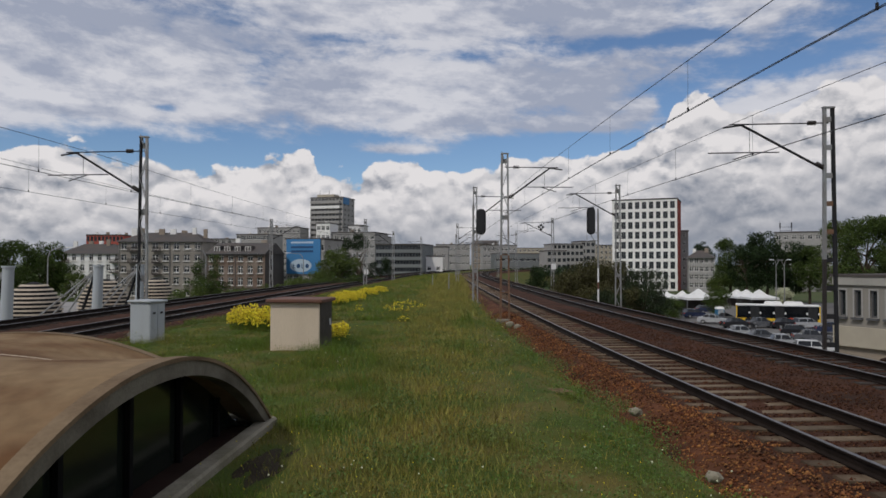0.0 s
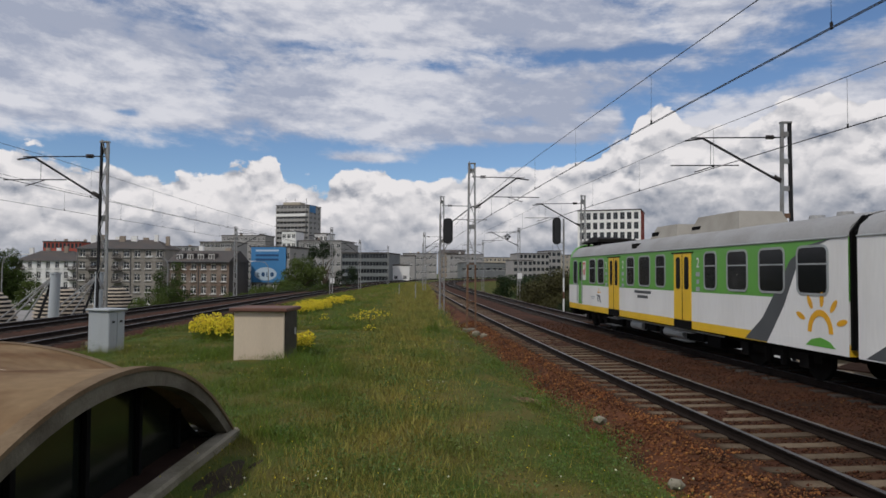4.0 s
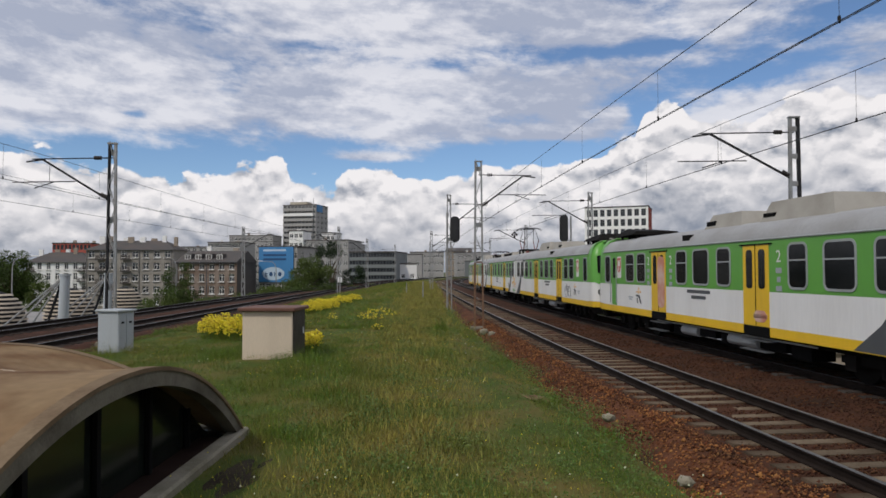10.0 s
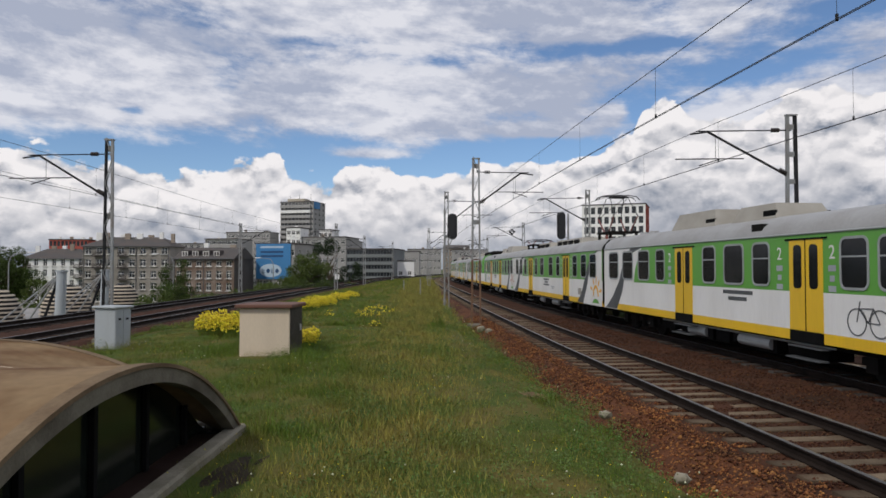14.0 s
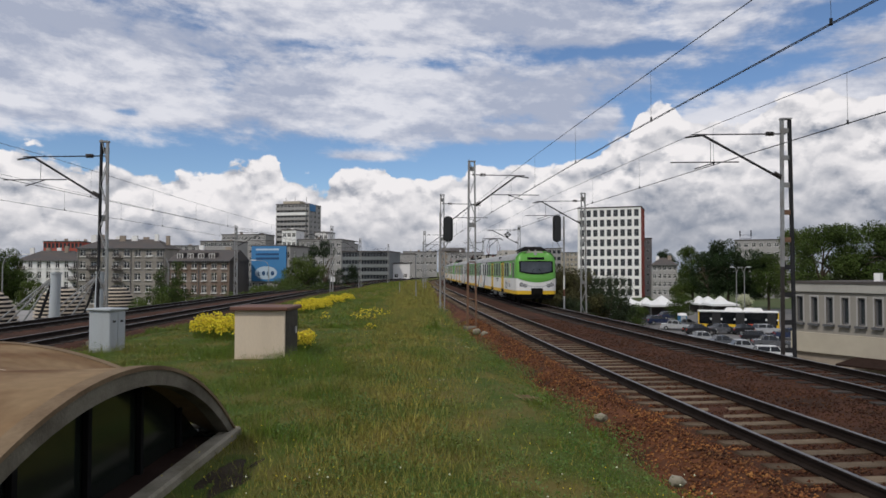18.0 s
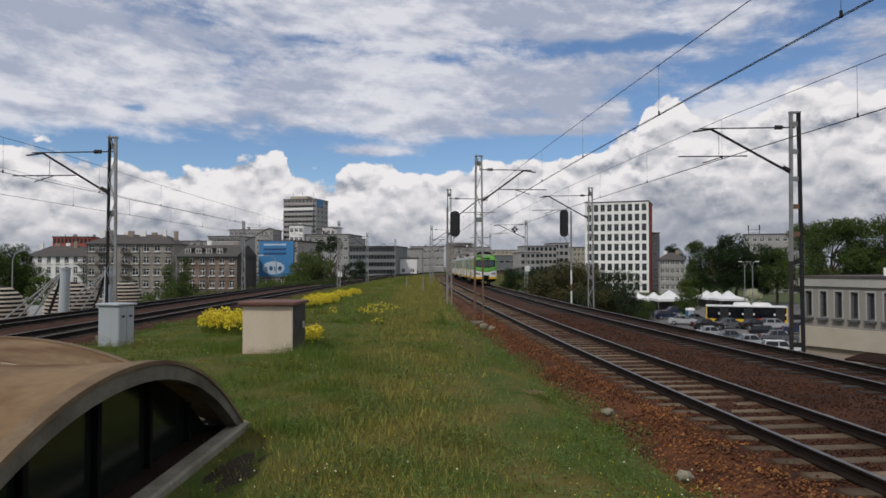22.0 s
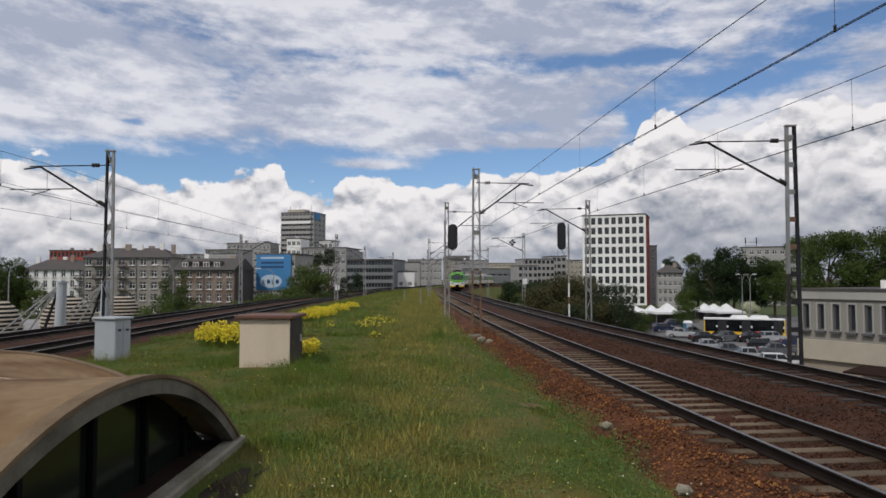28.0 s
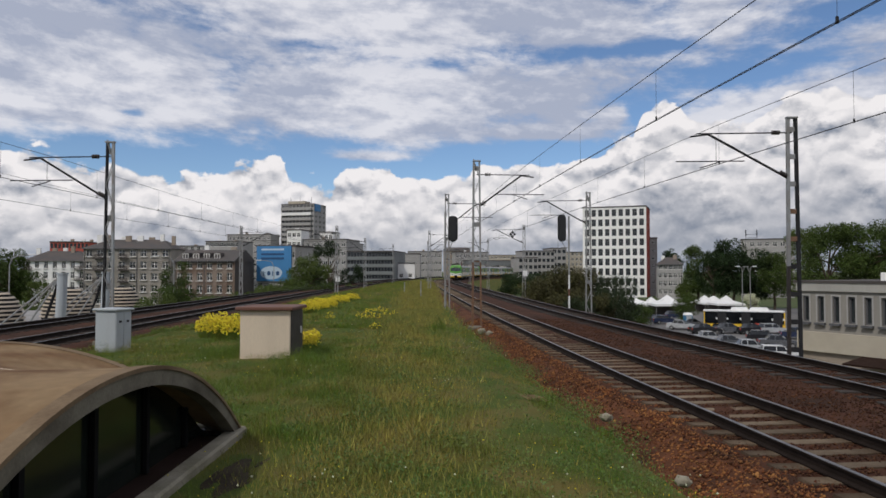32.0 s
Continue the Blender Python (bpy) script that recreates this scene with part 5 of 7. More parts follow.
# ---- buildings ----
BM = {
    "white": mat("render_white", (0.82, 0.81, 0.78), 0.9, scale=0.12, vary=0.1, tint=(0.55, 0.53, 0.5), fine=2, bump=0.05),
    "grey": mat("render_grey", (0.31, 0.285, 0.25), 0.9, scale=0.25, vary=0.28, tint=(0.15, 0.135, 0.12), fine=3, bump=0.1),
    "tan": mat("render_tan", (0.33, 0.275, 0.22), 0.9, scale=0.25, vary=0.22, tint=(0.18, 0.14, 0.11), fine=3, bump=0.1),
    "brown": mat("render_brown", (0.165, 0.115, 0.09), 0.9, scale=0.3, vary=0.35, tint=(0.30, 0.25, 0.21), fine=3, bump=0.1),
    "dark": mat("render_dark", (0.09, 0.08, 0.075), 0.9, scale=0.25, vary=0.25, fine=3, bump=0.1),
    "slab": mat("slab_grey", (0.35, 0.34, 0.325), 0.85, scale=0.2, vary=0.15, tint=(0.22, 0.21, 0.2), fine=2, bump=0.08),
    "office": mat("office_grey", (0.17, 0.185, 0.185), 0.7, scale=0.2, vary=0.12, fine=2, bump=0.05),
    "cream": mat("slab_cream", (0.45, 0.40, 0.32), 0.85, scale=0.2, vary=0.15, fine=2, bump=0.08),
    "red": mat("render_red", (0.40, 0.10, 0.075), 0.85, scale=0.2, vary=0.15, fine=2, bump=0.05),
    "roof": mat("tar_roof", (0.085, 0.08, 0.078), 0.9, scale=0.4, vary=0.25, tint=(0.13, 0.10, 0.085), fine=4, bump=0.1),
    "frame": mat("window_frame", (0.78, 0.76, 0.72), 0.7, scale=1, vary=0.1, bump=0),
    "frame_dark": mat("window_frame_dark", (0.10, 0.10, 0.105), 0.6, scale=1, vary=0.15, bump=0),
    "blue": mat("blue_poster", (0.045, 0.20, 0.43), 0.6, scale=0.3, vary=0.08, bump=0.02),
    "blue_dark": mat("blue_poster_dark", (0.012, 0.06, 0.16), 0.6, scale=0.3, vary=0.08, bump=0.02),
    "blue_pale": mat("blue_poster_pale", (0.45, 0.56, 0.66), 0.6, scale=0.3, vary=0.08, bump=0.02),
    "glass": glass("house_glass", (0.03, 0.035, 0.04), 0.1),
}


def facade(bm, w, h, t, cols, rows, win_w, win_h, sill, first=0.0, margin=None, m=Matrix()):
    """A wall in the x-z plane, its face at y = 0, thick towards +y, with real openings. Returns their middles."""
    margin = (w / cols - win_w) / 2 if margin is None else margin
    pitch = (w - 2 * margin - win_w) / max(1, cols - 1)
    fh = (h - first) / rows
    xs = [-w / 2 + margin + i * pitch for i in range(cols)]
    holes = []
    z = 0.0
    for r in range(rows):
        z0 = first + r * fh + sill
        box(bm, 0, t / 2, z, w, t, z0 - z, m=m)
        x = -w / 2
        for c in xs:
            box(bm, (x + c) / 2, t / 2, z0, c - x, t, win_h, m=m)
            holes.append((c + win_w / 2, z0))
            x = c + win_w
        box(bm, (x + w / 2) / 2, t / 2, z0, w / 2 - x, t, win_h, m=m)
        z = z0 + win_h
    box(bm, 0, t / 2, z, w, t, h - z, m=m)
    return holes


def window_mesh(w, h, frame_m, bars=1):
    bm = B()
    f = 0.09
    xs = [-w / 2, -w / 2 + f, -f / 2, f / 2, w / 2 - f, w / 2]
    zs = [0, f, h * 0.6, h * 0.6 + f, h - f, h]
    hole = [(i, k) for i in (1, 3) for k in (1, 3)]
    if not bars:
        hole = [(i, k) for i in (1, 2, 3) for k in (1, 2, 3)]
    lattice(bm, xs, zs, hole, -0.03, 0.03)
    fr = mesh_of("window", bm, frame_m)
    bm = B()
    box(bm, 0, 0.04, 0, w, 0.02, h)
    return fr, mesh_of("pane", bm, BM["glass"])


def house(name, x, y, yaw, w, d, h, cols, rows, wall_m, label, roof="flat", side_cols=0, win=(1.1, 1.5), frame_m=None, first=0.6, base=STREET, roof_m=None, roof_h=2.2, group="town houses", category="building", sill=0.9, margin=None, side_m=None, bars=1, chimneys=0, sills=False):
    """Block with openings in its front, and in its right side where side_cols is given. x, y: middle of the front's foot."""
    t = thing(name, Matrix.Translation((x, y, base)) @ Matrix.Rotation(radians(yaw), 4, "Z"), label, category, group)
    bm = B()
    holes = facade(bm, w, h, 0.35, cols, rows, win[0], win[1], sill, first, margin)
    part("front_wall", bm, wall_m, t)
    side_holes = []
    bm = B()
    ms = Matrix.Translation((w / 2, d / 2 + 0.18, 0)) @ Matrix.Rotation(radians(90), 4, "Z")
    if side_cols:
        side_holes = facade(bm, d - 0.37, h, 0.35, side_cols, rows, win[0], win[1], sill, first, None, ms)
    else:
        box(bm, 0, 0.175, 0, d - 0.37, 0.35, h, m=ms)
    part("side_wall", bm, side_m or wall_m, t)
    bm = B()
    box(bm, -w / 2 + 0.175, d / 2 + 0.18, 0, 0.35, d - 0.37, h)
    box(bm, 0, d - 0.17, 0, w - 0.71, 0.33, h)
    part("back_wall", bm, wall_m, t)
    # dark floors and an added backing sheet stand in for unlit rooms
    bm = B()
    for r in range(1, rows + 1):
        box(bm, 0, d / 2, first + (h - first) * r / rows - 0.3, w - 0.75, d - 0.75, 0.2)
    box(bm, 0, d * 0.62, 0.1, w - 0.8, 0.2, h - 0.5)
    part("dim_room_floors", bm, BM["dark"], t)
    bm = B()
    rm = roof_m or BM["roof"]
    if roof == "flat":
        box(bm, 0, d / 2, h, w + 0.3, d + 0.3, 0.35)
        part("roof", bm, rm, t)
    else:
        o = 0.4
        if roof == "hip":
            lo = [(-w / 2 - o, -o, h), (w / 2 + o, -o, h), (w / 2 + o, d + o, h), (-w / 2 - o, d + o, h)]
            hi = [(-w / 2 + d * 0.3, d * 0.45, h + roof_h), (w / 2 - d * 0.3, d * 0.45, h + roof_h), (w / 2 - d * 0.3, d * 0.55, h + roof_h), (-w / 2 + d * 0.3, d * 0.55, h + roof_h)]
            loft(bm, [lo, hi], caps=True)
        else:
            prism(bm, [(-o, h), (d + o, h), (d * 0.5 + 0.1, h + roof_h), (d * 0.5 - 0.1, h + roof_h)], -w / 2 - 0.2, w / 2 + 0.2, "x")
        rf = part("roof", bm, rm, t, "dark pitched roof")
        bm = B()
        box(bm, 0, -0.42, h - 0.12, w + 0.7, 0.14, 0.14)
        part("gutter", bm, BM["frame_dark"], rf)
    rng = random.Random(int(abs(x) * 7 + w))
    for i in range(chimneys):
        bm = B()
        cx = -w / 2 + w * (i + 0.5 + rng.uniform(-0.2, 0.2)) / chimneys
        hh = (roof_h if roof != "flat" else 0.3)
        box(bm, cx, d * rng.uniform(0.35, 0.6), h + hh * 0.4, rng.uniform(0.7, 1.3), 0.7, hh * 0.6 + rng.uniform(0.5, 1.2))
        part("chimney", bm, BM["tan"] if i % 2 else BM["white"], t)
    fr, pn = window_mesh(win[0], win[1], frame_m or BM["frame"], bars)
    for cx, z in holes:
        wn = again("window", fr, t, Matrix.Translation((cx, 0.2, z)))
        again("pane", pn, wn, Matrix())
    if sills:
        bm = B()
        box(bm, 0, -0.12, -0.12, win[0] + 0.24, 0.3, 0.1)
        sm = mesh_of("sill", bm, BM["frame"])
        for cx, z in holes:
            again("sill", sm, t, Matrix.Translation((cx, 0.0, z)))
    for cx, z in side_holes:
        wn = again("window", fr, t, ms @ Matrix.Translation((cx, 0.2, z)))
        again("pane", pn, wn, Matrix())
    return t


def balcony(parent, cx, z):
    """Thin slab with a barred railing."""
    bm = B()
    box(bm, cx, -0.5, z, 2.0, 1.0, 0.14)
    sl = part("balcony", bm, BM["dark"], parent, "small balcony with a barred railing")
    bm = B()
    xs = [cx - 0.98 + 1.96 * k / 20 for k in range(21)]
    lattice(bm, xs, [z + 0.14, z + 0.2, z + 0.98, z + 1.05], [(k, 1) for k in range(1, 19, 2)], -0.98, -0.94)
    part("railing", bm, BM["dark"], sl)


def town():
    # low white house and tenements on the left
    wt = house("white_tenement", -96.74, 170, 8, 14.65, 12, 4.8 - STREET, 7, 4, BM["white"], "white rendered tenement under a dark roof", "hip", roof_h=2.6, win=(1.0, 1.7), first=1.0, sill=0.75, chimneys=5, sills=True)
    a = house("grey_tenement", -69.46, 150, 4, 18.64, 12, 7.25 - STREET, 8, 5, BM["grey"], "grey-brown five-storey tenement with white windows", "hip", roof_h=2.2, win=(1.3, 1.5), first=0.8, sill=0.8, chimneys=8, sills=True)
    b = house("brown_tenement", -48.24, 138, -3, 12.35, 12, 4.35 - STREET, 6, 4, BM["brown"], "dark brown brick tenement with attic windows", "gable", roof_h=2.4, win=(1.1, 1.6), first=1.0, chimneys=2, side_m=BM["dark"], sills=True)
    hh0 = 7.25 - STREET
    for r in range(1, 5):
        for cx in (-5.96, -0.62):
            balcony(a, cx, 0.8 + (hh0 - 0.8) * r / 5 + 0.3)
    hw0 = 4.8 - STREET
    for r in (1, 2, 3):
        for cx in (-5.9, 5.9):
            balcony(wt, cx, 1.0 + (hw0 - 1.0) * r / 4 + 0.2)
    # painted ground floor, cornice and string course of the brown house
    for name, z, hgt, deep, mm in (("plinth", 0.0, 1.2, 0.1, "grey"), ("string_course", 3.5, 0.25, 0.14, "dark"), ("cornice", 4.35 - STREET - 0.45, 0.3, 0.3, "dark")):
        bm = B()
        box(bm, 0, -deep / 2 - 0.004, z, 12.35, deep, hgt)
        part(name, bm, BM[mm], b)
    for hs, xs_, hz in ((a, (-9.1, -3.3, 2.1, 9.0), hh0), (wt, (-7.1, 7.1), hw0), (b, (-6.0, 0.0), 4.35 - STREET)):
        for dx in xs_:
            bm = B()
            tube(bm, (dx, -0.1, 0.2), (dx, -0.1, hz - 0.1), 0.07, n=6)
            part("downpipe", bm, BM["frame_dark"], hs)
    for dx in (-4.4, -2.2, 0, 2.2):
        bm = B()
        box(bm, dx, 2.0, 4.35 - STREET + 0.4, 1.5, 1.8, 1.3)
        dm = part("dormer", bm, BM["roof"], b)
        bm = B()
        lattice(bm, [dx - 0.6, dx - 0.5, dx - 0.05, dx + 0.05, dx + 0.5, dx + 0.6], [4.85 - STREET, 4.95 - STREET, 5.75 - STREET, 5.85 - STREET], [(1, 1), (3, 1)], 1.04, 1.10)
        part("window", bm, BM["frame"], dm, "white dormer window")
    house("red_block", -126.1, 230, 6, 12.4, 12, 11.9 - STREET, 10, 6, BM["red"], "red-brick block behind the white tenement", win=(0.9, 1.7), bars=0, frame_m=BM["frame_dark"], chimneys=4)
    house("panel_block", -84.43, 260, -8, 12.92, 14, 13.38 - STREET, 8, 7, BM["slab"], "grey panel block behind the tenements", win=(1.6, 1.5), chimneys=2)
    house("panel_block", -120.28, 300, 5, 49.7, 14, 13.08 - STREET, 18, 7, BM["slab"], "long grey panel block far behind the tenements", win=(1.6, 1.5), chimneys=5)
    # tower
    t = house("tower_block", -70.53, 330, -14, 17.22, 14, 34.38 - STREET, 9, 16, BM["slab"], "tall slab tower with long balcony bands", side_cols=3, win=(1.5, 1.1), first=1.5, sill=1.1, bars=1, frame_m=BM["slab"], category="tower")
    hh = 34.38 - STREET
    for r in range(5, 16):
        bm = B()
        z = 1.5 + (hh - 1.5) * r / 16 - 0.4
        box(bm, -0.4, -0.6, z, 15.58, 1.1, 1.35)
        part("balcony", bm, BM["white"] if r == 14 else BM["slab"], t)
    bm = B()
    box(bm, -2, 6, hh + 0.35, 9, 6, 1.6)
    part("penthouse", bm, BM["cream"], t)
    bm = B()
    box(bm, 8.47 + 0.25, 4.0, hh - 3.2, 0.3, 6.5, 3.4)
    part("sign_board", bm, BM["blue"], t, "plain blue roof sign")
    for dx in (-6, -1, 5):
        bm = B()
        tube(bm, (dx, 5, hh), (dx, 5, hh + 4), 0.08, n=5)
        part("antenna", bm, M["iron"], t)
    # poster building
    p = house("poster_building", -36.78, 150, -12, 9.19, 14, 7.63 - STREET, 6, 4, BM["slab"], "grey building whose front carries a big blue poster", win=(1.2, 1.4), side_cols=3)
    W_, H_ = 8.2, 7.7
    zt = 7.75 - STREET
    bm = B()
    box(bm, -0.3, -0.22, zt - H_, W_, 0.18, H_)
    ps = part("poster", bm, BM["blue"], p, "blue advertising sheet")
    for i, (k, zz, hh2, mm) in enumerate(((0.66, 0.88, 0.4, "blue_pale"), (0.66, 0.74, 0.45, "blue_dark"), (0.66, 0.62, 0.45, "blue_dark"))):
        bm = B()
        box(bm, -0.6, -0.32, zt - H_ + H_ * zz, W_ * k, 0.02, hh2)
        part("lettering", bm, BM[mm], ps)
    bm = B()
    cz, cx = zt - H_ + H_ * 0.24, -0.9
    prism(bm, [(cx + 2.6 * math.cos(6.283 * i / 28), cz + 1.45 * math.sin(6.283 * i / 28)) for i in range(28)], -0.34, -0.315, "y")
    part("oval", bm, BM["blue_pale"], ps)
    for i in range(4):
        bm = B()
        xx = cx - 1.6 + i * 1.05
        if i % 2:
            prism(bm, [(xx + 0.42 * math.cos(6.283 * k / 16), cz - 0.1 + 0.5 * math.sin(6.283 * k / 16)) for k in range(16)], -0.37, -0.345, "y")
        else:
            box(bm, xx, -0.36, cz - 0.6, 0.55, 0.02, 0.18)
            box(bm, xx, -0.36, cz - 0.1, 0.55, 0.02, 0.18)
            box(bm, xx - 0.2, -0.36, cz - 0.6, 0.16, 0.02, 1.0)
        part("emblem_shape", bm, BM["blue_dark"], ps)
    # office and middle distance
    house("office_block", -22.44, 210, -10, 14.61, 16, 8.14 - STREET, 15, 6, BM["office"], "low grey office block with window bands", win=(1.0, 1.3), sill=0.8, first=1.0, bars=0, frame_m=BM["frame_dark"])
    house("grey_hall", -44.53, 240, -10, 21.87, 16, 13.14 - STREET, 10, 6, BM["slab"], "grey block behind the trees", win=(1.4, 1.4), chimneys=3)
    house("shed_block", -13.25, 250, 0, 9.53, 14, 8.4 - STREET, 3, 3, BM["slab"], "pale grey windowless shed beside the line", win=(1.2, 1.2))
    house("white_shed", -11.75, 215, 4, 5.7, 8, 4.54 - STREET, 2, 2, BM["white"], "white rendered shed beside the line", win=(1.2, 1.2))
    house("dark_block", 9.2, 420, 6, 15.0, 14, 14.6 - STREET, 6, 6, BM["tan"], "brown-grey block at the end of the line", "gable", win=(1.3, 1.4))
    house("terrace_block", 42.5, 300, 10, 13.92, 14, 10.84 - STREET, 7, 6, BM["slab"], "stepped pale apartment block", win=(1.4, 1.5), bars=0, frame_m=BM["frame_dark"], side_cols=3)
    house("terrace_block", 52.9, 310, 10, 6.68, 14, 12.41 - STREET, 3, 6, BM["slab"], "stepped pale apartment block", win=(1.6, 1.6), bars=0, frame_m=BM["frame_dark"])
    house("cream_block", 61.78, 330, 10, 12.57, 12, 11.14 - STREET, 6, 7, BM["cream"], "cream-coloured apartment block behind bushes", win=(1.2, 1.4))
    house("low_hall", 28.98, 330, 6, 35.54, 14, 7.04 - STREET, 12, 3, BM["office"], "low grey hall in the distance", win=(2.2, 1.2), bars=0)
    house("far_block", 28.33, 450, 6, 44.73, 14, 12.45 - STREET, 16, 6, BM["cream"], "far apartment blocks in haze", win=(1.6, 1.4))
    house("grey_yard_block", -8.75, 330, 0, 16.4, 14, 11.41 - STREET, 8, 5, BM["slab"], "grey industrial block beyond the sheds", win=(1.4, 1.2), chimneys=3)
    house("low_workshop", -22.58, 290, 0, 12.01, 10, 8.16 - STREET, 6, 3, BM["tan"], "low brown workshop beside the line", win=(1.6, 1.2), chimneys=2)
    house("pale_workshop", 15.21, 360, 8, 17.89, 10, 11.93 - STREET, 8, 5, BM["slab"], "pale workshop behind the curve of the line", win=(1.4, 1.3), chimneys=2)
    house("stepped_annex", 36.27, 290, 10, 8.65, 12, 7.68 - STREET, 4, 5, BM["slab"], "white lower wing of the stepped apartments", win=(1.5, 1.5), bars=0, frame_m=BM["frame_dark"])
    house("grey_block_by_tower", -45.73, 300, -10, 14.91, 12, 14.08 - STREET, 7, 7, BM["slab"], "pale block behind the dark trees", win=(1.3, 1.4), chimneys=3)
    house("white_roof_house", -52.49, 240, -10, 5.17, 8, 16.52 - STREET, 3, 7, BM["white"], "white upper storeys before the slab tower", win=(1.3, 1.4), chimneys=1)
    house("white_roof_house", -42.87, 250, -10, 4.97, 8, 16.27 - STREET, 3, 7, BM["white"], "white upper storeys before the slab tower", win=(1.3, 1.4), chimneys=1)
    house("grey_block_far", -91.19, 320, -6, 21.21, 12, 19.09 - STREET, 10, 8, BM["slab"], "grey apartment block behind the brown tenement", win=(1.3, 1.4), chimneys=4)
    # white block
    pb = house("pale_block", 107.0, 225, -24, 16.0, 12, 12.6 - STREET, 7, 6, BM["slab"], "pale flat-roofed block with an aerial frame on its roof", win=(1.4, 1.4))
    for ax in (-6.4, -3.0):
        bm = B()
        tube(bm, (ax, 3, 12.9 - STREET), (ax, 3, 16.0 - STREET), 0.09, n=6)
        box(bm, ax, 2.8, 14.2 - STREET, 0.35, 0.15, 1.9)
        part("aerial", bm, M["iron"], pb)
    bm = B()
    for az_ in (13.4, 14.6):
        tube(bm, (-6.4, 3, az_ - STREET), (-3.0, 3, az_ - STREET), 0.06, n=5)
    part("aerial_frame", bm, M["iron"], pb)
    w = house("white_office_tower", 57.73, 230, -21, 20.96, 16, 23.74 - STREET, 9, 9, BM["white"], "white office block with a strict grid of tall windows", side_cols=5, win=(1.45, 2.3), sill=0.35, first=0.3, bars=1, frame_m=BM["frame_dark"], margin=0.75, side_m=BM["red"])
    house("grey_wing", 73.96, 240, -16, 2.78, 12, 13.73 - STREET, 1, 7, BM["slab"], "narrow grey wing beside the white block", win=(1.0, 1.2))
    house("pitched_house", 71.6, 215, -14, 7.6, 9, 4.3 - STREET, 5, 4, BM["slab"], "grey house with a dark roof among trees", "hip", roof_h=2.3, win=(1.1, 1.5), chimneys=2)


def station_annex():
    """Two-storey flat-roofed building with tall narrow windows below the embankment."""
    # left corner of the face, and the way it runs
    ax, ay, bx, by = 22.5, 43.2, 29.5, 31.0
    L_ = math.hypot(bx - ax, by - ay)
    yaw = math.degrees(math.atan2(by - ay, bx - ax))
    t = thing("station_annex", Matrix.Translation(((ax + bx) / 2, (ay + by) / 2, STREET)) @ Matrix.Rotation(radians(yaw), 4, "Z"), "grey two-storey flat-roofed building with tall narrow windows", "building", "town houses")
    top = 1.8 - STREET
    bm = B()
    box(bm, 0, 0.2, 0, L_, 0.4, 3.94)
    part("ground_floor_wall", bm, BM["tan"], t)
    bm = B()
    holes = facade(bm, L_, top - 5.15 - 0.6, 0.4, 15, 1, 0.42, 1.6, 0.6, 0, None, Matrix.Translation((0, 0, 5.15)))
    part("upper_wall", bm, mat("annex_render", (0.25, 0.235, 0.21), 0.9, scale=0.5, vary=0.14, tint=(0.3, 0.27, 0.24), fine=8, bump=0.08, streak=True), t)
    bm = B()
    box(bm, 0, 0.1, 3.95, L_, 0.7, 1.2)
    part("string_course", bm, BM["cream"], t, "pale concrete band")
    bm = B()
    box(bm, 0, 0.15, top - 0.65, L_ + 0.2, 0.6, 0.55)
    part("parapet", bm, mat("annex_parapet", (0.37, 0.355, 0.325), 0.85, scale=0.5, vary=0.12, fine=8, bump=0.05, streak=True), t, "pale parapet band")
    bm = B()
    box(bm, 0, 5.0, top - 0.15, L_ + 0.5, 10.4, 0.15)
    part("roof", bm, BM["dark"], t)
    bm = B()
    for x in (-L_ / 2 + 0.2, L_ / 2 - 0.2):
        box(bm, x, 5.2, 0, 0.4, 9.5, top - 0.15)
    box(bm, 0, 10, 0, L_ - 0.4, 0.3, top - 0.15)
    part("outer_wall", bm, BM["grey"], t)
    # added dark sheet stands in for the dim rooms behind the windows
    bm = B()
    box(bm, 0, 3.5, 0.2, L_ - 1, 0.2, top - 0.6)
    part("dim_room_backing", bm, BM["dark"], t)
    fr, pn = window_mesh(0.42, 1.6, BM["frame_dark"], 0)
    bm = B()
    lattice(bm, [-0.30, -0.21, 0.21, 0.30], [-0.02, 1.6, 1.7], [(1, 0)], -0.03, 0.03)
    sur = mesh_of("surround", bm, BM["slab"])
    bm = B()
    box(bm, 0, -0.1, -0.16, 0.62, 0.3, 0.13)
    sil = mesh_of("sill", bm, BM["frame_dark"])
    for cx, z in holes:
        wn = again("window", fr, t, Matrix.Translation((cx, 0.16, z + 5.15)))
        again("pane", pn, wn, Matrix())
        again("surround", sur, wn, Matrix.Translation((0, -0.16, 0)))
        again("sill", sil, wn, Matrix.Translation((0, -0.16, 0)))
    for x, hh in ((-3.4, 0.5), (-2.2, 0.5), (1.5, 0.55), (4.0, 0.5)):
        bm = B()
        box(bm, x, 3.0, top, 0.35, 0.35, hh)
        part("roof_stack", bm, BM["white"], t)
    bm = B()
    prism(bm, [(-2.4, 3.6), (-0.26, 3.85), (-0.26, 3.94), (-2.4, 3.7)], -3.0, 5.6, "x")
    part("canopy", bm, M["sill"], t, "rusty dark sheet canopy over the entrance")


town()
station_annex()


# ---- car park ----
def slab(name, x0, x1, y0, y1, z, m, label):
    bm = B()
    box(bm, (x0 + x1) / 2, (y0 + y1) / 2, z - 0.3, x1 - x0, y1 - y0, 0.3)
    tagged(part(name, bm, m), label, "paving", kind="structure")


slab("pavement_car_park", 19.5, 110, 30, 160, STREET + 0.02, M["asphalt"], "grey asphalt car park below the embankment")

CAR_GLASS = glass("car_glass", (0.01, 0.012, 0.014), 0.06)
TYRE = mat("tyre", (0.02, 0.02, 0.02), 0.9, bump=0.1)


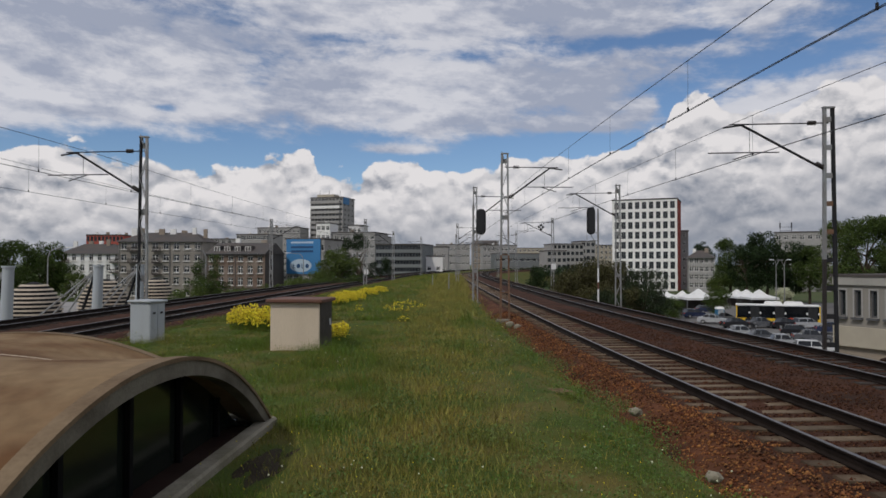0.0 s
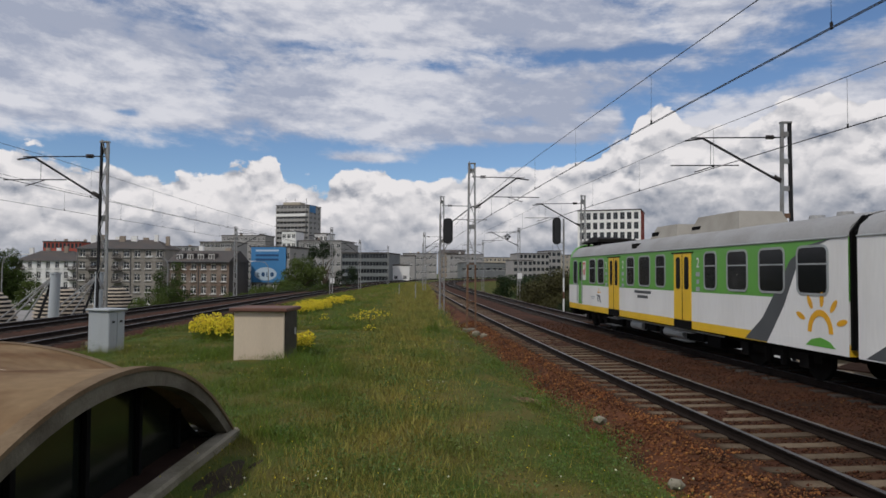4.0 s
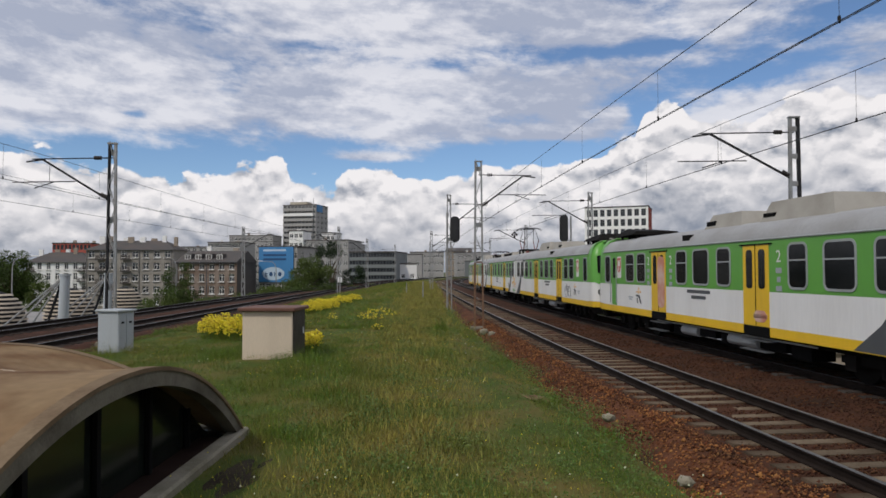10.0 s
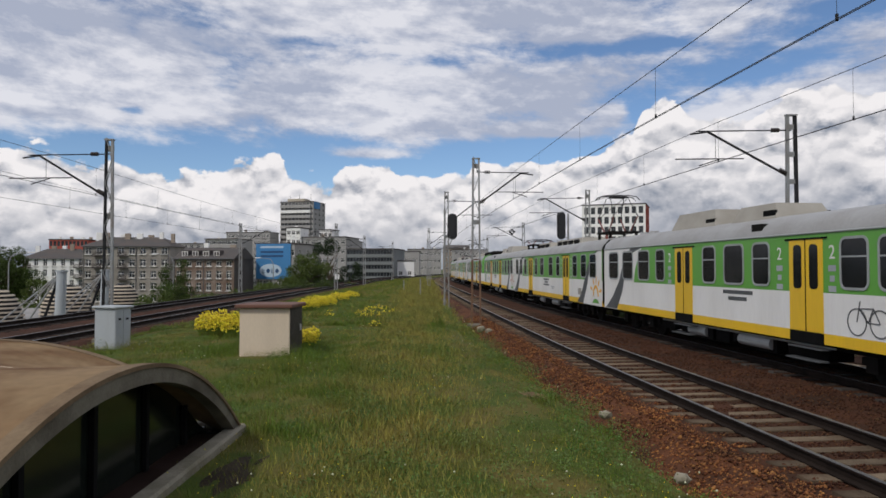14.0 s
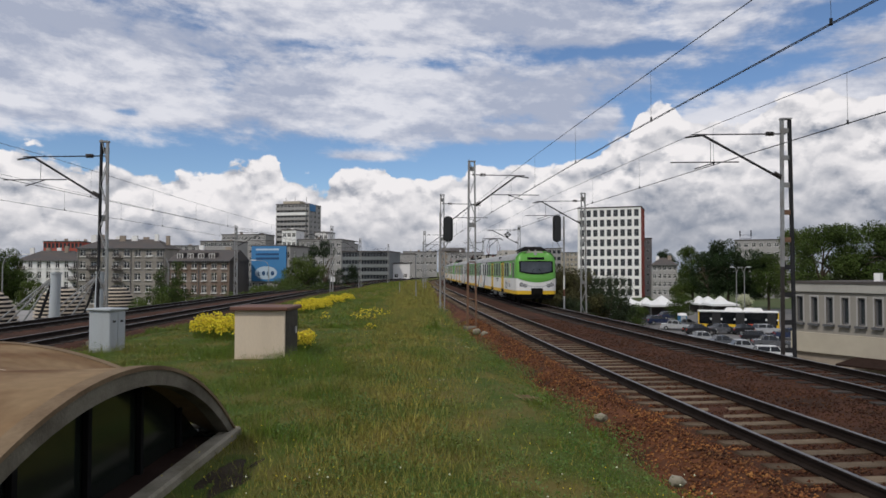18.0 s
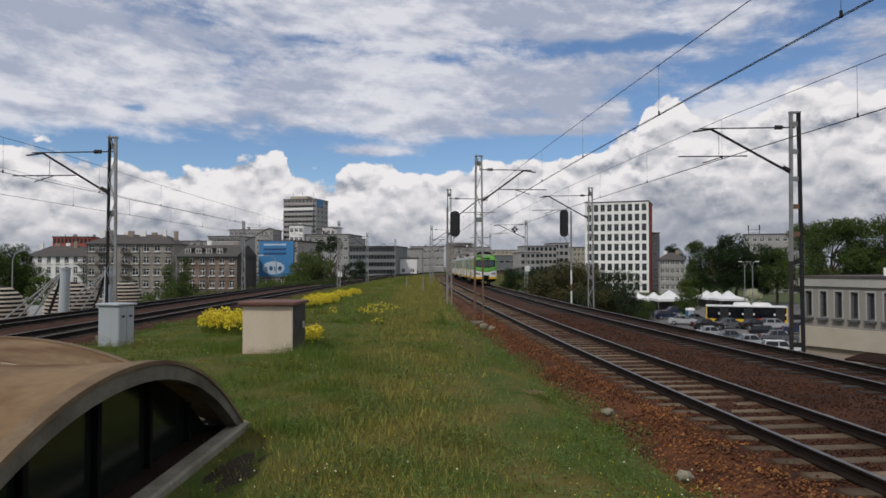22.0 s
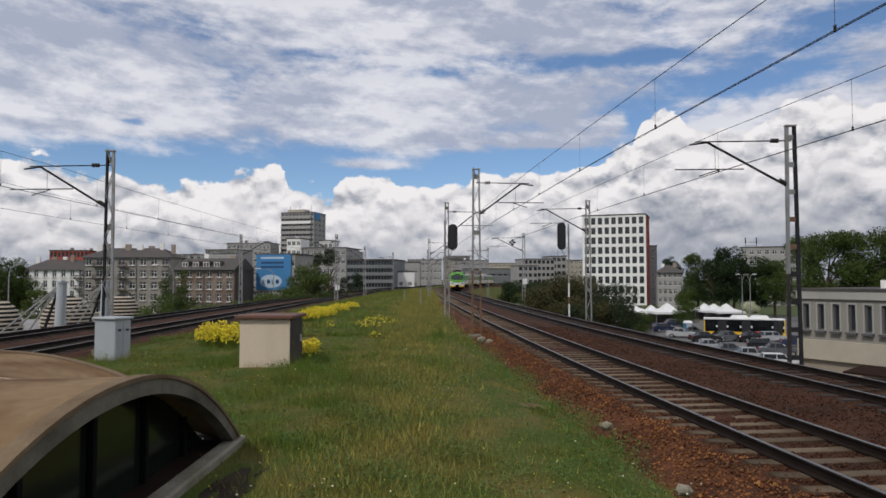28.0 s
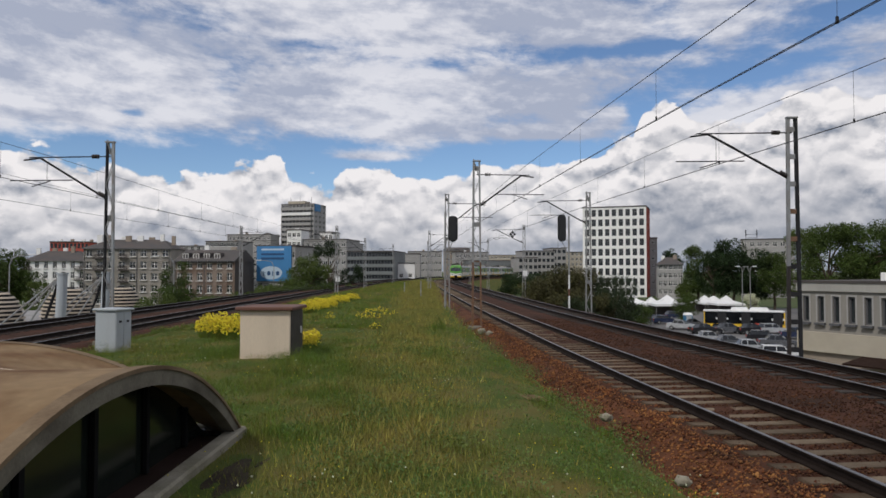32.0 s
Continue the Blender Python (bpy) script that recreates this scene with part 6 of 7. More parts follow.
def car_paint(c):
    return mat("car_paint", c, 0.25, 0.1, 1.0, 0.06, bump=0, spec=0.6)


PAINTS = {"silver": car_paint((0.42, 0.43, 0.44)), "white": car_paint((0.7, 0.7, 0.7)), "black": car_paint((0.02, 0.02, 0.023)), "grey": car_paint((0.11, 0.115, 0.125)), "navy": car_paint((0.025, 0.035, 0.075)), "maroon": car_paint((0.12, 0.015, 0.02))}


def parked_car(x, y, yaw, paint, label, length=4.3, h=1.47, estate=False):
    t = thing("parked_car", Matrix.Translation((x, y, STREET + 0.02)) @ Matrix.Rotation(radians(yaw), 4, "Z"), label, "car", "cars in the car park")
    a = length / 2
    back = [(a * 0.95, 0.95), (a * 0.98, 0.55)] if not estate else [(a * 0.97, 0.95), (a * 0.98, 0.55)]
    low = [(-a, 0.32), (a, 0.32), (a, 0.62)] + back[:1] + [(a * 0.55, 0.98), (-a * 0.42, 0.94), (-a * 0.93, 0.76), (-a, 0.6)]
    bm = B()
    prism(bm, low, -0.86, 0.86, "y")
    bevel(bm, 0.07, 2)
    part("body", bm, PAINTS[paint], t, "", True)
    tail = a * 0.9 if estate else a * 0.62
    bm = B()
    lo = [(-a * 0.45, -0.8, 0.94), (tail, -0.8, 0.96), (tail, 0.8, 0.96), (-a * 0.45, 0.8, 0.94)]
    hi = [(-a * 0.08, -0.6, h - 0.06), (tail - 0.35, -0.6, h - 0.06), (tail - 0.35, 0.6, h - 0.06), (-a * 0.08, 0.6, h - 0.06)]
    loft(bm, [lo, hi], caps=True)
    part("window_band", bm, CAR_GLASS, t, "dark car windows")
    bm = B()
    box(bm, (-a * 0.08 + tail - 0.35) / 2, 0, h - 0.07, tail - 0.3 + a * 0.08, 1.24, 0.07)
    bevel(bm, 0.03, 2)
    part("roof", bm, PAINTS[paint], t, "", True)
    for sx in (-a * 0.27, a * 0.22, tail - 0.2):
        for s in (-1, 1):
            bm = B()
            tube(bm, (sx, s * 0.79, 0.95), (sx + (0.3 if sx < 0 else -0.05 if sx < a * 0.5 else -0.15), s * 0.61, h - 0.05), 0.035, n=5)
            part("pillar", bm, PAINTS[paint], t)
    for sx in (-a * 0.62, a * 0.6):
        for s in (-1, 1):
            bm = B()
            tube(bm, (sx, s * 0.68, 0.31), (sx, s * 0.885, 0.31), 0.31, n=18)
            w = part("wheel", bm, TYRE, t)
            bm = B()
            tube(bm, (sx, s * 0.88, 0.31), (sx, s * 0.895, 0.31), 0.19, n=14)
            part("rim", bm, M["steel"], w)
    for s in (-0.6, 0.6):
        bm = B()
        box(bm, -a + 0.03, s, 0.62, 0.08, 0.34, 0.13)
        part("headlight", bm, M["white_paint"], t)
        bm = B()
        box(bm, a - 0.04, s, 0.68, 0.08, 0.3, 0.16)
        part("tail_light", bm, M["red_paint"], t)


def car_park():
    """Rows of cars seen over the track's edge."""
    for x, y, yaw, p, lb, est in (
        (33.22, 74, 170, "silver", "silver hatchback parked at an angle", False), (33.46, 68, 165, "white", "white estate car parked in the row", True),
        (33.11, 79, 175, "grey", "grey saloon in the car park", False), (39.99, 85, 160, "black", "black estate car in the car park", True),
        (38.68, 79, 165, "grey", "dark grey car in the car park", False), (36.74, 96, 185, "black", "black car in the farther row", False),
        (40.5, 97, 185, "grey", "dark grey saloon in the farther row", False), (43.42, 96, 185, "black", "black saloon in the farther row", False),
        (46.28, 96, 185, "silver", "silver car in the farther row", True), (35.92, 103, 150, "silver", "silver car beside the toilet cabin", False),
        (36.92, 114, 185, "navy", "dark blue van-like car in the car park", True), (42.66, 125, 185, "navy", "dark blue car in the back row", True),
        (35.78, 118, 185, "grey", "grey car in the back row", False), (38.72, 106, 185, "grey", "grey car in the back row", False),
        (32.77, 84, 175, "silver", "silver saloon near the embankment", False), (46.15, 89, 165, "navy", "dark car behind the mast", False)):
        parked_car(x, y, yaw, p, lb, estate=est)


car_park()


def bus():
    t = thing("city_bus", Matrix.Translation((45.2, 103.0, STREET + 0.02)) @ Matrix.Rotation(radians(-20), 4, "Z"), "city bus, yellow and red, with dark windows and white roof pods", "bus")
    Lb = 11.2
    ym, rm = mat("bus_yellow", (0.75, 0.47, 0.03), 0.4, vary=0.1, bump=0), mat("bus_red", (0.62, 0.07, 0.03), 0.4, vary=0.1, bump=0)
    bm = B()
    box(bm, 0, 0, 0.3, Lb, 2.5, 0.68)
    bevel(bm, 0.08, 2)
    part("lower_body", bm, ym, t, "", True)
    bm = B()
    box(bm, 1.3, -0.01, 0.30, 2.4, 2.54, 0.75)
    part("red_panel", bm, rm, t)
    bm = B()
    box(bm, 0, 0, 0.85, Lb - 0.1, 2.47, 1.85)
    bevel(bm, 0.1, 2)
    part("window_band", bm, CAR_GLASS, t, "continuous dark window band", True)
    bm = B()
    box(bm, 0, 0, 2.68, Lb, 2.5, 0.22)
    bevel(bm, 0.08, 2)
    part("roof", bm, M["white_paint"], t, "", True)
    for x, w in ((-0.5, 2.6), (2.2, 2.8)):
        bm = B()
        pod(bm, -0.9, 0.9, w / 2, 2.88, 3.35, 0.2)
        bmesh.ops.translate(bm, verts=bm.verts, vec=(x, 0, 0))
        part("roof_pod", bm, M["white_paint"], t)
    for x in (-Lb / 2 + 0.12, Lb / 2 - 0.12):
        bm = B()
        box(bm, x, 0, 0.32, 0.14, 2.52, 2.4)
        part("corner_post", bm, ym, t)
    for x in (-3.0, 0.3, 4.6):
        bm = B()
        box(bm, x, -1.25, 0.4, 1.2, 0.05, 2.15)
        d = part("door", bm, M["black"], t)
        bm = B()
        box(bm, x, -1.285, 0.5, 0.05, 0.03, 2.0)
        part("door_edge", bm, M["iron"], d)
        for o in (-0.75, 0.75):
            bm = B()
            box(bm, x + o, -1.27, 1.55, 0.22, 0.02, 0.28)
            part("notice", bm, M["white_paint"], t)
    for x in (-3.9, 2.6):
        bm = B()
        tube(bm, (x, -1.28, 0.48), (x, 1.28, 0.48), 0.48, n=18)
        part("wheel", bm, TYRE, t)


bus()


def toilet_cabin(x, y):
    t = thing("toilet_cabin", Matrix.Translation((x, y, STREET + 0.02)), "blue portable toilet with a white domed roof", "portable toilet")
    bm = B()
    box(bm, 0, 0, 0, 1.1, 1.1, 2.0)
    bevel(bm, 0.05, 1)
    part("cabin", bm, mat("toilet_blue", (0.03, 0.16, 0.30), 0.5, vary=0.1, bump=0), t)
    bm = B()
    pod(bm, -0.6, 0.6, 0.6, 2.0, 2.35, 0.25)
    part("roof", bm, M["white_paint"], t)
    bm = B()
    box(bm, 0, -0.56, 0.1, 0.8, 0.04, 1.8)
    part("door", bm, M["grey_paint"], t)


toilet_cabin(37.93, 106)


def market_tent(x, y, w, h, label):
    t = thing("market_tent", Matrix.Translation((x, y, STREET)), label, "tent", "white tents")
    bm = B()
    lo = [(-w / 2, -w / 2, h * 0.6), (w / 2, -w / 2, h * 0.6), (w / 2, w / 2, h * 0.6), (-w / 2, w / 2, h * 0.6)]
    md = [(-w * 0.2, -w * 0.2, h * 0.74), (w * 0.2, -w * 0.2, h * 0.74), (w * 0.2, w * 0.2, h * 0.74), (-w * 0.2, w * 0.2, h * 0.74)]
    hi = [(-0.1, -0.1, h), (0.1, -0.1, h), (0.1, 0.1, h), (-0.1, 0.1, h)]
    val = [(-w / 2, -w / 2, h * 0.5), (w / 2, -w / 2, h * 0.5), (w / 2, w / 2, h * 0.5), (-w / 2, w / 2, h * 0.5)]
    loft(bm, [val, lo, md, hi], caps=True)
    part("canopy", bm, M["white_paint"], t, "white peaked canopy")
    for sx in (-1, 1):
        for sy in (-1, 1):
            bm = B()
            tube(bm, (sx * w * 0.48, sy * w * 0.48, 0), (sx * w * 0.48, sy * w * 0.48, h * 0.55), 0.05, n=6)
            part("pole", bm, M["steel"], t)
    bm = B()
    box(bm, 0, w * 0.35, 0, w * 0.9, 0.1, h * 0.5)
    part("back_wall", bm, BM["dark"], t)


for _x, _y, _w, _h in ((39.84, 144, 5.5, 3.8), (42.37, 139, 5, 3.5), (43.96, 134, 6.5, 4.1), (57.81, 146, 6, 3.5), (57.57, 139, 5.5, 3.8), (57.79, 151, 5, 3.4)):
    market_tent(_x, _y, _w, _h, "white peaked market tent beside the car park")


def lamp_post(x, y, z0, h, arm, label, twin=False):
    t = thing("street_lamp", Matrix.Translation((x, y, z0)), label, "street lamp", "street lamps")
    sp = 0.3 if twin else 1
    bm = B()
    tube(bm, (0, 0, 0), (0, 0, h * 0.88), 0.11, 0.06, 10)
    prev = (0, 0, h * 0.88)
    for i in range(1, 7):
        a = radians(90 * i / 6)
        p = (arm * 0.9 * sp * (1 - math.cos(a)), 0, h * 0.88 + h * 0.12 * math.sin(a))
        tube(bm, prev, p, 0.05, n=8)
        prev = p
    tube(bm, prev, (arm * 2.2 * sp, 0, h + 0.1), 0.045, n=8)
    part("pole", bm, M["steel"], t)
    bm = B()
    box(bm, arm * 2.5 * sp, 0, h + 0.05, 0.9 if sp == 1 else 0.7, 0.3, 0.14)
    bevel(bm, 0.05, 2)
    part("lamp_head", bm, M["white_paint"], t)
    if twin:
        bm = B()
        tube(bm, (0, 0, h * 0.9), (-arm * 1.6 * sp, 0, h), 0.045, n=8)
        box(bm, -arm * 1.9 * sp, 0, h, 0.7, 0.3, 0.14)
        part("second_arm", bm, M["steel"], t)


lamp_post(-47.65, 75, STREET, 4.03 - STREET, 1, "grey street lamp with a curved arm")
lamp_post(-37.46, 95, STREET, 4.3 - STREET, -1, "grey street lamp before the tenements")
lamp_post(-27.24, 110, STREET, 3.96 - STREET, -1, "grey street lamp by the poster")
lamp_post(50.38, 112, STREET, 2.97 - STREET, 1, "tall car park lamp with two arms", True)
lamp_post(51.71, 118, STREET, 3 - STREET, -1, "tall car park lamp with two arms", True)


M["slat"] = mat("shell_slat", (0.42, 0.36, 0.28), 0.8, scale=0.8, vary=0.2, tint=(0.33, 0.26, 0.18), fine=10, bump=0.1)


def stayed_canopy():
    """Forecourt on the left: pale deck, raking white pylons with stays, ribbed shells."""
    slab("pavement_forecourt", -70, -24.8, 28, 74, -1.9, M["paving"], "pale raised forecourt deck beside the outer tracks")
    for x, y, ztop in ((-24.64, 44, 2.16), (-25.76, 52, 2.2), (-26.57, 38, 2.13)):
        t = thing("stay_pylon", Matrix.Translation((x, y, -1.9)), "pale round pylon with stay rods", "pylon", "stayed pylons")
        h = ztop + 1.9
        bm = B()
        tube(bm, (0, 0, 0), (0.12, 0, h), 0.33, 0.30, 18)
        part("column", bm, M["grey_paint"], t, "", True)
        bm = B()
        tube(bm, (0.12, 0, h), (0.12, 0, h + 0.12), 0.36, 0.36, 18)
        part("cap", bm, M["grey_paint"], t)
        for dx in (-4.4, -3.4, -2.2):
            bm = B()
            tube(bm, (0, 0, h - 0.1), (dx, -0.6, 0.1), 0.055, n=8)
            part("stay_rod", bm, M["steel"], t)
        bm = B()
        tube(bm, (0, 0, h - 0.1), (-2.0, 1.2, 0.0), 0.09, n=8)
        part("strut", bm, M["iron"], t)
    for x, y, r, hz in ((-32.9, 60, 2.2, 0.97), (-31.05, 66, 2.0, 0.94), (-34.12, 52, 2.1, 0.91)):
        t = thing("ribbed_shell", Matrix.Translation((x, y, -1.9)), "tan domed shell with dark horizontal slats", "canopy shell", "ribbed shells")
        h = hz + 1.9
        n = 9
        for i in range(n):
            bm = B()
            a0, a1 = i / n, (i + 0.42) / n

            def rad(q):
                return r * math.sqrt(max(0.02, 1 - (0.98 * q) ** 2.2)) * 1.0
            tube(bm, (0, 0, h * a0), (0, 0, h * a1), rad(a0), rad(a1), 28)
            part("slat", bm, M["slat"], t)
        bm = B()
        loft(bm, [[(math.cos(6.2832 * k / 24) * r * q * 0.93, math.sin(6.2832 * k / 24) * r * q * 0.93, h * i / n) for k in range(24)] for i, q in ((i, math.sqrt(max(0.015, 1 - (i / n) ** 2.2))) for i in range(n + 1))], caps=True)
        part("core", bm, M["iron"], t)
    bm = B()
    x, y = -23.59, 46
    box(bm, x, y, -1.9, 4.0, 2.0, 1.0)
    bevel(bm, 0.3, 3)
    tagged(part("white_van_roof", bm, M["white_paint"], None, "", True), "white low planter block on the forecourt", "planter")


stayed_canopy()


# ---- trees and bushes ----
def leaf_cloud(rng, centres, radii, per, size):
    """Small bent leaf cards scattered over many clumps. Arrays of vertices and quads."""
    vs, k = [], 0
    for c, r in zip(centres, radii):
        n = max(6, int(per * r * r))
        d = rng.normal(size=(n, 3))
        d /= np.linalg.norm(d, axis=1)[:, None]
        p = c + d * (r * rng.uniform(0.55, 1.12, (n, 1))) * np.array([1, 1, 0.8])
        a = rng.normal(size=(n, 3))
        a /= np.linalg.norm(a, axis=1)[:, None]
        b = np.cross(a, rng.normal(size=(n, 3)))
        b /= np.linalg.norm(b, axis=1)[:, None]
        s = size * rng.uniform(0.6, 1.4, (n, 1))
        vs.append(np.stack([p - a * s, p - b * s * 0.55, p + a * s, p + b * s * 0.55], 1).reshape(-1, 3))
    v = np.concatenate(vs)
    f = np.arange(len(v)).reshape(-1, 4)
    return v, f


def tree(x, y, z0, h, w, leaf, label, seed, trunk=0.3, name="tree", size=None, per=None, low=0.25):
    t = thing(name, Matrix.Translation((x, y, z0)), label, "tree", "trees")
    rng = np.random.default_rng(seed)
    bm = B()
    th = h * 0.45
    prev, pr = Vector((0, 0, -0.3)), h * 0.022 + 0.05
    pts = [prev]
    for i in range(1, 6):
        p = Vector((rng.normal() * h * 0.012, rng.normal() * h * 0.012, h * 0.75 * i / 5))
        tube(bm, prev, p, pr * (1 - 0.15 * (i - 1)), pr * (1 - 0.15 * i), 7)
        prev = p
        pts.append(p)
    tips = []
    for i in range(9):
        a = rng.uniform(0, 6.283)
        b0 = pts[2 + i % 3]
        e = Vector((math.cos(a) * w * rng.uniform(0.25, 0.42), math.sin(a) * w * rng.uniform(0.25, 0.42), h * rng.uniform(0.45, 0.85)))
        mid = b0.lerp(e, 0.5) + Vector((0, 0, h * 0.04))
        tube(bm, b0, mid, pr * 0.42, pr * 0.28, 5)
        tube(bm, mid, e, pr * 0.28, pr * 0.1, 5)
        tips.append(e)
    part("trunk", bm, M["bark"], t, "tapered trunk with forking limbs")
    n = int(26 + w * 2)
    cs, rs = [], []
    for i in range(n):
        zz = rng.uniform(low, 0.95)
        prof = math.sin(math.pi * min(1, max(0.02, (zz - low * 0.6) / (1.03 - low * 0.6)))) ** 0.6
        a, q = rng.uniform(0, 6.283), math.sqrt(rng.uniform(0.1, 1))
        cs.append((math.cos(a) * q * prof * w * 0.42, math.sin(a) * q * prof * w * 0.42, zz * h))
        rs.append(w * rng.uniform(0.09, 0.17))
    size = size or max(0.09, w * 0.0135)
    v, f = leaf_cloud(rng, np.array(cs), rs, per or 260 / max(0.6, (w / 9) ** 2), size)
    o = new("crown", cloud_mesh("crown", v, f, [M[leaf]]))
    o.parent = t
    o["label"] = "uneven crown of small leaves"


def bush(x, y, z0, h, w, leaf, label, seed, flowers=None):
    t = thing("bush", Matrix.Translation((x, y, z0)), label, "bush", "bushes")
    rng = np.random.default_rng(seed)
    bm = B()
    for i in range(7):
        a = rng.uniform(0, 6.283)
        tube(bm, (0, 0, -0.2), (math.cos(a) * w * 0.3, math.sin(a) * w * 0.3, h * rng.uniform(0.5, 0.85)), 0.03 + 0.008 * h, 0.012, 5)
    part("stem_tangle", bm, M["bark"], t)
    n = 22
    cs = [(math.cos(a) * q * w * 0.4, math.sin(a) * q * w * 0.4, h * zz) for a, q, zz in zip(rng.uniform(0, 6.283, n), np.sqrt(rng.uniform(0, 1, n)), rng.uniform(0.12, 0.85, n))]
    rs = rng.uniform(0.13, 0.24, n) * min(w, h * 1.2)
    v, f = leaf_cloud(rng, np.array(cs), rs, 1250 / max(0.5, (w / 3.0) ** 2), max(0.05, w * 0.0175))
    o = new("foliage", cloud_mesh("foliage", v, f, [M[leaf]]))
    o.parent = t


def planting():
    D = "dense dark green tree beyond the car park"
    k = 100
    # broad trees behind the car park
    for px_d, h, w, lf in (((64.26, 172), 8.39 - STREET, 11, "leaf_mid"), ((68.55, 161), 9.21 - STREET, 13, "leaf_dark"), ((72.57, 159), 7.54 - STREET, 11, "leaf_dark"), ((75.24, 155), 6.39 - STREET, 10, "leaf_mid"), ((64.54, 163), 7.67 - STREET, 9, "leaf_dark"), ((73.28, 138), 10.87 - STREET, 10, "leaf_light"), ((65.35, 115), 10.41 - STREET, 11, "leaf_mid"), ((74.77, 121), 11.13 - STREET, 12, "leaf_mid"), ((72.78, 109), 10.45 - STREET, 12, "leaf_mid"), ((73.89, 103), 10.01 - STREET, 12, "leaf_mid"), ((100.56, 299), 12.8 - STREET, 10, "leaf_dark"), ((61.41, 172), -0.59 - STREET, 6, "leaf_light")):
        k += 1
        x, y = px_d
        tree(x, y, STREET, h, w, lf, D, k)
    # left of the line
    for px_d, h, w, lf, lb in (((-22.17, 112), 4.64 - STREET, 9, "leaf_light", "leafy green tree beside the outer tracks"), ((-20.92, 125), 8.21 - STREET, 7, "leaf_dark", "tall dark tree beside the outer tracks"), ((-23.48, 105), 1.28 - STREET, 5, "leaf_light", "young tree beside the outer tracks"), ((-38.77, 100), 3.82 - STREET, 5.5, "leaf_mid", "slim tree before the tenements"), ((-89.3, 140), 6.58 - STREET, 12, "leaf_mid", "broad tree beyond the forecourt"), ((-89.81, 130), 6.07 - STREET, 12, "leaf_mid", "broad tree beyond the forecourt"), ((-70.97, 120), 0.32 - STREET, 6, "leaf_light", "low tree behind the shells"), ((-17.12, 130), 3.92 - STREET, 6, "leaf_dark", "dark tree before the office block"), ((-28.2, 112), 0.18 - STREET, 5, "leaf_light", "bushy young tree before the poster")):
        k += 1
        x, y = px_d
        tree(x, y, STREET, h, w, lf, lb, k)
    # scrub along the right of the embankment
    for px_d, zb, h, w, lf in (((10.5, 70), -2.4, 4.6, 4.8, "leaf_brown"), ((11.15, 66), -2.8, 6.0, 5.0, "leaf_brown"), ((11.81, 62), -3.2, 6.4, 5.0, "leaf_brown"), ((10.67, 80), -2.2, 4.4, 4.0, "leaf_dark"), ((14.21, 66), -3.6, 6.2, 4.4, "leaf_brown"), ((15.56, 62), -3.8, 6.6, 4.4, "leaf_bush"), ((13.93, 58), -3.4, 4.8, 3.2, "leaf_bush"), ((17.39, 66), -4.6, 5.6, 3.2, "leaf_bush"), ((10.78, 54), -2.4, 3.0, 3.2, "leaf_bush"), ((10.38, 58), -2.2, 3.0, 3.6, "leaf_brown"), ((12.78, 58), -3.0, 3.6, 3.4, "leaf_brown"), ((63.87, 142), -6.4, 4.4, 3.6, "flower_pale"), ((31.98, 110), -6.4, 3.4, 4.0, "leaf_mid"), ((41.06, 115), -6.5, 5.2, 4.4, "leaf_mid"), ((12.52, 120), -2.0, 4.0, 6, "leaf_dark"), ((18.95, 130), -3.0, 5.5, 7, "leaf_dark"), ((21.47, 120), -4.0, 6.5, 8, "leaf_brown")):
        k += 1
        x, y = px_d
        bush(x, y, zb, h, w, lf, "tangled brownish scrub on the embankment side" if lf == "leaf_brown" else "shrub in white blossom between the tents" if lf == "flower_pale" else "dense green bush below the embankment", k)
    for px_d, zb, h, w, lf in (((-24.7, 58), -2.2, 2.6, 4.0, "leaf_light"), ((-24.86, 62), -2.4, 3.4, 3.6, "leaf_mid"), ((-23, 52), -2.0, 1.8, 3.0, "leaf_mid"), ((-24.27, 66), -2.4, 2.4, 4.0, "leaf_light"), ((-23.5, 72), -2.3, 2.2, 4.4, "leaf_light"), ((-22.87, 78), -2.3, 2.4, 4.4, "leaf_light"), ((-21.5, 84), -2.3, 3.0, 4.6, "leaf_light"), ((-19.24, 88), -2.4, 3.4, 4.6, "leaf_mid"), ((-17.07, 92), -2.4, 3.2, 4.4, "leaf_mid"), ((-15.4, 110), -2.2, 2.6, 5, "leaf_light"), ((-14.21, 128), -2.2, 2.4, 6, "leaf_light")):
        k += 1
        x, y = px_d
        bush(x, y, zb, h, w, lf, "fresh green bush below the outer tracks", k)


planting()


# ---- grass, flowers, loose stone ----
def island_z(x, y):
    l, r = LNEAR.x_at(y), NEAR.x_at(y)
    w = np.maximum(1.0, r - 2.9 - (l + 2.6))
    u = np.clip((x - (l + 2.3)) / (w + 0.6), 0.001, 0.999)
    return -0.22 + 0.26 * np.sin(np.pi * u) ** 0.5, u


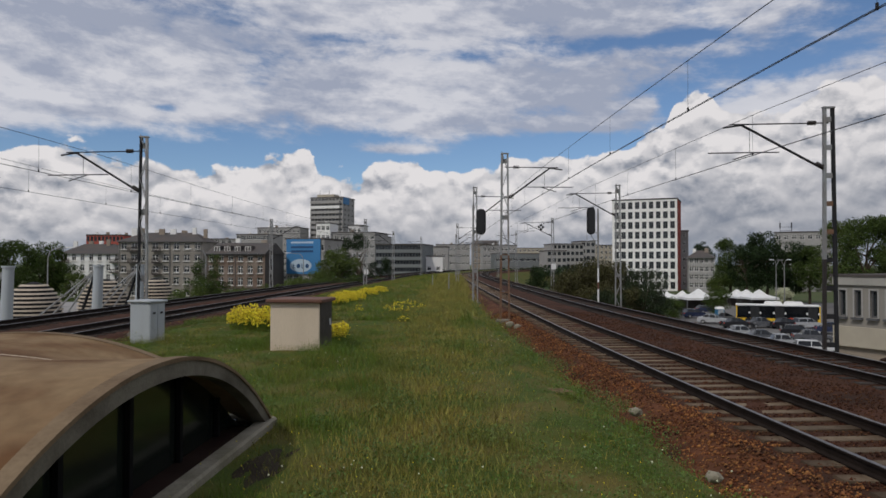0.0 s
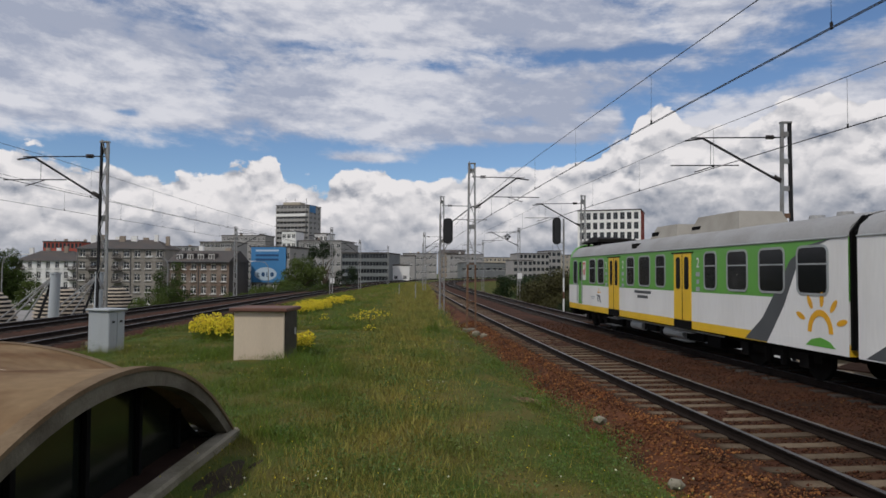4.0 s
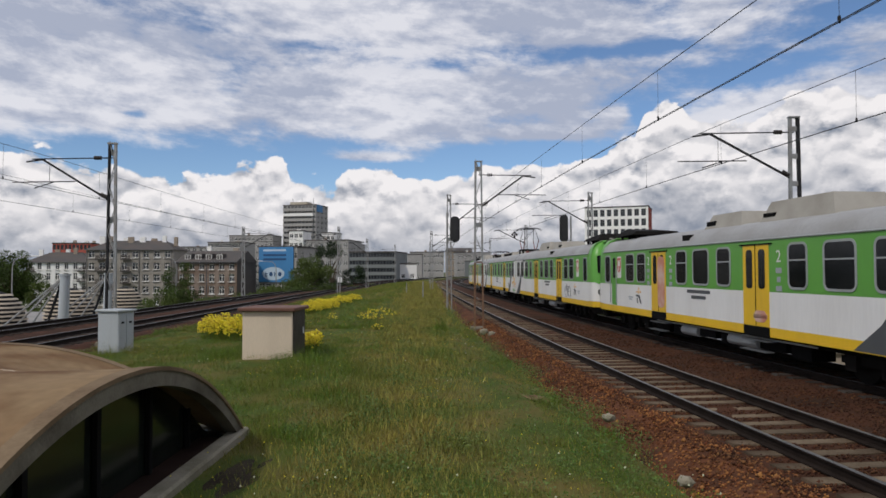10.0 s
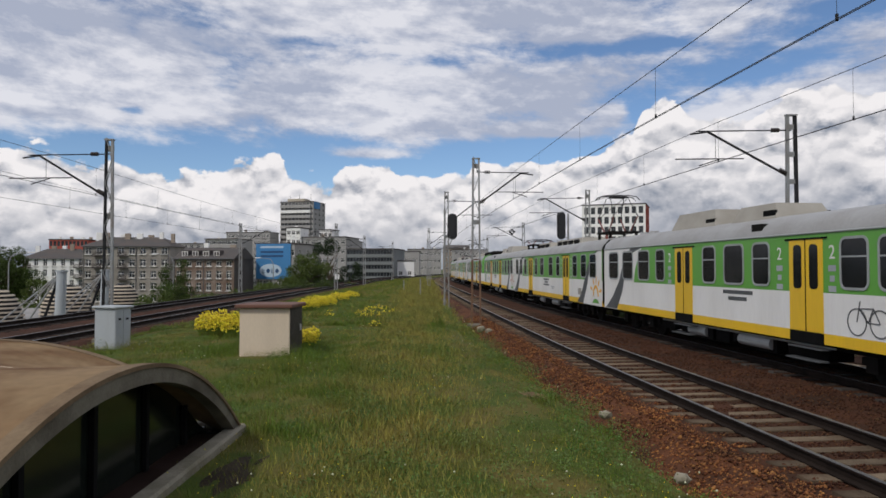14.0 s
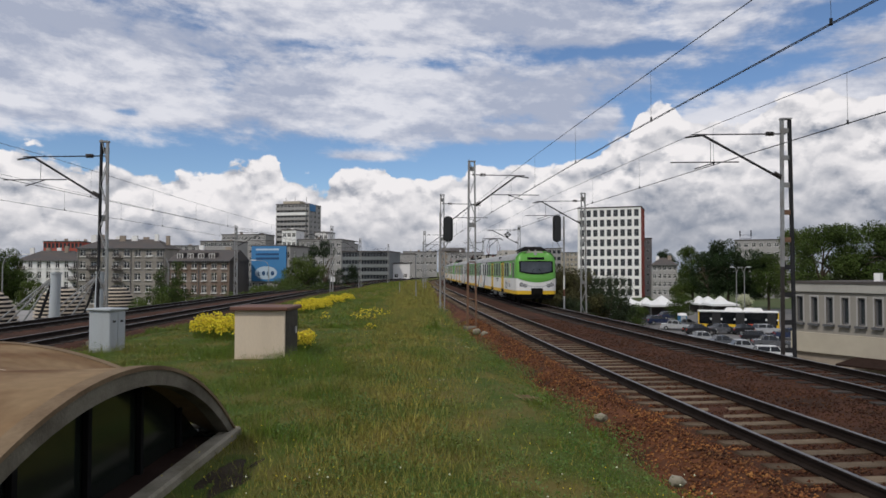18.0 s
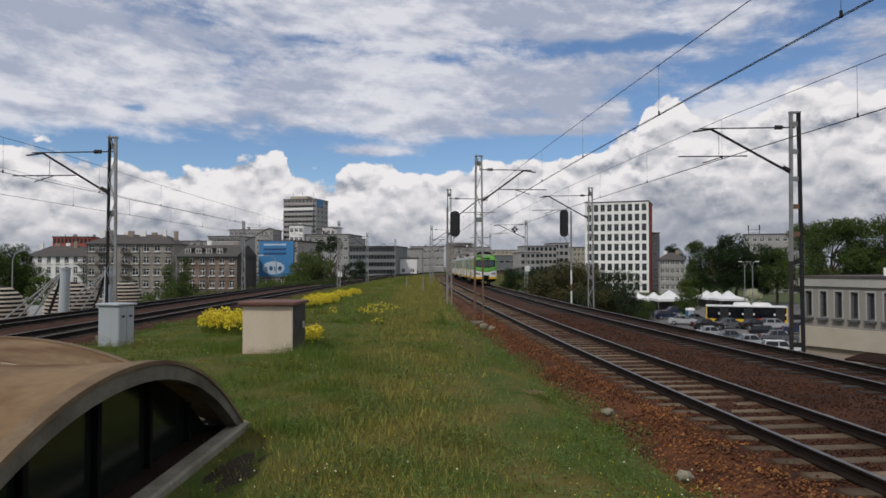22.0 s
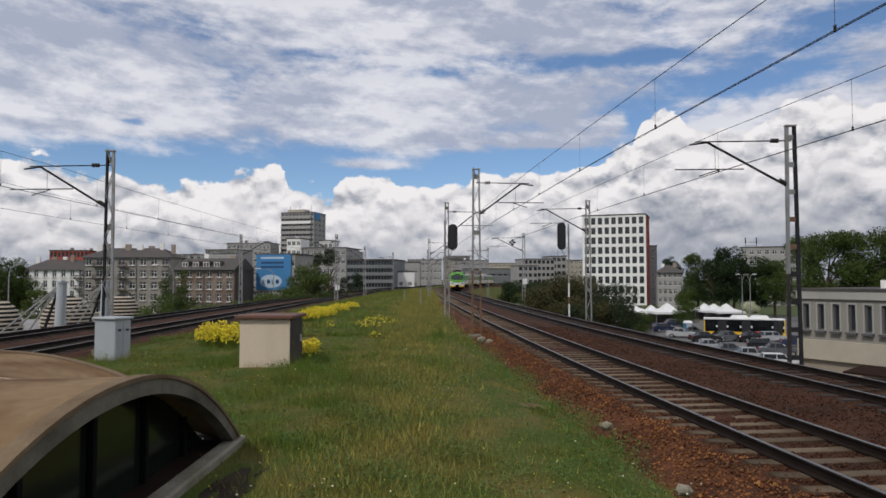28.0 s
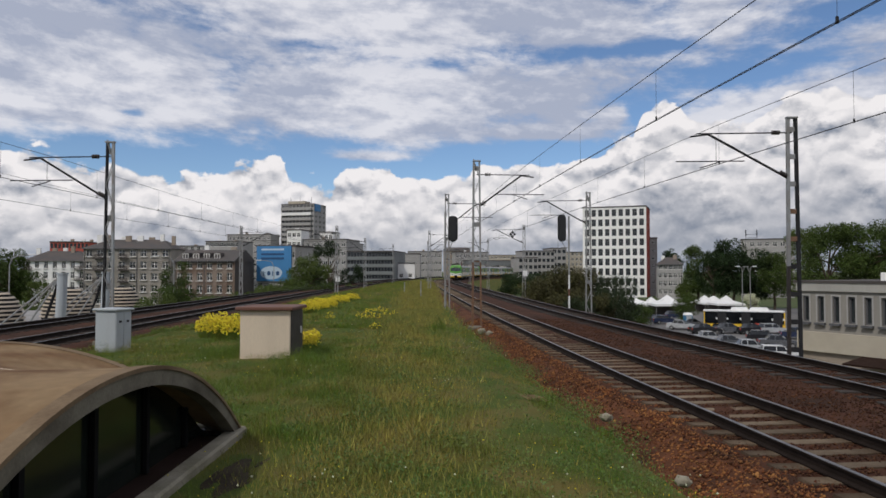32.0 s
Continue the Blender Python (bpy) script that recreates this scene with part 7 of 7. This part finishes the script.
def lush_at(x, y):
    """Where the grass stands taller and greener, 0 to 1."""
    s = 0
    for cx, cy, rx, ry in ((-3.2, 16, 1.4, 2.5), (-1.3, 15.2, 0.7, 1.2), (-0.05, 9.5, 0.45, 0.4), (0.4, 9.3, 0.4, 0.3), (1.6, 19.5, 0.4, 0.8), (2.1, 13.4, 0.6, 0.7), (-1.4, 11.6, 0.5, 0.5), (-2.0, 13, 0.6, 0.6), (-0.6, 20, 1.5, 3.0), (0.0, 27, 1.0, 3.5), (-6.5, 20, 2.0, 3.0), (-1.2, 8, 0.4, 0.4), (2.75, 10.9, 0.3, 0.6), (4.3, 26, 0.5, 3.0), (0.9, 7.6, 0.35, 0.3), (-4.7, 18.0, 1.2, 0.4), (-9.6, 20.2, 1.0, 0.5), (-2.5, 9.8, 0.4, 0.5), (-2.45, 6.7, 0.35, 0.5), (0.6, 11.8, 0.4, 0.35), (-0.9, 10.2, 0.35, 0.3), (1.5, 10.0, 0.4, 0.3)):
        s = s + np.exp(-((x - cx) / rx) ** 2 - ((y - cy) / ry) ** 2)
    return np.clip(s, 0, 1)


def blades(rng, n, y0, y1, hmin, hmax, width):
    """Bent two-piece blades over the grass island."""
    y = y0 + (y1 - y0) * rng.random(n) ** 1.5
    l, r = LNEAR.x_at(y) + 2.5, NEAR.x_at(y) - 2.75
    x = l + (r - l) * rng.random(n)
    keep = ~((x < -2.9) & (x > -10.5) & (y > 2.5) & (y < 10.2))
    keep &= rng.random(n) > 0.75 * np.exp(-((x + 0.5 + 0.026 * y) / 0.9) ** 2)
    clump = np.sin(x * 2.1 + 3 * np.sin(y * 0.8)) * np.cos(y * 1.7 + 2 * np.sin(x * 1.1)) + 0.5 * np.sin(x * 5.3 + y * 4.1) * np.cos(y * 6.7 - x * 3.9)
    keep &= rng.random(n) < 0.60 + 0.5 * clump
    # fewer blades over the painted shade patch beside the vault
    keep &= rng.random(n) > 0.7 * np.exp(-((x + 2.45) / 0.3) ** 2 - ((y - 7.9) / 1.2) ** 2)
    keep &= rng.random(n) > 1.1 * np.exp(-((x - 1.75) / 0.45) ** 2 - ((y - 13.8) / 0.35) ** 2)
    lush = lush_at(x, y)
    keep &= (x < 0.4) | (rng.random(n) < 0.72 + lush)
    x, y, clump, lush = x[keep], y[keep], clump[keep], lush[keep]
    n = len(x)
    z, u = island_z(x, y)
    patch = 0.5 + 0.5 * np.sin(x * 0.9 + 1.7 * np.sin(y * 0.31)) * np.cos(y * 0.43 + np.sin(x * 0.7))
    edge = np.clip((1 - u) * 5, 0.25, 1)
    strip = np.exp(-((x + 0.5 + 0.026 * y) / 1.2) ** 2)
    tall = np.where(x < -0.6, 0.85, 0.5) * (1 - 0.5 * strip) * np.where(y < 13, np.clip((y - 2) / 11, 0.45, 1), 1.0)
    tall = np.maximum(tall, 1.15 * lush)
    h = (hmin + (hmax - hmin) * rng.random(n) ** 1.9) * (0.3 + 0.5 * patch + 0.75 * np.clip(clump, 0, 1.3)) * edge * tall * (0.70 + 1.5 * lush)
    dry = rng.random(n) < np.clip(0.24 + 0.36 * np.sin(x * 1.1 + 1.3 * np.sin(y * 0.5) + 1) * np.cos(y * 0.6 - x * 0.5) + np.where(x > -0.8, 0.16, 0.0) - 0.9 * lush, 0.03, 0.85)
    a = rng.uniform(0, 6.283, n)
    lean = rng.uniform(0.1, 1.0, n) * h
    dx, dy = np.cos(a), np.sin(a)
    w = width * rng.uniform(0.6, 1.3, n)
    b = rng.uniform(0, 6.283, n)
    wx, wy = np.cos(b) * w, np.sin(b) * w
    P = np.stack([
        np.stack([x - wx, y - wy, z - 0.03], 1), np.stack([x + wx, y + wy, z - 0.03], 1),
        np.stack([x + dx * lean * 0.35 + wx * 0.75, y + dy * lean * 0.35 + wy * 0.75, z + h * 0.6], 1), np.stack([x + dx * lean * 0.35 - wx * 0.75, y + dy * lean * 0.35 - wy * 0.75, z + h * 0.6], 1),
        np.stack([x + dx * lean, y + dy * lean, z + h], 1)], 1)
    base = np.arange(n)[:, None] * 5
    f = np.concatenate([base + np.array([[0, 1, 2]]), base + np.array([[0, 2, 3]]), base + np.array([[3, 2, 4]])])
    return P.reshape(-1, 3), f, np.tile(dry.astype(int), 3)


def grass():
    rng = np.random.default_rng(5)
    n = 60000
    y = 6 + 130 * rng.random(n) ** 1.7
    x = -0.5 - 0.026 * y + rng.normal(size=n) * 0.85
    z, _ = island_z(x, y)
    a, h = rng.uniform(0, 6.283, n), rng.uniform(0.03, 0.10, n) * (1 + y / 22)
    w = 0.004 + 0.0004 * y
    lean = h * rng.uniform(0.2, 0.9, n)
    b = rng.uniform(0, 6.283, n)
    P = np.stack([np.stack([x - np.cos(b) * w, y - np.sin(b) * w, z - 0.02], 1), np.stack([x + np.cos(b) * w, y + np.sin(b) * w, z - 0.02], 1), np.stack([x + np.cos(a) * lean, y + np.sin(a) * lean, z + h], 1)], 1).reshape(-1, 3)
    tagged(new("dry_grass", cloud_mesh("dry_grass", P, np.arange(3 * n).reshape(-1, 3), [M["blade_dry"]])), "straw-coloured trodden strip in the grass", "grass", kind="stuff")
    # broad-leaved weeds
    n = 2600
    y = 6 + 50 * rng.random(n) ** 1.7
    l, r = LNEAR.x_at(y) + 3.0, NEAR.x_at(y) - 2.9
    x = l + (r - l) * rng.random(n)
    k = ~((x < -1.7) & (y < 10.6))
    x, y = x[k], y[k]
    z, _ = island_z(x, y)
    # tufts along the edge of the ballast
    s = 6 + 45 * rng.random(150) ** 1.3
    ex = np.interp(s, NEAR.s, NEAR.x) - rng.uniform(2.45, 3.5, 150)
    ey = np.interp(s, NEAR.s, NEAR.y)
    big = rng.random(len(x)) < 0.12
    x, y, z = np.concatenate([x, ex]), np.concatenate([y, ey]), np.concatenate([z, np.full(150, -0.28)])
    rad = np.concatenate([np.where(big, rng.uniform(0.22, 0.42, len(big)), rng.uniform(0.07, 0.2, len(big))), rng.uniform(0.12, 0.32, 150)])
    # dense dark tufts
    tx, ty = np.repeat(np.array([(-0.05, 9.5), (0.4, 9.3), (-1.4, 11.6), (1.6, 19.5), (2.1, 13.4), (-0.9, 15.0), (-1.4, 15.6), (2.5, 12.2), (1.9, 17.5), (-2.3, 10.2)]), 8, axis=0).T
    tx, ty = tx + rng.normal(size=80) * 0.22, ty + rng.normal(size=80) * 0.3
    tz, _ = island_z(tx, ty)
    x, y, z = np.concatenate([x, tx]), np.concatenate([y, ty]), np.concatenate([z, tz + 0.04])
    rad = np.concatenate([rad, rng.uniform(0.10, 0.2, 80)])
    v, f = leaf_cloud(rng, np.stack([x, y, z + 0.08], 1), rad, 1900, 0.015)
    tagged(new("weeds", cloud_mesh("weeds", v, f, [M["weed"]])), "broad-leaved weeds scattered through the grass", "plants", kind="stuff")
    for nm, n, y0, y1, a, b, w, lb in (("grass", 520000, 5, 30, 0.04, 0.19, 0.0025, "long meadow grass on the island between the tracks"), ("near_grass", 60000, 6, -14, 0.08, 0.3, 0.005, "meadow grass round the standpoint"), ("far_grass", 150000, 28, 150, 0.12, 0.42, 0.012, "rough grass farther along the island")):
        v, f, dry = blades(rng, n, y0, y1, a, b, w)
        tagged(new(nm, cloud_mesh(nm, v, f, [M["blade"], M["blade_dry"]], dry)), lb, "grass", kind="stuff")


def flower_heads(name, pts, r, material, label):
    """Many tiny four-sided flower heads on thin stalks."""
    n = len(pts)
    o = np.array([(1, 0, 0), (0, 1, 0), (-1, 0, 0), (0, -1, 0), (0, 0, 1), (0, 0, -1)], float)
    v = (pts[:, None, :] + o[None] * r[:, None, None]).reshape(-1, 3)
    q = np.array([(0, 1, 4), (1, 2, 4), (2, 3, 4), (3, 0, 4), (1, 0, 5), (2, 1, 5), (3, 2, 5), (0, 3, 5)])
    f = (np.arange(n)[:, None, None] * 6 + q[None]).reshape(-1, 3)
    return tagged(new(name, cloud_mesh(name, v, f, [material])), label, "flowers", kind="stuff")


def flowers():
    rng = np.random.default_rng(8)
    # scattered heads
    n = 1700
    y = 6 + 60 * rng.random(n) ** 1.6
    l, r = LNEAR.x_at(y) + 3.2, NEAR.x_at(y) - 3.2
    x = l + (r - l) * rng.random(n)
    k = (noise_mask(x, y) > 0.1) & ~((x < -2.8) & (y < 10.5))
    x, y = x[k], y[k]
    z, _ = island_z(x, y)
    flower_heads("meadow_flowers", np.stack([x, y, z + rng.uniform(0.12, 0.4, len(x))], 1), rng.uniform(0.005, 0.011, len(x)), M["flower"], "small yellow meadow flowers")
    k2 = rng.random(len(x)) < 0.4
    flower_heads("seed_heads", np.stack([x[k2] + 0.3, y[k2] + 0.2, z[k2] + rng.uniform(0.2, 0.45, k2.sum())], 1), rng.uniform(0.006, 0.015, k2.sum()), M["flower_pale"], "pale seed heads in the grass")


def noise_mask(x, y):
    return np.sin(x * 1.3 + np.sin(y * 0.7) * 2) + np.cos(y * 0.9 + x * 0.4)


def yellow_clump(x, y, w, h, seed, label="bright yellow flowering rocket clump in the grass"):
    t = thing("yellow_flower_clump", Matrix.Translation((x, y, -0.05)), label, "flowers", "yellow flower clumps")
    rng = np.random.default_rng(seed)
    n = int((520 if h > 0.55 else 95) * w * h)
    a, q = rng.uniform(0, 6.283, n), np.sqrt(rng.random(n))
    px, py = np.cos(a) * q * w / 2, np.sin(a) * q * w / 2
    pz = h * (0.45 + 0.55 * rng.random(n)) * (1 - 0.35 * q ** 2)
    o = np.array([(1, 0, 0), (0, 1, 0), (-1, 0, 0), (0, -1, 0), (0, 0, 1), (0, 0, -1)], float)
    r = rng.uniform(0.018, 0.04, n)
    v = (np.stack([px, py, pz], 1)[:, None, :] + o[None] * r[:, None, None]).reshape(-1, 3)
    qd = np.array([(0, 1, 4), (1, 2, 4), (2, 3, 4), (3, 0, 4), (1, 0, 5), (2, 1, 5), (3, 2, 5), (0, 3, 5)])
    f = (np.arange(n)[:, None, None] * 6 + qd[None]).reshape(-1, 3)
    b = new("blossom_mass", cloud_mesh("blossom_mass", v, f, [M["flower"]]))
    b.parent = t
    tagged(b, kind="stuff")
    m = n // 2
    s = np.stack([px[:m], py[:m], pz[:m]], 1)
    st = np.stack([s * [0.6, 0.6, 0] + [0.006, 0, 0], s * [0.6, 0.6, 0] - [0.006, 0, 0], s], 1).reshape(-1, 3)
    g = new("stalk_tuft", cloud_mesh("stalk_tuft", st, np.arange(len(st)).reshape(-1, 3), [M["blade"]]))
    g.parent = t
    tagged(g, kind="stuff")


def clumps():
    for i, (x, y, w, h) in enumerate(((-8.36, 24.5, 1.0, 0.95), (-7.73, 24, 1.1, 1.05), (-7.18, 23.5, 0.9, 1.0), (-4.06, 20.5, 0.6, 0.7), (-4.06, 21.5, 0.5, 0.65), (-7.43, 38, 1.2, 0.9), (-7.36, 40, 1.4, 0.9), (-7.17, 42, 1.4, 0.8), (-7.32, 48, 1.6, 0.8), (-7.25, 54, 1.4, 0.7), (-4.06, 34, 0.7, 0.45), (-3.39, 33, 0.9, 0.5), (-2.8, 36, 0.8, 0.45), (-2.78, 28, 0.5, 0.4), (-5.44, 33, 0.5, 0.5), (-3.46, 38, 0.8, 0.5), (-3.95, 37, 0.7, 0.5))):
        yellow_clump(x, y, w, h, 40 + i)


def loose_stones():
    """Crushed stone of the near bed, piece by piece."""
    rng = np.random.default_rng(3)
    n = 80000
    s = 3 + 34 * rng.random(n) ** 1.7
    off = np.where(rng.random(n) < 0.5, rng.uniform(-3.2, -1.0, n), rng.uniform(-1.2, 6.0, n))
    x0 = np.interp(s, NEAR.s, NEAR.x)
    y0 = np.interp(s, NEAR.s, NEAR.y)
    x = x0 + off
    y = y0
    d = np.where(off > 2.3, np.abs(off - 4.6), np.abs(off))
    jy = rng.uniform(-0.3, 0.3, n)
    keep = (np.abs(d - 0.755) > 0.09)
    keep &= ~((np.abs(off) < 1.33) & (np.abs((s + jy + 39.7 + 0.31) % 0.62 - 0.31) < 0.13))
    z = np.where(off < -1.75, -0.2 - (-off - 1.75) * 0.36, -0.175)
    z = np.where(d < 1.25, -0.178, z) + np.where(off < -1.5, 0.012, 0) + np.where((off > -1.5) & (off < -1.15), -0.012, 0)
    x, y, z = x[keep], (y + jy)[keep], z[keep]
    n = len(x)
    o = np.array([(1, 0, 0), (0, 1, 0), (-1, 0, 0), (0, -1, 0), (0, 0, 0.8), (0, 0, -0.8)], float)
    r = rng.uniform(0.010, 0.028, n) * (1 + (rng.random(n) < 0.06) * 0.7)
    a = rng.uniform(0, 6.283, n)
    jit = o[None] * rng.uniform(0.6, 1.35, (n, 6, 1)) * r[:, None, None]
    c, sn = np.cos(a)[:, None], np.sin(a)[:, None]
    vx = jit[:, :, 0] * c - jit[:, :, 1] * sn + jit[:, :, 2] * 0.3
    vy = jit[:, :, 0] * sn + jit[:, :, 1] * c
    v = np.stack([x[:, None] + vx, y[:, None] + vy, z[:, None] + jit[:, :, 2]], 2).reshape(-1, 3)
    q = np.array([(0, 1, 4), (1, 2, 4), (2, 3, 4), (3, 0, 4), (1, 0, 5), (2, 1, 5), (3, 2, 5), (0, 3, 5)])
    f = (np.arange(n)[:, None, None] * 6 + q[None]).reshape(-1, 3)
    tone = np.repeat(((off[keep] > -1.1) | (rng.random(n) < 0.3)).astype(int), 8)
    tagged(new("ballast_stones", cloud_mesh("ballast_stones", v, f, [M["stone"], M["stone_dark"]], tone)), "loose rust-brown crushed stones between the sleepers", "ballast", kind="stuff")


def boulder(x, y, z, s, seed, label):
    bm = B()
    bmesh.ops.create_icosphere(bm, subdivisions=2, radius=s)
    for v in bm.verts:
        v.co *= 1 + 0.35 * noise.noise(v.co * (2 / s) + Vector((seed, 0, 0)))
        v.co.z *= 0.7
    o = part("stone_block", bm, M["curb"])
    o.matrix_basis = Matrix.Translation((x, y, z))
    tagged(o, label, "stone", "stones by the track")


def bare_patch(name, x, y, w, d, m, label):
    """Low uneven mound: open sand, and a dark patch for shade by the vault."""
    n = 14
    bm = B()
    g = [[bm.verts.new((x + w * (i / n - 0.5), y + d * (j / n - 0.5), float(island_z(np.array([x + w * (i / n - 0.5)]), np.array([y + d * (j / n - 0.5)]))[0][0]) - 0.03 + 0.06 * math.sin(math.pi * i / n) * math.sin(math.pi * j / n) + 0.03 * noise.noise(Vector((i * 0.5, j * 0.5, x))))) for j in range(n + 1)] for i in range(n + 1)]
    for i in range(n):
        for j in range(n):
            bm.faces.new((g[i][j], g[i + 1][j], g[i + 1][j + 1], g[i][j + 1]))
    tagged(part(name, bm, M[m], smooth=True), label, "soil", kind="stuff")


# the shade along the vault's curb is laid into this dark patch
bare_patch("bare_soil", -2.45, 7.9, 0.8, 2.4, "soil", "dark earth-coloured patch for the shade beside the shell roof")
bare_patch("bare_sand", 1.75, 13.8, 0.7, 0.5, "sand", "trodden sandy patch in the grass")
grass()
flowers()
clumps()
loose_stones()
boulder(2.8, 11.8, -0.1, 0.11, 1, "pale concrete lump at the edge of the ballast")
boulder(2.89, 8.3, -0.12, 0.10, 2, "pale stone at the edge of the ballast")
boulder(1.69, 30, -0.25, 0.20, 3, "broken concrete footing beside the mast")
boulder(1.97, 29, -0.25, 0.16, 4, "broken concrete footing beside the mast")

motions()
